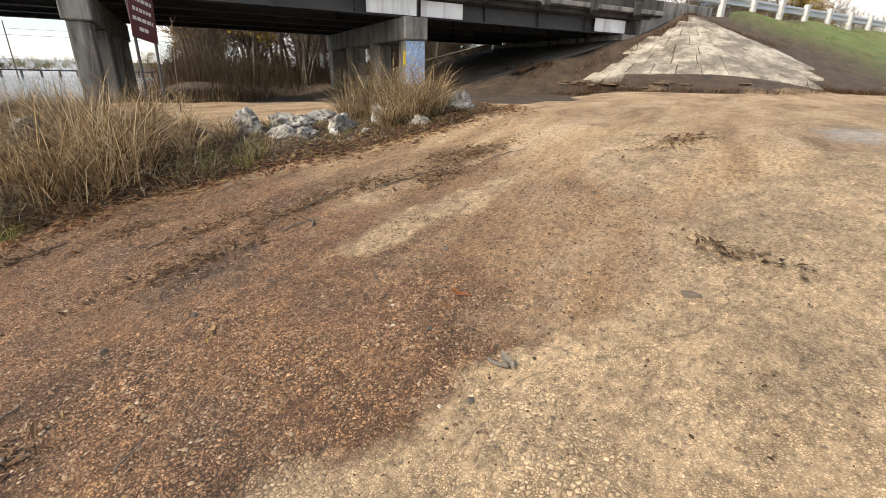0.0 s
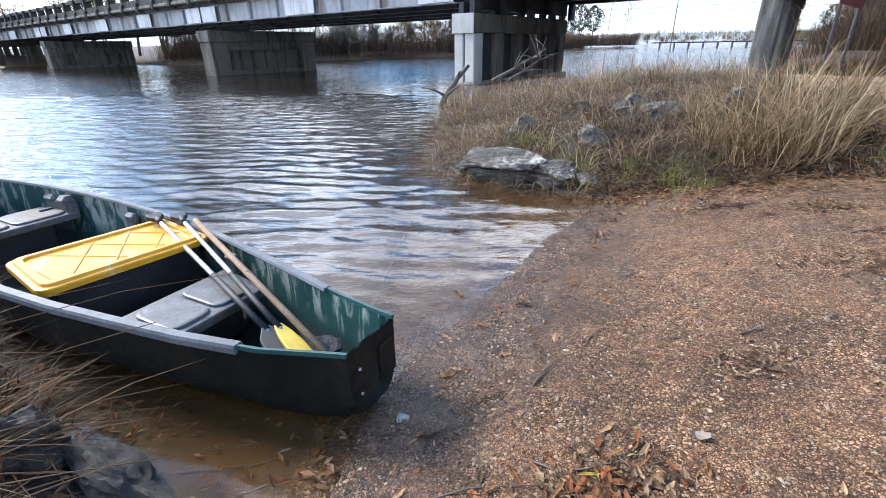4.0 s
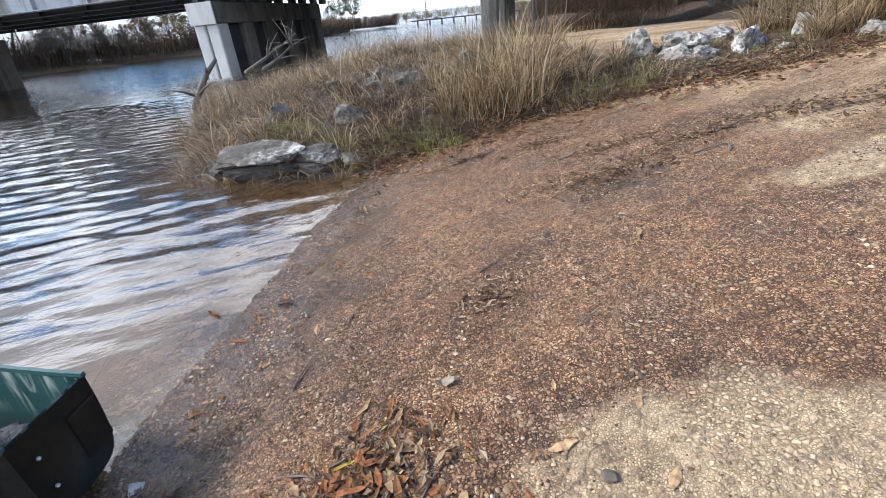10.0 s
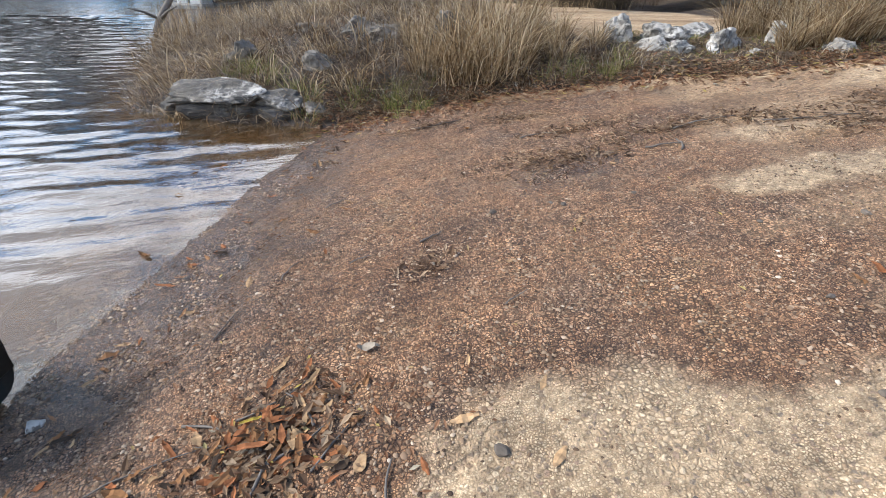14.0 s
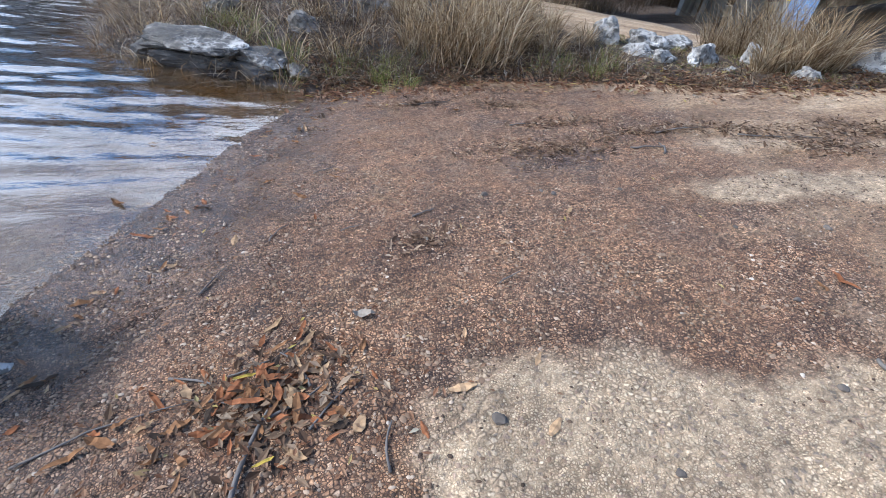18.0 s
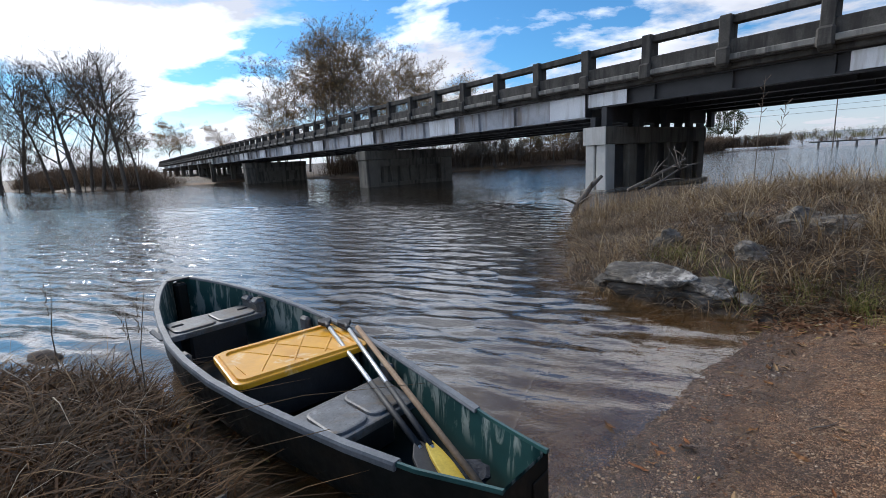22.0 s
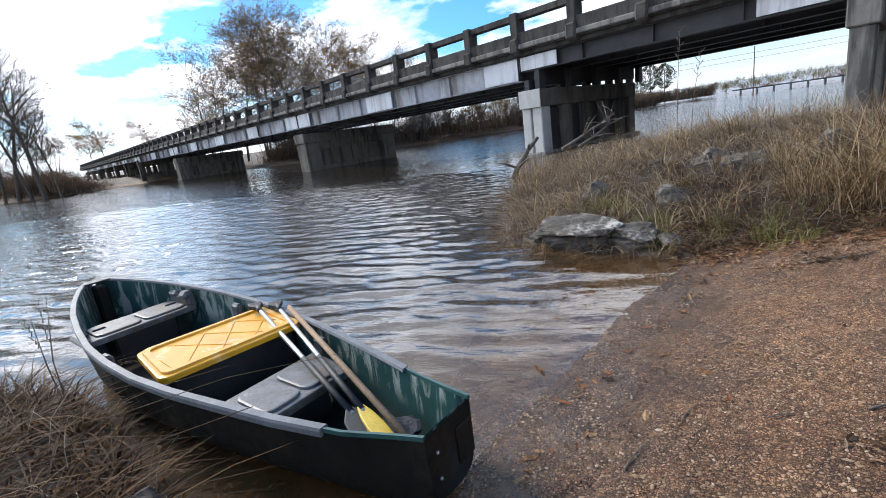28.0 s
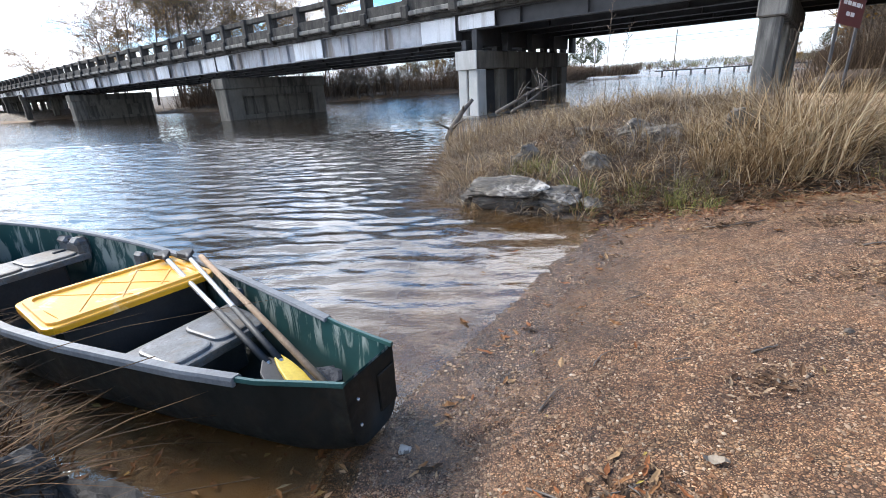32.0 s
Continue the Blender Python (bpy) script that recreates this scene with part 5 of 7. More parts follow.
# tall tan clumps
tall = [(2.75, 5.45, 1.0), (3.05, 5.3, 1.15), (3.35, 5.25, 1.2), (3.6, 5.5, 1.15), (3.0, 5.75, 1.1), (3.4, 5.85, 1.15), (4.05, 5.15, 0.6), (2.5, 5.7, 0.7), (3.3, 6.6, 0.7), (2.6, 6.3, 0.6)]
tufts(np.array(tall + [(4.35, 5.7, 0.55), (4.5, 6.6, 0.6), (4.6, 5.2, 0.4)]), 190, 0.26, 0.3, 1.1, 0.15, 1.6, 0.009, "tall_dry_grass", M["dry_grass"], "tall arching clump of tan dry grass")
tall2 = [(6.75, 4.55, 1.0), (6.95, 4.25, 1.1), (6.6, 4.85, 0.8), (6.35, 3.55, 0.75), (6.7, 3.5, 0.8), (6.05, 3.75, 0.55), (6.95, 3.65, 0.7)]
tufts(np.array(tall2), 300, 0.24, 0.4, 1.25, 0.2, 1.4, 0.008, "tall_dry_grass", M["dry_grass"], "tan grass clump growing beside the white rocks")
# green patches
gr = np.array([(0.95, 5.75), (1.15, 5.6), (0.75, 6.3), (0.55, 6.6), (1.9, 5.25), (2.1, 5.2), (1.55, 5.55), (0.35, 13.2), (0.8, 12.6), (1.4, 12.9), (3.9, 4.75), (4.25, 4.5), (4.5, 4.6), (2.3, 5.35), (0.1, 6.3)])
tufts(np.c_[np.repeat(gr, 6, 0) + rng.normal(0, 0.13, (90, 2)), rng.uniform(0.7, 1.2, 90)], 26, 0.09, 0.10, 0.3, 0.2, 1.0, 0.005, "green_grass", M["green_grass"], "yellow-green grass tufts on the river bank")
# reeds by the pier and along the far side of the bank
p = np.c_[rng.uniform(-0.9, 5.6, 60), rng.uniform(11.0, 14.8, 60)]
p = p[inside(p[:, 0], p[:, 1], BANK_POLY)]
tufts(np.c_[p, rng.uniform(0.7, 1.2, len(p))], 22, 0.22, 0.3, 0.85, 0.05, 0.5, 0.007, "reeds", M["dry_grass"], "upright dry reeds beside the bridge pier")
p = np.c_[rng.uniform(4.6, 9.5, 46), rng.uniform(9.6, 13.0, 46)]
tufts(np.c_[p, rng.uniform(0.5, 1.1, len(p))], 10, 0.2, 0.25, 0.75, 0.1, 0.9, 0.008, "reeds", M["dry_grass"], "tan weeds round the bridge column and sign")
# near bank beside the canoe
p = np.c_[rng.uniform(-4.8, -1.7, 430), rng.uniform(-1.6, 2.6, 430)]
dn = seg_dist(p[:, 0], p[:, 1], NEAR_LAND)
p = p[inside(p[:, 0], p[:, 1], NEAR_LAND) & (dn > 0.10)]
tufts(np.c_[p, rng.uniform(0.6, 1.2, len(p))], 34, 0.16, 0.10, 0.38, 0.6, 3.0, 0.0115, "bank_grass", M["wet_grass"], "dark wet matted grass beside the canoe")
tufts(np.c_[p, rng.uniform(0.6, 1.2, len(p))], 2, 0.2, 0.15, 0.5, 0.5, 2.6, 0.007, "dead_weeds", stemm, "pale dead stems tangled in the wet grass")
p2 = p[rng.uniform(0, 1, len(p)) < 0.14]
p2 = p2[p2[:, 0] < -2.2]
tufts(np.c_[p2, rng.uniform(0.7, 1.2, len(p2))], 6, 0.12, 0.25, 0.6, 0.15, 1.1, 0.0055, "bank_grass", M["brown_grass"], "thin dry grass stalks beside the canoe")
# embankment grass and weeds along the road's edge
k_ = rng.uniform(27.0, 60.0, 900)
o_ = -rng.uniform(0.2, 6.2, 900)
p = np.c_[BRIDGE_O.x + BS * (k_ * BD.x + o_ * BV.x), BRIDGE_O.y + BS * (k_ * BD.y + o_ * BV.y)]
tufts(np.c_[p, rng.uniform(0.6, 1.3, len(p))], 10, 0.3, 0.06, 0.18, 0.4, 1.4, 0.012, "embankment_grass", M["green_grass"], "thin green and brown grass on the road embankment")
p = np.c_[rng.uniform(12.5, 26.0, 300), rng.uniform(-5.5, 8.0, 300)]
zz = height(p[:, 0], p[:, 1])
p = p[(zz > 1.27) & (zz < 1.62)]
tufts(np.c_[p, rng.uniform(0.5, 1.0, len(p))], 16, 0.25, 0.08, 0.28, 0.4, 1.6, 0.01, "road_edge_weeds", M["brown_grass"], "dead weeds at the foot of the paved slope")

# ---- litter on the ramp ----


def leaf_mesh(name, L, W, curl, seed):
    rnd = random.Random(seed)
    bm = bmesh.new()
    rows = []
    for i in range(6):
        t = i / 5
        w = W * math.sin(math.pi * (0.06 + 0.9 * t)) ** 0.8 * 0.5 * rnd.uniform(0.7, 1.15)
        z = curl * L * (t - 0.5) ** 2 + rnd.uniform(-0.008, 0.008)
        rows.append((bm.verts.new((t * L - L / 2, -w, z + curl * w * 0.9)), bm.verts.new((t * L - L / 2, 0, z)), bm.verts.new((t * L - L / 2, w, z + curl * w * (0.9 + rnd.uniform(-0.4, 0.4))))))
    for a, b in zip(rows[:-1], rows[1:]):
        bm.faces.new((a[0], a[1], b[1], b[0]))
        bm.faces.new((a[1], a[2], b[2], b[1]))
    r = bmesh.ops.extrude_face_region(bm, geom=bm.faces[:])
    for q in r["geom"]:
        if isinstance(q, bmesh.types.BMVert):
            q.co.z += 0.0015
    bmesh.ops.recalc_face_normals(bm, faces=bm.faces)
    me = bpy.data.meshes.new(name)
    bm.to_mesh(me)
    bm.free()
    return me


def leaf_mat(name, c):
    m = Mat(name, 0.9, 0.0, 0.1)
    m.color(m.mix(m.ramp(m.noise(60, 4), (0.35, 0.6), (0.65, 0.0)), m.mix(m.object_random(), c, tuple(v * 0.6 for v in c)), tuple(v * 0.35 for v in c)))
    return m.m


LEAFM = [leaf_mat("leaf_brown", (0.29, 0.145, 0.065)), leaf_mat("leaf_tan", (0.50, 0.32, 0.17)), leaf_mat("leaf_red", (0.33, 0.13, 0.055)), leaf_mat("leaf_yellow", (0.52, 0.37, 0.07)), leaf_mat("leaf_grey", (0.36, 0.30, 0.23)), leaf_mat("leaf_dark", (0.07, 0.048, 0.033))]
LEAFS = []
for i in range(10):
    me = leaf_mesh("leaf", 0.085 + 0.010 * (i % 4), 0.026 + 0.006 * (i % 3), (0.15, 0.55, -0.3, 0.35)[i % 4], i)
    LEAFS.append(me)
LV = {}
for i, me in enumerate(LEAFS):
    for j, mm in enumerate(LEAFM):
        c = me.copy()
        c.materials.append(mm)
        LV[i, j] = c
words = ["curled brown dead leaf", "tan dead leaf", "reddish brown dead leaf", "yellow fallen leaf", "grey weathered dead leaf", "dark wet dead leaf"]


def drop_leaf(x, y, rnd, lift=0.0, j=None):
    j = rnd.choices(range(6), (5, 3.5, 4.5, 0.12, 0.12, 2))[0] if j is None else j
    ob = tagged(new("leaf", LV[rnd.randrange(10), j]), words[j] + " lying on the gravel ramp", "leaf", "fallen leaves on the ramp")
    s = rnd.choice((rnd.uniform(0.35, 0.7), rnd.uniform(0.6, 1.1)))
    ob.matrix_world = pose(x, y, max(ground_z(x, y), 0.0) + 0.008 + lift, rnd.uniform(-9, 9), rnd.uniform(-8, 8), rnd.uniform(0, 360)) @ Matrix.Diagonal((s, s, s, 1))
    return ob


rl = random.Random(21)
for i in range(105):
    a, r = rl.uniform(0, 6.28), abs(rl.gauss(0, 0.18))
    x, y = 0.34 + 1.35 * r * math.cos(a) - 0.25 * r * math.sin(a), 1.28 + r * math.sin(a)
    drop_leaf(x, y, rl, max(0, 0.03 - 0.12 * r) * rl.uniform(0, 1.2))
for i in range(50):
    t = rl.random()
    # along the waterline
    x, y = np.interp(t, [0, 0.2, 0.5, 0.75, 1], [-0.55, -0.35, 0.05, 0.6, 1.3]), np.interp(t, [0, 0.2, 0.5, 0.75, 1], [1.3, 1.9, 2.9, 3.9, 4.9])
    w_ = abs(rl.gauss(0.08, 0.14))
    drop_leaf(x + w_ * 0.9, y - w_ * 0.4, rl, 0.0, None)
for i in range(34):
    drop_leaf(rl.uniform(-0.4, 3.0), rl.uniform(0.6, 4.6), rl)
for i in range(26):
    drop_leaf(rl.uniform(-0.1, 0.55), rl.uniform(0.7, 1.5), rl)
drop_leaf(0.28, 1.36, rl, 0.02, 3)
drop_leaf(0.30, 1.02, rl, 0.02, 3)
for x, y in ((0.72, 1.52), (1.15, 1.93), (2.2, 0.5)):
    drop_leaf(x, y, rl, 0.01, 4)
# loose litter that cannot be counted: on the bank edge and under the water
def litter(name, pts, size, mat, label):
    n = len(pts)
    ang = rng.uniform(0, 2 * np.pi, n)
    L, W = size * rng.uniform(0.6, 1.4, n), size * rng.uniform(0.25, 0.5, n)
    z = np.maximum(height(pts[:, 0], pts[:, 1]), -0.4) + rng.uniform(0.004, 0.03, n)
    ca, sa = np.cos(ang), np.sin(ang)
    tl = rng.normal(0, 0.25, n)
    rows = []
    for u_, v_, dz in ((-0.5, 0, 0), (0, -0.5, 0.2), (0.5, 0, 0), (0, 0.5, 0.2)):
        rows.append(np.stack([pts[:, 0] + u_ * L * ca - v_ * W * sa, pts[:, 1] + u_ * L * sa + v_ * W * ca, z + u_ * L * tl + dz * W], 1))
    V = np.stack(rows, 1).reshape(-1, 3)
    b = (np.arange(n) * 4)[:, None]
    F = np.concatenate([b + np.array([[0, 1, 2]]), b + np.array([[0, 2, 3]])])
    return tagged(raw(name, V.tolist(), F.tolist(), mat), label, "leaf litter", kind="stuff")


t_ = rng.uniform(0, 1, 4200)
bx = np.interp(t_, np.linspace(0, 1, len(BANK_EDGE)), BANK_EDGE[:, 0]) + rng.normal(0, 0.2, 4200)
by = np.interp(t_, np.linspace(0, 1, len(BANK_EDGE)), BANK_EDGE[:, 1]) + rng.normal(0.13, 0.30, 4200)
litter("leaf_litter", np.c_[bx, by], 0.085, M["fallen_leaf"], "brown leaf litter along the foot of the grassy bank")
ROCK_STRIP = np.array([(4.5, 4.3), (5.2, 3.5), (6.2, 2.95), (7.4, 2.9), (8.2, 3.4), (7.6, 5.2), (6.4, 5.9), (5.0, 5.9)])
p = scatter(ROCK_STRIP, 1700)
litter("leaf_litter", p, 0.06, leafy("straw_litter", [(0.0, (0.16, 0.10, 0.05)), (0.5, (0.36, 0.26, 0.14)), (1.0, (0.56, 0.45, 0.28))]), "straw and dead leaves between the white rocks")
p = scatter(ROCK_STRIP, 260)
tufts(np.c_[p, rng.uniform(0.5, 1.1, len(p))], 12, 0.12, 0.06, 0.2, 0.6, 2.4, 0.009, "rock_grass", M["brown_grass"], "short brown grass between the white rocks")
p = scatter(ROCK_STRIP, 90)
tufts(np.c_[p, rng.uniform(0.5, 1.1, len(p))], 14, 0.12, 0.05, 0.16, 0.5, 1.8, 0.008, "rock_grass", M["green_grass"], "short green grass between the white rocks")
p = np.c_[0.34 + rng.normal(0, 0.26, 420), 1.26 + rng.normal(0, 0.19, 420)]
litter("leaf_litter", p, 0.03, M["fallen_leaf"], "crumbled leaf bits in the pile on the ramp")
p = scatter(BANK_FRONT, 2500)
litter("leaf_litter", p, 0.07, M["fallen_leaf"], "dead leaves caught in the bank grass")
p = np.c_[rng.uniform(-3.2, -0.7, 900), rng.uniform(0.3, 2.3, 900)]
litter("leaf_litter", p, 0.06, M["fallen_leaf"], "dead leaves and bark on the mud beside the canoe")
# sparse bits of leaf and bark over the ramp, thicker along the water
p = np.c_[rng.uniform(-0.4, 4.6, 1500), rng.uniform(0.5, 4.9, 1500)]
s_ = 0.89 * p[:, 0] - 0.456 * p[:, 1] + 1.21
p = p[(s_ > 0.05) & (rng.uniform(0, 1, 1500) < 0.25 + 0.75 * np.exp(-(s_ / 0.6) ** 2)) & ~inside(p[:, 0], p[:, 1], BANK_POLY) & (~inside(p[:, 0], p[:, 1], PATCH))]
litter("leaf_litter", p, 0.032, M["fallen_leaf"], "scattered bits of leaf and bark on the gravel ramp")
# drifts of twigs and bark on the ramp
DRIFTS = [(2.45, 2.75, 0.55, 0.10, -14), (3.2, 2.75, 0.35, 0.07, -20), (2.0, 4.3, 0.35, 0.08, -8), (2.75, 3.9, 0.3, 0.08, -20), (1.15, 1.95, 0.16, 0.06, 0), (3.9, 2.5, 0.6, 0.10, -30), (4.9, 2.0, 0.5, 0.15, -35), (4.2, 1.9, 0.4, 0.1, -30), (2.9, 3.2, 0.45, 0.08, -15), (0.36, 1.26, 0.22, 0.12, 20), (5.3, 0.2, 0.4, 0.1, -40), (3.3, -0.2, 0.3, 0.04, 60)]
pts = []
for x, y, a, b, t in DRIFTS:
    n = int(1300 * a * b * 4)
    q = rng.normal(0, 1, (n, 2)) * (a * 0.6, b * 1.0)
    c, s = math.cos(radians(t)), math.sin(radians(t))
    pts.append(np.c_[x + q[:, 0] * c - q[:, 1] * s, y + q[:, 0] * s + q[:, 1] * c])
litter("bark_litter", np.concatenate(pts), 0.055, leafy("dark_bark_litter", [(0.0, (0.07, 0.042, 0.027)), (0.5, (0.20, 0.12, 0.07)), (0.85, (0.38, 0.26, 0.16)), (1.0, (0.52, 0.40, 0.27))]), "drifts of dark bark chips and twigs on the ramp")


def stick(pts, r, mat, label, sides=6, name="stick"):
    v, f = tube(pts, [r * (1 - 0.5 * i / (len(pts) - 1)) for i in range(len(pts))], sides)
    return tagged(raw(name, v, f, mat, None, "", True), label, "stick", "sticks on the ramp")


def ground_stick(x, y, L, a, r, seed, mat="drift", label="thin grey-brown stick lying on the ramp"):
    rnd = random.Random(seed)
    ps = []
    ca, sa = math.cos(radians(a)), math.sin(radians(a))
    bend = rnd.uniform(-0.12, 0.12)
    for i in range(6):
        t = i / 5 - 0.5
        px, py = x + t * L * ca - bend * L * (t * t * 4) * sa, y + t * L * sa + bend * L * (t * t * 4) * ca
        ps.append((px, py, max(ground_z(px, py), -0.2) + r * 0.9 + rnd.uniform(0, 0.012)))
    stick(ps, r, M[mat], label)


for i, (x, y, L, a, r) in enumerate([(3.14, 2.38, 0.20, 55, 0.009), (3.05, 2.45, 0.24, -25, 0.008), (2.17, 0.53, 0.09, 80, 0.012), (0.28, 1.12, 0.36, 62, 0.008), (0.45, 1.35, 0.2, 110, 0.006), (0.2, 1.3, 0.24, 150, 0.004), (0.5, 1.15, 0.18, 40, 0.005), (0.36, 1.42, 0.26, 15, 0.004), (0.42, 1.2, 0.28, 20, 0.006), (0.15, 1.42, 0.22, -40, 0.005), (0.85, 2.2, 0.12, 10, 0.004), (1.24, 2.2, 0.14, 15, 0.006),
                                     (3.6, 2.65, 0.5, -12, 0.007), (4.1, 2.2, 0.6, -32, 0.007), (2.1, 4.25, 0.5, -6, 0.008), (-0.1, 1.35, 0.45, 5, 0.004), (0.9, 3.0, 0.2, 30, 0.004), (0.62, 0.95, 0.16, 70, 0.005), (1.35, 1.5, 0.13, 15, 0.004), (4.9, 1.6, 0.4, -35, 0.006), (2.6, 3.3, 0.3, -18, 0.006), (0.5, 2.3, 0.16, 45, 0.004), (0.2, 2.0, 0.2, 55, 0.004), (-0.75, 1.25, 0.3, 30, 0.006), (-1.1, 1.5, 0.5, 15, 0.004)]):
    ground_stick(x, y, L, a, r, 70 + i)
for i, (x, y, s) in enumerate([(1.648, 2.267, 0.03), (2.0, 2.1, 0.025), (2.85, -0.06, 0.045), (1.99, 0.55, 0.022), (1.6, 0.05, 0.02), (1.96, 2.16, 0.02), (0.95, 0.9, 0.03), (2.3, 0.9, 0.02), (2.6, 1.4, 0.025), (4.0, 0.6, 0.03), (1.3, 0.55, 0.02), (2.4, 2.0, 0.02), (3.0, 1.2, 0.03)]):
    c = lump("mud_clod", (s * 1.4, s, s * 0.7), 300 + i, M["bark"], "small dark clod of mud on the ramp", "clod", 0.4, subdiv=2)
    c.matrix_world = pose(x, y, ground_z(x, y) + s * 0.15, 0, 0, 50 * i) @ Matrix.Diagonal((0.75, 0.75, 0.6, 1))
fo = lump("pale_stone", (0.045, 0.035, 0.025), 77, rockm.m, "white pebble at the water's edge", "stone", 0.3, subdiv=2)
fo.matrix_world = pose(-0.454, 1.753, 0.012)

# pebbles standing proud of the ramp
n = 76000
px = rng.uniform(-0.7, 4.8, n)
py = rng.uniform(-0.6, 5.0, n)
keep = (rng.uniform(0, 1, n) < np.clip(1.5 / (0.3 + np.hypot(px - 0.6, py - 0.9)), 0, 1)) & ~inside(px, py, BANK_POLY)
keep &= ~inside(px, py, PATCH) | (rng.uniform(0, 1, n) < 0.12)
px, py = px[keep], py[keep]
pz = height(px, py)
px, py, pz = px[pz > -0.12], py[pz > -0.12], pz[pz > -0.12]
n = len(px)
sz = 0.0045 + 0.0125 * rng.beta(1.2, 4, n)
oct_v = np.array([(1, 0, 0), (0.35, 0.85, 0), (-0.5, 0.75, 0), (-1, 0, 0), (-0.4, -0.8, 0), (0.5, -0.75, 0), (0.1, 0.05, 0.62)])
ang = rng.uniform(0, 2 * np.pi, n)
asp = rng.uniform(0.55, 1.0, n)
V = np.empty((n, 7, 3))
lx, ly = oct_v[None, :, 0] * sz[:, None], oct_v[None, :, 1] * (sz * asp)[:, None]
V[:, :, 0] = px[:, None] + lx * np.cos(ang)[:, None] - ly * np.sin(ang)[:, None]
V[:, :, 1] = py[:, None] + lx * np.sin(ang)[:, None] + ly * np.cos(ang)[:, None]
V[:, :, 2] = pz[:, None] - 0.001 + oct_v[None, :, 2] * sz[:, None]
b = (np.arange(n) * 7)[:, None]
F = np.concatenate([b + np.array([[i, (i + 1) % 6, 6]]) for i in range(6)])
pebm = leafy("pebbles", [(0.0, (0.06, 0.04, 0.028)), (0.3, (0.17, 0.108, 0.068)), (0.6, (0.31, 0.205, 0.128)), (0.88, (0.43, 0.305, 0.2)), (0.985, (0.52, 0.40, 0.28)), (1.0, (0.62, 0.53, 0.42))], 0.6, 0.0)
tagged(raw("pebbles", V.reshape(-1, 3).tolist(), F.tolist(), pebm, None, "", True), "small brown and tan pebbles bedded in the ramp", "gravel", kind="stuff")

# ---- sign ----
brownm = simple("brown_sign_face", (0.10, 0.028, 0.026), (0.14, 0.04, 0.035), 4.0, 0.5, bump=0.0005)
signw = simple("white_sign_lettering", (0.62, 0.6, 0.58), (0.75, 0.73, 0.7), 8.0, 0.6, bump=0.0)
SIGN = pose(7.18, 11.05, ground_z(7.18, 11.05) + 0.16, 0, 5, 35.6)
sign = empty("notice_sign", SIGN, label="brown notice sign with pale lettering on two leaning metal posts", category="sign")
for px_, lean in ((-0.5, 0.28), (0.46, 0.14)):
    v, f = tube([(px_ + lean, 0.03, -0.5), (px_ + lean * 0.4, 0.03, 1.3), (px_ - lean * 0.6, 0.03, 2.9)], [0.03, 0.03, 0.03], 6)
    raw("post", v, f, M["dark_steel"], sign)
board = part("board", box(-0.56, 0.56, -0.02, -0.005, 1.17, 2.75, 0.006), brownm, sign)
for r_, (z_, l_) in enumerate(((2.56, 0.7), (2.36, 0.86), (2.16, 0.62), (1.96, 0.9), (1.76, 0.74), (1.57, 0.84), (1.38, 0.4))):
    x_ = -l_ / 2 - 0.03
    rs = random.Random(r_)
    while x_ < l_ / 2 - 0.05:
        w_ = rs.uniform(0.07, 0.19)
        part("lettering", box(x_, min(x_ + w_, l_ / 2), -0.0235, -0.0195, z_ - 0.04, z_ + 0.035), signw, board)
        x_ += w_ + 0.04

# ---- paved slopes and guard rail ----
slabm = Mat("stained_slope_concrete", 0.9)
sn = slabm.noise(0.8, 6, 0.7)
scol = slabm.ramp(sn, (0.40, (0.11, 0.09, 0.068)), (0.47, (0.24, 0.205, 0.155)), (0.53, (0.42, 0.37, 0.29)), (0.66, (0.55, 0.50, 0.42)))
scol = slabm.mix(slabm.ramp(slabm.object_random(), (0.0, 0.0), (1.0, 0.4)), scol, (0.22, 0.20, 0.17))
scol = slabm.mix(slabm.ramp(slabm.noise(2.2, 8, 0.78), (0.45, 0.0), (0.62, 0.75)), scol, (0.13, 0.108, 0.085))
scol = slabm.mix(slabm.ramp(slabm.noise(14.0, 5, 0.75), (0.52, 0.0), (0.66, 0.3)), scol, (0.62, 0.57, 0.48))
slabm.color(scol)
slabm.bump(slabm.noise(30, 4), 0.006)
apron = empty("paved_slope", Matrix.Identity(4), label="cone of cracked stained concrete slabs below the bridge's wing wall", category="paved slope", kind="structure")
AP = Vector((28.02, 1.62))


# dusty slab concrete, its colour darkened further for the shade below the deck
undm = simple("dusty_shaded_concrete", (0.03, 0.026, 0.022), (0.085, 0.074, 0.062), 0.7, 0.95, bump=0.006)


def slope_slab(corners, th=0.10, parent=apron):
    vs = []
    for x, y in corners:
        z = ground_z(x, y) + 0.045
        vs.append((x, y, z))
    m = len(vs)
    vs += [(x, y, z - th) for x, y, z in vs]
    fs = [tuple(range(m))] + [(i, i + m, (i + 1) % m + m, (i + 1) % m) for i in range(m)] + [tuple(range(m, 2 * m))[::-1]]
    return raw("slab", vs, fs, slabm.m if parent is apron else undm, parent)


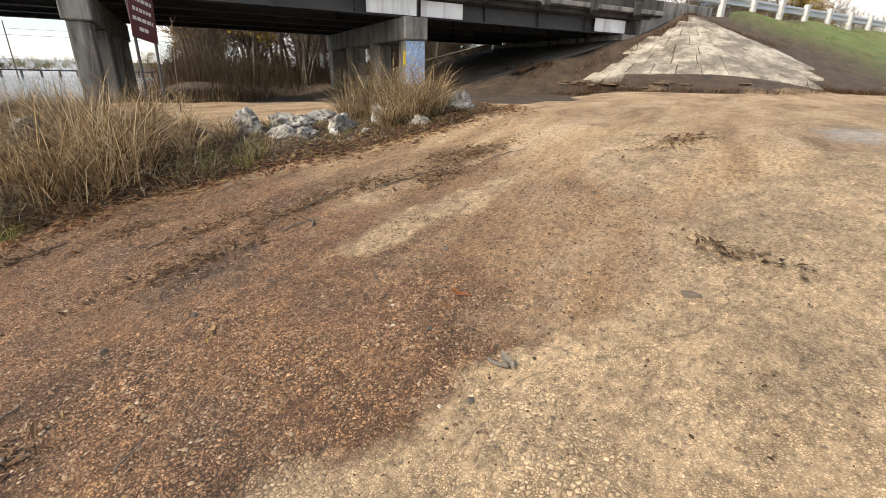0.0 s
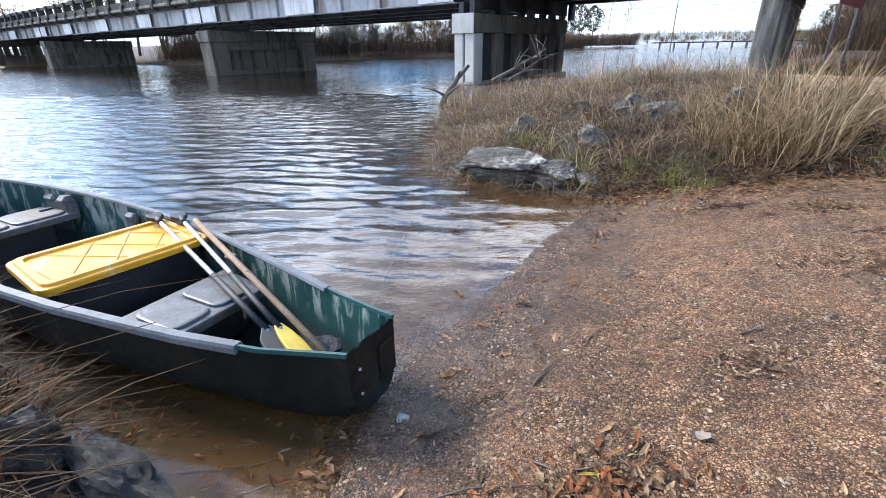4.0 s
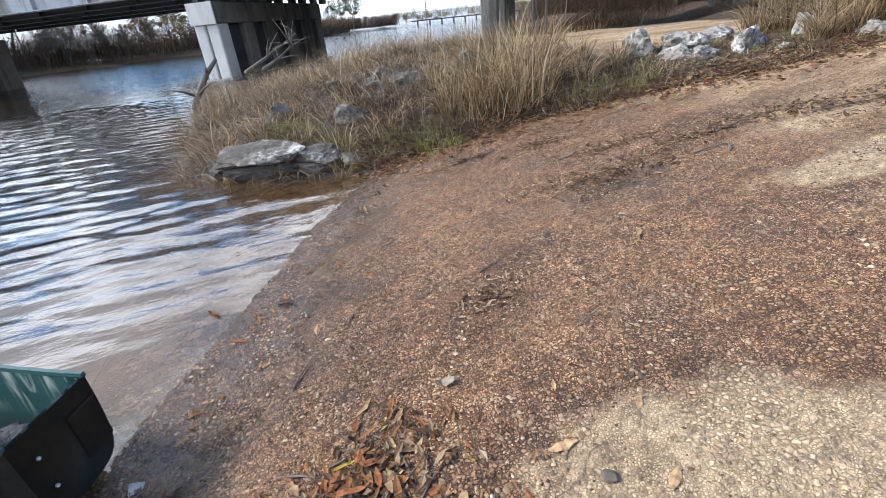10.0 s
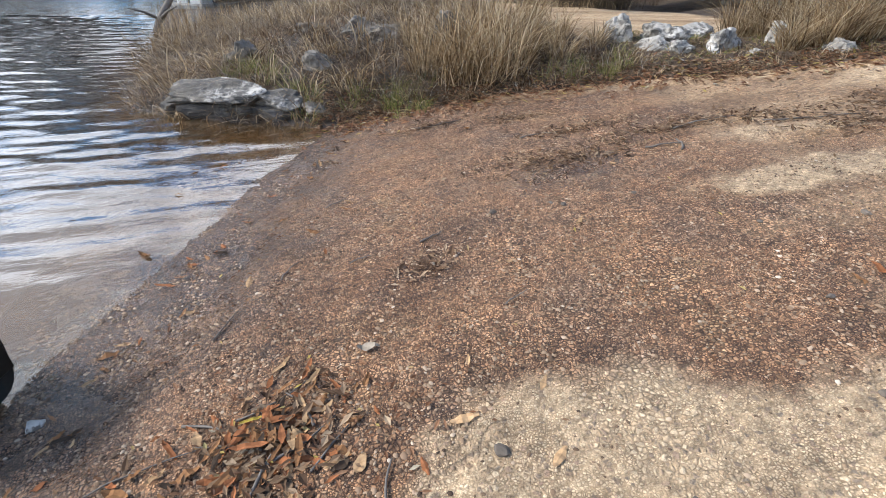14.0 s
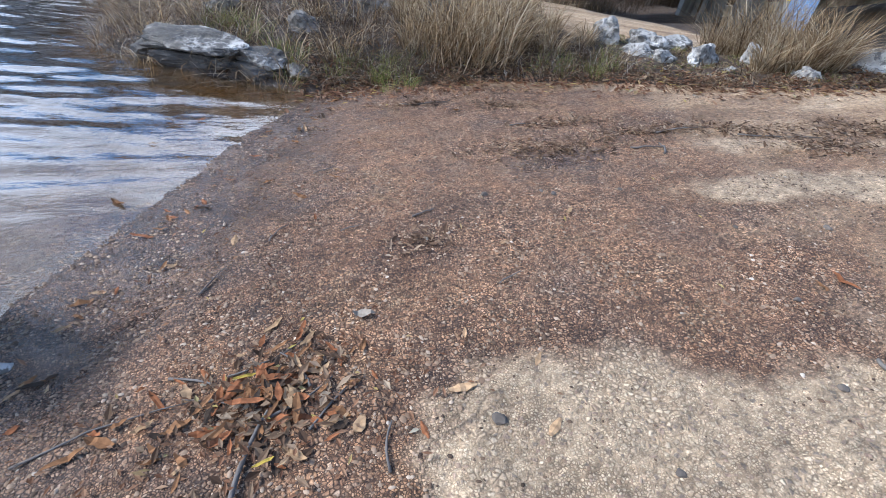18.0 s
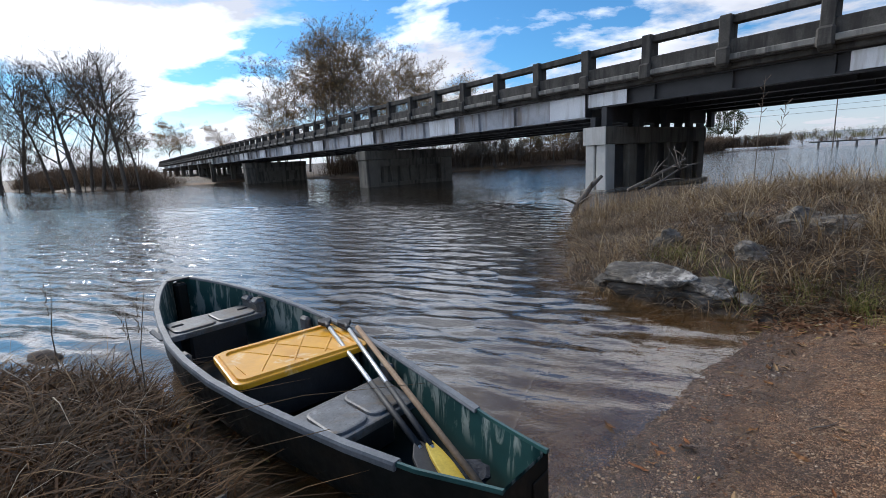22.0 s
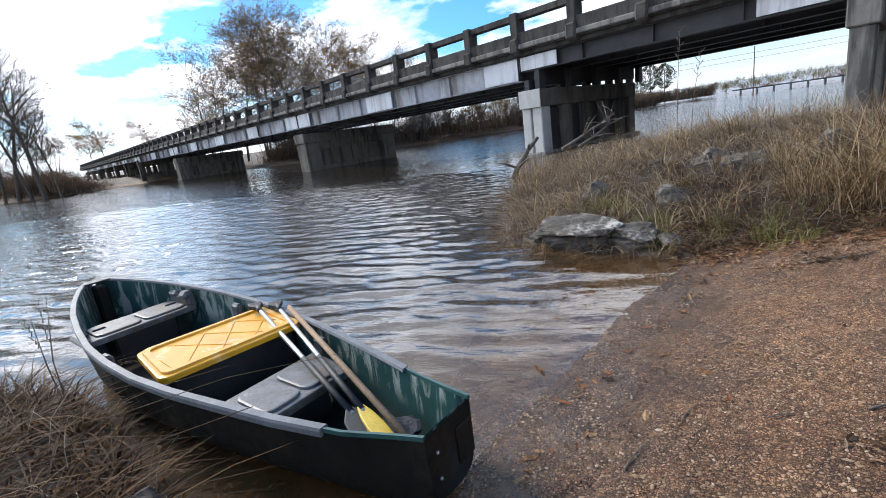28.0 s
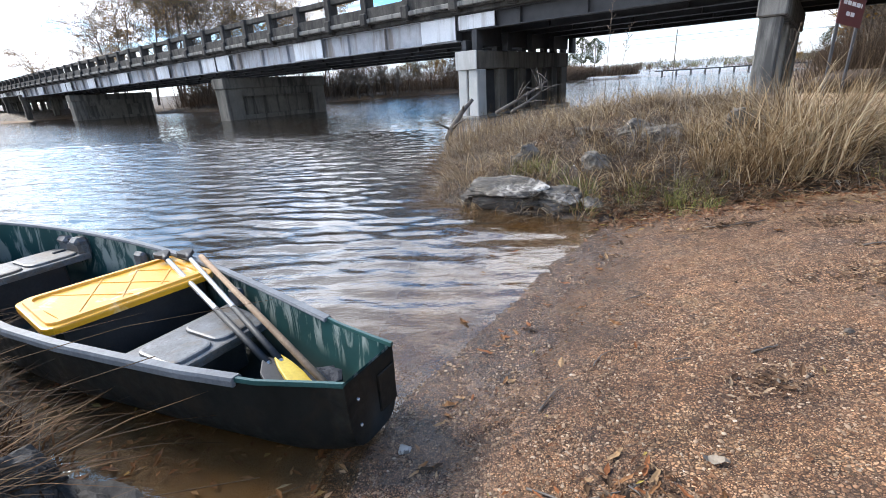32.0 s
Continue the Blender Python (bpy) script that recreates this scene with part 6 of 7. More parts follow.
rs = random.Random(3)
rows_r = [0.93, 1.8, 2.73, 3.72, 4.72, 5.72, 6.72, 7.65, 8.5]
for ri in range(len(rows_r) - 1):
    r0, r1 = rows_r[ri], rows_r[ri + 1]
    a = radians(163)
    n_sl = 3 + ri
    a_lo = radians(float(np.interp(r0, [0, 1.86, 4, 8.6], [196, 172, 162, 158])) + rs.uniform(-3, 3))
    off = rs.uniform(0, 0.4)
    for i in range(n_sl):
        t0, t1 = (i + off * (i > 0)) / n_sl, (i + 1 + off * (i + 1 < n_sl)) / n_sl
        if ri == 7 and rs.random() < 0.1:
            continue
        g0 = 0.016 / (r0 + 0.6)
        a_end = radians(float(np.interp(r0, [0, 2.7, 5.3, 6.7, 8, 8.5], [214, 224, 228, 221, 213, 209])))
        A0, A1 = a_lo + (a_end - a_lo) * t0 + g0, a_lo + (a_end - a_lo) * t1 - g0
        rr1 = r1 - 0.02 + (rs.uniform(-0.3, 0.05) if ri == 7 else 0)
        ps = [(AP.x + r0 * math.cos(A0), AP.y + r0 * math.sin(A0)), (AP.x + rr1 * math.cos(A0), AP.y + rr1 * math.sin(A0)),
              (AP.x + rr1 * math.cos((A0 + A1) / 2), AP.y + rr1 * math.sin((A0 + A1) / 2)),
              (AP.x + rr1 * math.cos(A1), AP.y + rr1 * math.sin(A1)), (AP.x + r0 * math.cos(A1), AP.y + r0 * math.sin(A1))]
        slope_slab(ps)


def bridge_xy(k, o):
    return BRIDGE_O.x + BS * (k * BD.x + o * BV.x), BRIDGE_O.y + BS * (k * BD.y + o * BV.y)


dirtm = simple("loose_brown_dirt", (0.075, 0.048, 0.03), (0.20, 0.14, 0.09), 2.5, 0.95, bump=0.02, fine=14.0)
rd = random.Random(17)
for i in range(14):
    rr, aa = 6.45 + rd.uniform(-0.15, 0.25), 156 + 54 * i / 13
    x, y = AP.x + BS * rr * math.cos(radians(aa)), AP.y + BS * rr * math.sin(radians(aa))
    sz = rd.uniform(0.25, 0.5)
    q = lump("dirt_mound", (sz * 1.1, sz * 0.9, sz * 0.22), 500 + i, dirtm, "low mound of brown dirt and dead weeds along the paved slope", "dirt mound", 0.8, group="dirt along the paved slope", subdiv=3)
    q.matrix_world = pose(x, y, ground_z(x, y) + 0.02, 0, 0, rd.uniform(0, 180))
c_ = np.array([(AP.x + BS * rr * math.cos(radians(aa)), AP.y + BS * rr * math.sin(radians(aa)), 1.2) for rr, aa in [(0.5 + 5.8 * k / 79, float(np.interp(k / 79, [0, 0.3, 1], [192, 166, 154])) + rd.uniform(-5, 5)) for k in range(80)] + [(rd.uniform(6.3, 7.5), rd.uniform(140, 222)) for k in range(520)] + [(0.4 + 3.0 * k / 39, float(np.interp(k / 39, [0, 1], [206, 240])) + rd.uniform(-5, 5)) for k in range(40)]])
tufts(c_, 16, 0.2, 0.07, 0.26, 0.3, 1.5, 0.012, "road_edge_weeds", M["wet_grass"], "dead brown weeds edging the paved slope")
under = empty("abutment_slope", Matrix.Identity(4), label="paved concrete slope under the bridge leading up to the abutment", category="paved slope", kind="structure")
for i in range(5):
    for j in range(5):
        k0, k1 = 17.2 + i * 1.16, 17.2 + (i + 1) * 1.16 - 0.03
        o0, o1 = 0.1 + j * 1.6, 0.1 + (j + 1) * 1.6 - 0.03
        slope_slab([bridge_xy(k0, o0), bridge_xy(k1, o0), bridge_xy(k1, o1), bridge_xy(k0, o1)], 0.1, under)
kerb = []
for k in (16.6, 23.2):
    for o in (8.15, 8.45):
        x_, y_ = bridge_xy(k, o)
        kerb += [(x_, y_, BS * (2.9 - (23.3 - k) * 0.25) - 0.14), (x_, y_, BS * (2.9 - (23.3 - k) * 0.25) - 1.2)]
raw("edge_kerb", kerb, [(0, 2, 6, 4), (0, 4, 5, 1), (2, 3, 7, 6), (0, 1, 3, 2), (4, 6, 7, 5)], slabm.m, under, "pale kerb along the slope")

rail = empty("guard_rail", BRIDGE @ Matrix.Translation((0, 0, 0.06)), label="galvanised W-beam guard rail on pale wooden blocks along the road", category="guard rail")
post_m = simple("pale_guard_post", (0.42, 0.42, 0.42), (0.58, 0.58, 0.57), 6.0, 0.8, bump=0.002)
gp = None
for i in range(20):
    k = 28.0 + 1.95 * i
    pt = part("guard_post", box(-0.10, 0.10, -0.09, 0.09, 2.9, 4.70, 0.01), post_m, rail) if gp is None else new("guard_post", gp)
    gp = pt.data
    pt.parent = rail
    pt.matrix_basis = pose(k, -0.06, 0)
prof = [(0.0, 4.58), (-0.05, 4.54), (-0.05, 4.49), (0.0, 4.44), (0.0, 4.40), (-0.05, 4.35), (-0.05, 4.30), (0.0, 4.26)]
vs, fs = [], []
for k in np.arange(25.0, 68.0, 2.0):
    vs += [(k, 0.02 + a, b) for a, b in prof] + [(k, 0.025 + a, b) for a, b in prof]
for i in range(len(vs) // 16 - 1):
    for j in range(7):
        fs.append((i * 16 + j, i * 16 + j + 1, (i + 1) * 16 + j + 1, (i + 1) * 16 + j))
        fs.append((i * 16 + 8 + j, (i + 1) * 16 + 8 + j, (i + 1) * 16 + 9 + j, i * 16 + 9 + j))
raw("beam", vs, fs, M["galv"], rail, "ribbed steel beam")

# ---- driftwood by the pier ----


def branchy(name, pts, r, label, forks, seed):
    rnd = random.Random(seed)
    th = empty(name, Matrix.Translation(pts[0]), label=label, category="driftwood")
    o = Vector(pts[0])
    ps = [Vector(q) - o for q in pts]
    v, f = tube(ps, [r * (1 - 0.55 * i / (len(ps) - 1)) for i in range(len(ps))], 7)
    raw("stem", v, f, M["drift"], th, "", True)
    for _ in range(forks):
        i = rnd.randrange(1, len(ps))
        s = ps[i]
        d = Vector((rnd.gauss(0, 1), rnd.gauss(0, 1), abs(rnd.gauss(0.4, 0.7)))).normalized() * rnd.uniform(0.3, 0.8)
        v, f = tube([s, s + d * 0.5 + Vector((0, 0, 0.04)), s + d], [r * 0.4, r * 0.25, r * 0.1], 5)
        raw("branch", v, f, M["drift"], th, "", True)
    return th


branchy("driftwood_log", [(-1.25, 13.9, -0.1), (-1.1, 14.0, 0.25), (-0.75, 14.2, 0.75), (-0.45, 14.35, 1.05)], 0.11, "dark driftwood log leaning against the pier", 3, 1)
branchy("driftwood_log", [(0.2, 12.6, 0.75), (0.75, 13.0, 1.0), (1.25, 13.3, 1.25), (1.6, 13.5, 1.45)], 0.05, "bare fallen branch propped beside the pier", 6, 2)
branchy("driftwood_log", [(0.6, 12.2, 0.8), (1.0, 12.8, 0.95), (1.4, 13.1, 1.2)], 0.045, "tangle of dead branches on the bank", 12, 4)
branchy("floating_log", [(-5.68, 2.74, -0.02), (-5.52, 2.78, 0.03), (-5.36, 2.8, 0.0)], 0.07, "dark waterlogged stump at the river's edge", 0, 6)
for i, (x, y, h, dx) in enumerate(((2.9, 12.6, 2.6, 0.1), (3.15, 12.4, 2.0, 0.25), (-3.3, 2.15, 0.85, 0.1), (-3.55, 2.3, 0.7, -0.1), (-4.1, 2.1, 0.8, 0.05), (6.2, 8.6, 1.6, 0.15), (5.2, 9.4, 1.3, 0.2))):
    z = ground_z(x, y)
    v, f = join([tube([(x, y, z - 0.1), (x + dx * 0.3, y, z + h * 0.5), (x + dx, y + 0.05, z + h)], [0.010, 0.007, 0.003] if h > 1 else [0.005, 0.004, 0.002], 5)] +
                [tube([(x + dx * (0.5 + 0.06 * q), y, z + h * (0.68 + 0.045 * q)), (x + dx * (0.5 + 0.06 * q) + (0.1 if h > 1 else 0.02) * math.cos(q * 2.1), y + (0.1 if h > 1 else 0.02) * math.sin(q * 2.1), z + h * (0.68 + 0.045 * q) + (0.12 if h > 1 else 0.04))], [0.004, 0.009 if h > 1.9 else 0.002], 4) for q in range(7)])
    tagged(raw("weed_stalk", v, f, M["twig"], None, "", True), "tall dead weed stalk standing on the bank", "weed", "weed stalks")
# long bent stems reaching over the canoe
for i, pts in enumerate(([(-2.6, 1.35, 0.3), (-2.2, 1.6, 0.52), (-1.75, 1.9, 0.56), (-1.2, 2.3, 0.50)], [(-2.3, 1.2, 0.3), (-1.9, 1.45, 0.48), (-1.5, 1.75, 0.5)], [(-2.0, 1.05, 0.25), (-1.5, 1.15, 0.3), (-0.95, 1.45, 0.16)], [(-1.75, 0.8, 0.2), (-1.2, 1.0, 0.22), (-0.9, 1.35, 0.05)])):
    v, f = tube(pts, [0.003, 0.0025, 0.002, 0.001][:len(pts)], 5)
    tagged(raw("grass_stem", v, f, M["brown_grass"], None, "", True), "long dry grass stem arching over the water", "grass stem", "grass stems")

# ---- trees ----


def tree(seed, H, r0, spread_, leaf_n, leaf_s, lean=0.0, kind="bare"):
    """Trunk and limbs, twigs and leaves as three lists of vertices and faces."""
    rnd = random.Random(seed)
    wood, twigs, tips = [], [], []

    def grow(p, d, L, r, lev):
        n = (6, 4, 3, 2)[lev]
        pts, q, dd = [p.copy()], p.copy(), d.copy()
        for i in range(n):
            dd = (dd + Vector((rnd.gauss(0, 0.07 if lev == 0 else 0.13), rnd.gauss(0, 0.07 if lev == 0 else 0.13), rnd.gauss(0.03 if lev else 0.0, 0.07)))).normalized()
            q = q + dd * (L / n)
            pts.append(q.copy())
        end = r * (0.16 if lev == 0 else 0.3)
        rad = [r + (end - r) * i / n for i in range(n + 1)]
        (wood if lev < 2 else twigs).append(tube(pts, rad, 7 if lev == 0 else (5 if lev == 1 else 3), False))
        if lev >= 3:
            tips.extend(pts[1:])
            return
        kids = {0: 17, 1: 8, 2: 8}[lev]
        for i in range(kids):
            t = rnd.uniform(0.30 if lev == 0 else 0.2, 1.0)
            j = min(int(t * n), n - 1)
            s = pts[j].lerp(pts[j + 1], t * n - j)
            a = rnd.uniform(0, 2 * math.pi)
            side = Vector((math.cos(a), math.sin(a), 0))
            ax = (pts[j + 1] - pts[j]).normalized()
            side = (side - ax * side.dot(ax)).normalized()
            ang = rnd.uniform(0.55, 1.05) * spread_
            nd = (ax * math.cos(ang) + side * math.sin(ang) + Vector((0, 0, 0.10))).normalized()
            frac = (0.44, 0.56, 0.62)[lev] * (1.15 - 0.55 * t) * rnd.uniform(0.75, 1.2)
            grow(s, nd, max(L * frac, 0.3), max(rad[j] * rnd.uniform(0.28, 0.46), (0.036, 0.019, 0.0125)[lev]), lev + 1)

    stems = 1 if kind != "multi" else 3
    for s in range(stems):
        d0 = Vector((lean + (0.0 if stems == 1 else rnd.uniform(-0.3, 0.3)), 0.0 if stems == 1 else rnd.uniform(-0.3, 0.3), 1)).normalized()
        grow(Vector((0.25 * s, 0.2 * (s % 2), -0.4)), d0, H * rnd.uniform(0.78, 0.92), r0 * (1 if stems == 1 else 0.7), 0)
    leaves = []
    if leaf_n:
        for _ in range(leaf_n):
            c = rnd.choice(tips) + Vector((rnd.gauss(0, 0.12), rnd.gauss(0, 0.12), rnd.gauss(0, 0.12)))
            a = Vector((rnd.gauss(0, 1), rnd.gauss(0, 1), rnd.gauss(0, 1))).normalized()
            b = a.cross(Vector((rnd.gauss(0, 1), rnd.gauss(0, 1), rnd.gauss(0, 1)))).normalized()
            s = leaf_s * rnd.uniform(0.6, 1.5)
            leaves.append(([c - a * s, c + b * s * 0.6, c + a * s, c - b * s * 0.6], [(0, 1, 2, 3)]))
    return join(wood), join(twigs), join(leaves) if leaves else None


def tree_thing(name, seed, H, r0, spread_, leaf_n, leaf_s, leafmat, label, kind="bare"):
    w_, t_, l_ = tree(seed, H, r0, spread_, leaf_n, leaf_s, 0.0, kind)
    th = empty(name, Matrix.Identity(4), label=label, category="tree")
    raw("trunk", w_[0], w_[1], M["bark"], th, "", True)
    raw("crown", t_[0], t_[1], M["twig"], th)
    if l_:
        raw("foliage", l_[0], l_[1], M[leafmat], th)
    return th


def pine(seed, H):
    rnd = random.Random(seed)
    th = empty("pine_tree", Matrix.Identity(4), label="dark green pine with a tuft of needles on a bare trunk", category="tree")
    v, f = tube([(0, 0, -0.5), (0.1, 0, H * 0.5), (0.0, 0.1, H)], [0.22, 0.15, 0.03], 6)
    raw("trunk", v, f, M["bark"], th, "", True)
    lv = []
    for _ in range(2600):
        z = rnd.uniform(0.36, 1.0)
        rr = H * 0.30 * (math.sin(math.pi * (z - 0.30) / 0.74)) * rnd.uniform(0.2, 1) ** 0.6
        a = rnd.choice([k * 1.05 + int(z * 14) for k in range(5)]) + rnd.gauss(0, 0.2)
        c = Vector((rr * math.cos(a), rr * math.sin(a), z * H + rnd.gauss(0, 0.1)))
        s = rnd.uniform(0.12, 0.3)
        d = Vector((rnd.gauss(0, 1), rnd.gauss(0, 1), rnd.gauss(0, 1))).normalized()
        e = d.cross(Vector((rnd.gauss(0, 1), rnd.gauss(0, 1), rnd.gauss(0, 1)))).normalized()
        lv.append(([c - d * s, c + e * s * 0.5, c + d * s, c - e * s * 0.5], [(0, 1, 2, 3)]))
    v, f = join(lv)
    raw("crown_needles", v, f, M["pine_leaf"], th)
    return th


T = [tree_thing("bare_tree", 11, 15, 0.24, 1.05, 0, 0.10, "tree_leaf", "tall bare grey-brown tree on the far river bank"),
     tree_thing("bare_tree", 12, 14, 0.15, 0.85, 0, 0.1, "tree_leaf", "slender bare tree on the far river bank"),
     tree_thing("bare_tree", 13, 16, 0.20, 0.9, 0, 0.10, "tree_leaf", "spreading bare tree on the river bank"),
     tree_thing("leafy_tree", 14, 17, 0.18, 1.2, 7000, 0.066, "tree_leaf", "tall tree with thin olive-brown autumn leaves", "multi"),
     tree_thing("leafy_tree", 15, 14, 0.17, 1.3, 7000, 0.066, "tree_leaf", "round-headed tree with thin olive-brown autumn leaves"),
     tree_thing("rust_tree", 16, 9, 0.16, 1.0, 2600, 0.10, "rust_leaf", "small tree with rust-orange autumn leaves"),
     tree_thing("bare_tree", 17, 8, 0.12, 0.8, 0, 0.08, "tree_leaf", "thin bare sapling in the bank woods", "multi"),
     tree_thing("yellow_tree", 18, 7, 0.14, 1.0, 2200, 0.11, "yellow_leaf", "small crooked tree with yellow autumn leaves")]
PINE = pine(5, 13.5)
used = set()
rt = random.Random(5)


def plant(i, x, y, s, grp):
    """Sets a tree of kind i down at x, y, first the original and then copies."""
    src = T[i] if i >= 0 else PINE
    m = Matrix.Translation((x, y, ground_z(x, y) - 0.1)) @ Matrix.Rotation(rt.uniform(0, 6.28), 4, "Z")
    if i in used:
        o = copy_thing(src, m)
    else:
        used.add(i)
        src.matrix_basis = m
        o = src
    o.scale = (s, s, s * rt.uniform(0.92, 1.08))
    tagged(o, group=grp)


# bearing, distance, height and kind along the far bank, taller and farther to the west
LEFT = [(-62.5, 106, 25, 2), (-65, 110, 24, 0), (-60.8, 103, 21, 0), (-58.6, 98, 21, 1), (-57.4, 93, 19, 2), (-56.6, 91, 23, 0), (-55.6, 89, 21, 1), (-54.6, 87, 18, 0), (-53.6, 84, 20, 1), (-52.6, 81, 18, 0),
        (-51.4, 79, 13, 1), (-68, 112, 25, 1), (-72, 118, 26, 2), (-76, 120, 24, 0)]
for az_, dd_, h_, i in LEFT:
    az_ = -53.1 + 0.95 * (az_ + 51.4)
    plant(i, dd_ * math.sin(radians(az_)), dd_ * math.cos(radians(az_)), h_ / (15, 14, 16)[i] * 1.06, "trees on the far bank")
for j in range(20):
    az_ = -53.6 - j * 0.8
    dd_ = float(np.interp(az_, [-70, -60, -55, -50], [108, 95, 83, 74])) + rt.uniform(0, 5)
    plant(1, dd_ * math.sin(radians(az_)), dd_ * math.cos(radians(az_)), rt.uniform(0.4, 0.75), "saplings on the far bank")
MID = [(3, -43.5, 54, 0.85), (4, -41, 57, 1.05), (3, -38.5, 58, 1.16), (3, -36, 60, 1.12), (4, -33.5, 60, 1.15), (3, -31, 62, 1.05), (4, -28, 63, 1.08), (4, -25, 66, 1.0), (4, -22.5, 66, 0.92), (4, -46, 56, 0.7),
       (4, -95, 84, 0.95), (4, -86, 88, 0.9), (4, -104, 88, 0.9), (1, -80, 90, 0.9), (1, -74, 92, 0.95), (4, -68, 92, 0.7), (3, -112, 84, 0.7)]
for i, x, y, s in MID:
    far_by = 1.25 if x > -60 else 1.5
    plant(i, x * far_by, y * far_by, s * far_by, "trees behind the bridge")
for j in range(26):
    x = -41 + j * 1.75
    y = float(np.interp(x, [-42, -36, -29, -23, -14, -6, 4], [61, 58, 57, 69, 79, 84, 96])) + rt.uniform(1.0, 5.0)
    plant(rt.choice([6, 6, 5, 1]), x, y, rt.uniform(0.6, 0.95) * (0.85 if x > -22 else 1.0), "low woods on the far bank")
for j in range(95):
    az, dist = radians(rt.uniform(33, 72)), rt.uniform(31, 70)
    x, y = 0.8 + dist * math.sin(az), dist * math.cos(az)
    k = (x - BRIDGE_O.x) * BD.x + (y - BRIDGE_O.y) * BD.y
    o = (x - BRIDGE_O.x) * BV.x + (y - BRIDGE_O.y) * BV.y
    if (o < 14 and k > -3) or not inside(np.array([x]), np.array([y]), NEAR_LAND)[0]:
        continue
    plant(rt.choice([0, 1, 6, 5, 2, 1, 6]), x, y, rt.uniform(0.6, 0.95), "woods behind the bridge")
for j in range(16):
    k, o = 34 + j * 3.2, rt.uniform(11, 22)
    x, y = bridge_xy(k, o)
    plant(rt.choice([0, 0, 1, 6, 5]), x, y, rt.uniform(0.55, 0.85), "trees beyond the road")
for x, y, s in ((27.5, 25.5, 1.15), (22.5, 26.0, 1.0), (30.0, 23.5, 0.95), (34.0, 31.0, 0.85), (58, -6, 0.8)):
    plant(7, x, y, s, "yellow trees in the woods")
for j in range(14):
    plant(rt.choice([5, 6, 6, 0, 1]), *bridge_xy(30 + j * 2.4, rt.uniform(9.5, 14)), rt.uniform(0.5, 0.8), "trees beyond the road")
for x, y, s in ((33.5, 176, 1.0), (38.2, 177, 0.98), (30, 176, 0.6), (118, 182, 0.9), (126, 184, 0.8)):
    plant(-1, x, y, s, "pines on the far shore")
for j in range(22):
    plant(rt.choice([6, 1, 6]), rt.uniform(24, 62), rt.uniform(171, 186), rt.uniform(0.3, 0.5), "brush on the far shore")
for j in range(18):
    plant(rt.choice([0, 1, 4, 5]), rt.uniform(100, 170), rt.uniform(150, 190), rt.uniform(0.5, 0.9), "trees on the far shore")


# brush and far woods that cannot be counted
def brush(name, pts, h0, h1, per, mat, label):
    c = np.repeat(pts, per, 0)
    n = len(c)
    a = rng.uniform(0, 2 * np.pi, n)
    px, py = c[:, 0] + rng.normal(0, 0.7, n), c[:, 1] + rng.normal(0, 0.7, n)
    far_w = np.clip(np.hypot(px, py) * 0.0005, 0.010, 0.15)
    blades(name, px, py, height(px, py) - 0.1, rng.uniform(h0, h1, n), far_w, rng.uniform(0.1, 1.2, n), a, mat, label, "brush")


def along(poly, n, off0, off1):
    t = np.sort(rng.uniform(0, 1, n))
    s = np.r_[0, np.cumsum(np.hypot(*np.diff(poly, axis=0).T))]
    x, y = np.interp(t * s[-1], s, poly[:, 0]), np.interp(t * s[-1], s, poly[:, 1])
    return np.c_[x, y + rng.uniform(off0, off1, n)]


brushm = leafy("brown_brush", [(0.0, (0.07, 0.05, 0.038)), (0.5, (0.15, 0.105, 0.078)), (0.85, (0.24, 0.17, 0.12)), (1.0, (0.32, 0.25, 0.17))], 0.95)
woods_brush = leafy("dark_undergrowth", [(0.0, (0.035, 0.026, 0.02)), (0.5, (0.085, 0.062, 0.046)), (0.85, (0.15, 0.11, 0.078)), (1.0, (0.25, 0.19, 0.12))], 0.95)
brush("bank_brush", along(np.array([(-118, 61), (-84, 52), (-67, 48.5), (-63.5, 48.5)]), 620, 0.0, 7.0), 0.6, 4.4, 36, brushm, "reddish brown leafless brush along the far bank")
brush("bank_brush", along(np.array([(-42, 62), (-36, 58), (-29, 56), (-23, 71), (-14, 81), (-6, 86), (4, 98), (10, 121), (34, 168)]), 900, 0.3, 8.0), 1.0, 5.6, 40, brushm, "dark leafless brush on the bank beyond the bridge")
brush("bank_brush", along(np.array([(20, 168), (34, 168), (52, 170)]), 220, 1.0, 10.0), 1.0, 4.5, 16, brushm, "dark leafless brush on the far shore")
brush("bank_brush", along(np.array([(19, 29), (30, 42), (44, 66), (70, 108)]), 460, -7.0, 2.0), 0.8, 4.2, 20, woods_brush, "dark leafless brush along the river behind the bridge")
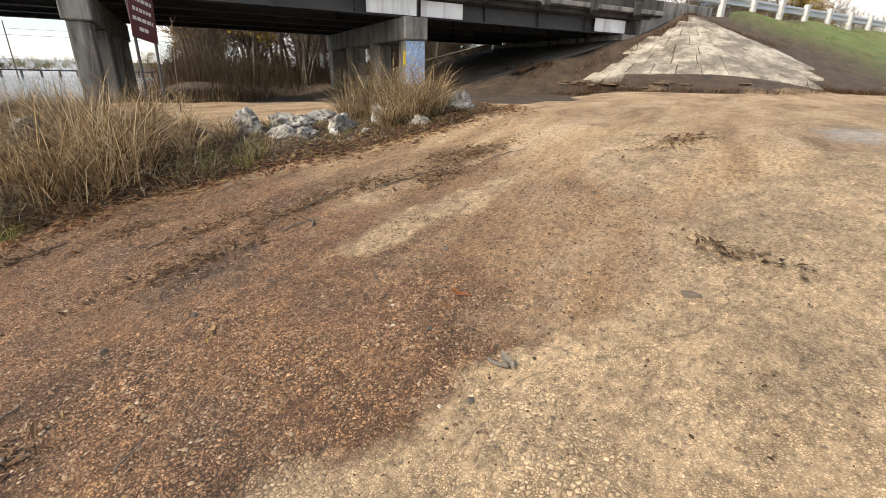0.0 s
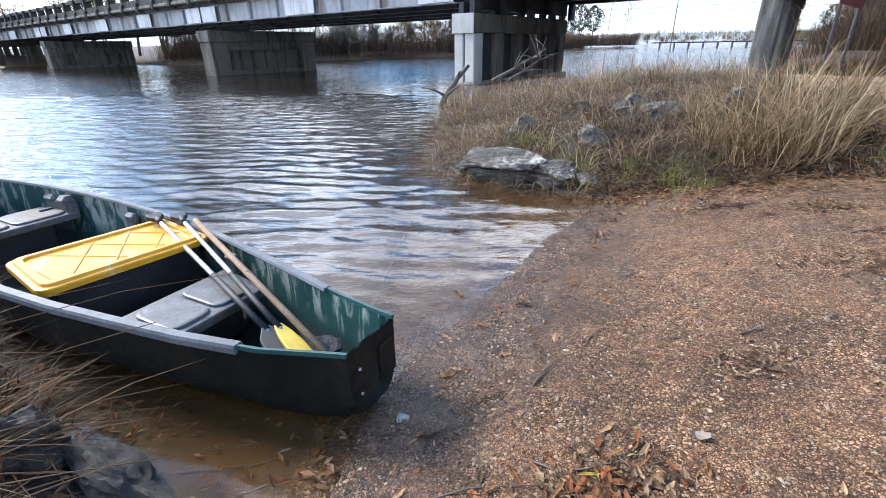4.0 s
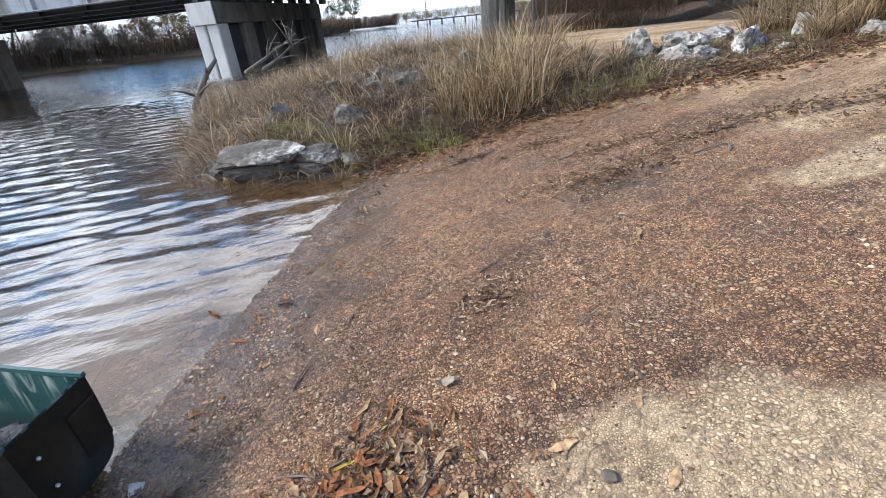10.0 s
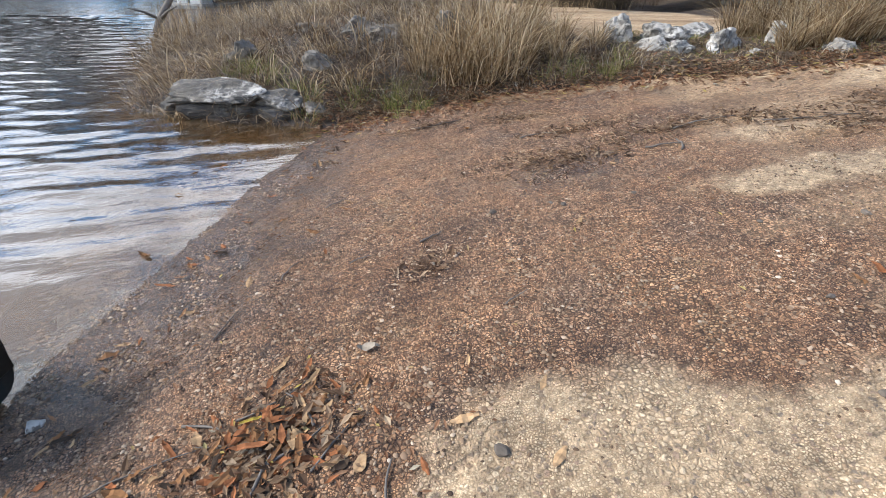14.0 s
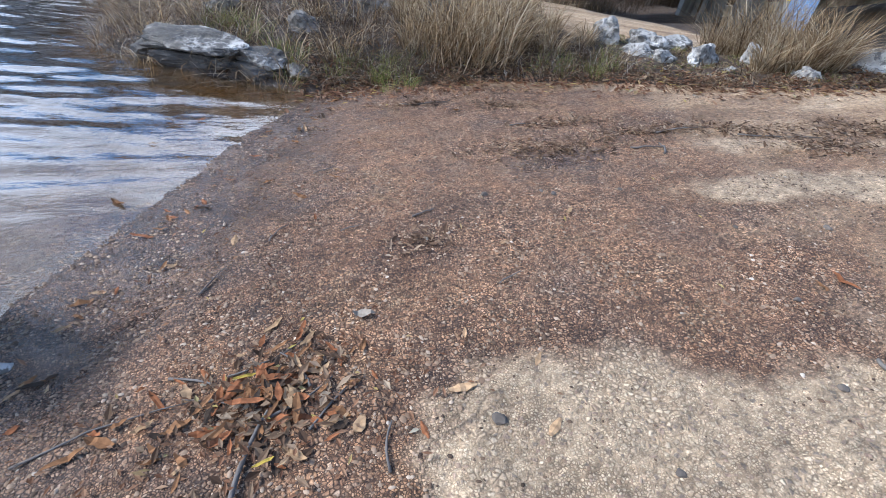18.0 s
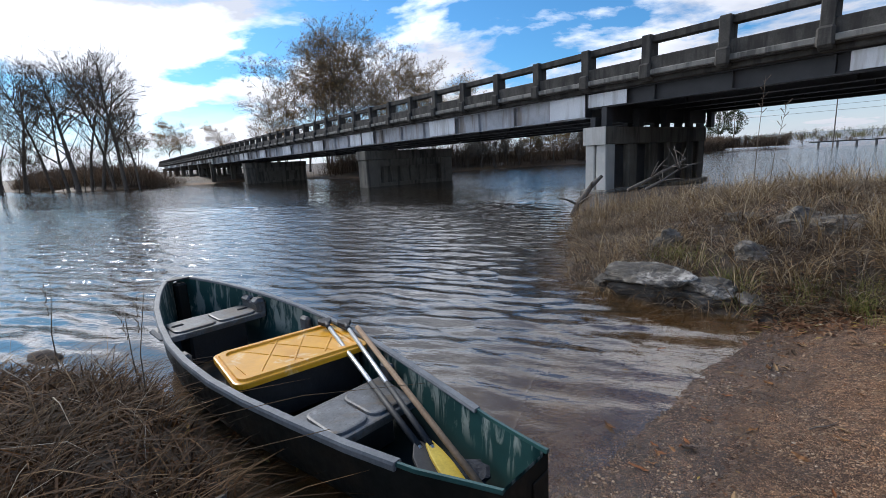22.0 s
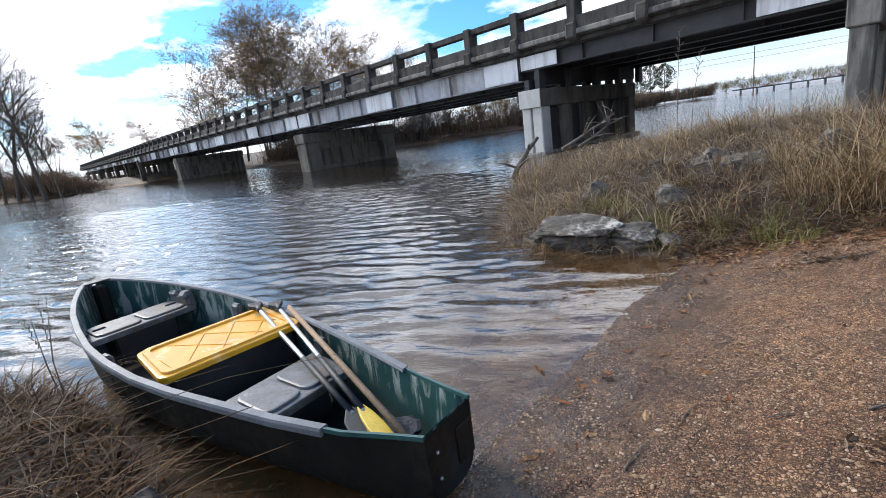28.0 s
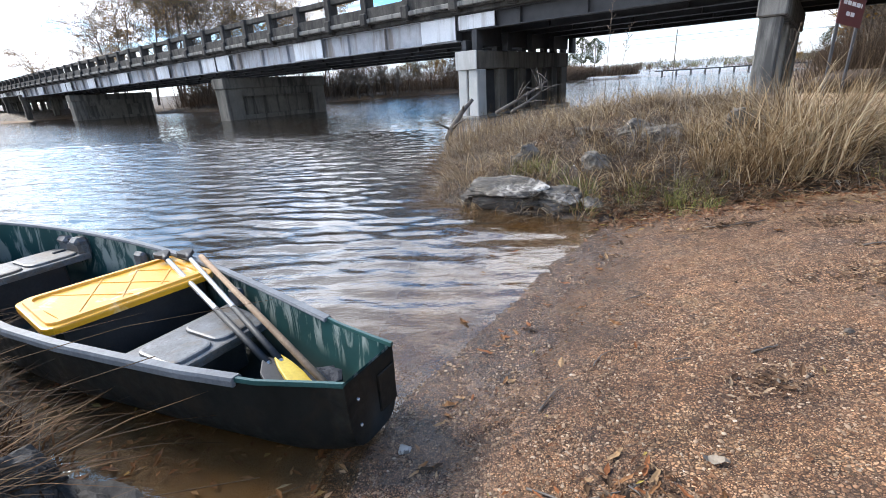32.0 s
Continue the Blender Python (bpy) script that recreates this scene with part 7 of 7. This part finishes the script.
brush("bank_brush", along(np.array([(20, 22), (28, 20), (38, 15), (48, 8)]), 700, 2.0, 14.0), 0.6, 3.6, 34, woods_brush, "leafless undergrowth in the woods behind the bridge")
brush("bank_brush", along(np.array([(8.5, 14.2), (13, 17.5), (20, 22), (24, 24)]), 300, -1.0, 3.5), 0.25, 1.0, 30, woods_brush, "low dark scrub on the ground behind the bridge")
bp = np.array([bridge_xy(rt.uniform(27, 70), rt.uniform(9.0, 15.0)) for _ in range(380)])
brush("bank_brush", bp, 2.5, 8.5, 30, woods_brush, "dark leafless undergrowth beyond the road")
woodm2 = leafy("far_hill_woods", [(0.0, (0.11, 0.125, 0.065)), (0.6, (0.19, 0.185, 0.10)), (0.9, (0.30, 0.23, 0.13)), (1.0, (0.42, 0.32, 0.20))], 0.95)
p = np.c_[rng.uniform(60, 900, 2600), rng.uniform(330, 640, 2600)]
brush("far_woods", p, 3, 6.5, 8, woodm2, "hazy green and brown woods on a distant low hill")
p = np.c_[rng.uniform(55, 420, 500), rng.uniform(196, 230, 500)]
brush("far_woods", p, 1.0, 3.0, 8, brushm, "pale scrub behind the far trestle")

# low trestle far across the water
trest = empty("trestle", pose(50, 150, 0, 0, 0, 4), label="long low dark trestle far across the river", category="trestle")
part("deck", box(0, 260, -0.6, 0.6, 1.35, 1.65), M["dark_steel"], trest)
tp = None
for i in range(62):
    q = part("pile", box(-0.09, 0.09, -0.4, 0.4, -1.5, 1.36), M["dark_steel"], trest) if tp is None else new("pile", tp)
    tp = q.data
    q.parent = trest
    q.matrix_basis = pose(2 + i * 4.2, 0, 0)
# power line beyond
lines = empty("power_line", Matrix.Identity(4), label="thin power lines strung above the far shore", category="power line")
for zz in (17.5, 19.0):
    pts = [(10 + 12 * i, 172 - 0.28 * 12 * i, zz - 10 + 8.5 * (i / 24) + 2.0 * ((i - 12) / 12) ** 2) for i in range(25)]
    v, f = tube(pts, [0.035] * 25, 4)
    raw("cable", v, f, M["dark_steel"], lines)
v, f = tube([(58, 158, -1), (58, 158, 13)], [0.18, 0.12], 6)
raw("pole", v, f, M["drift"], lines)
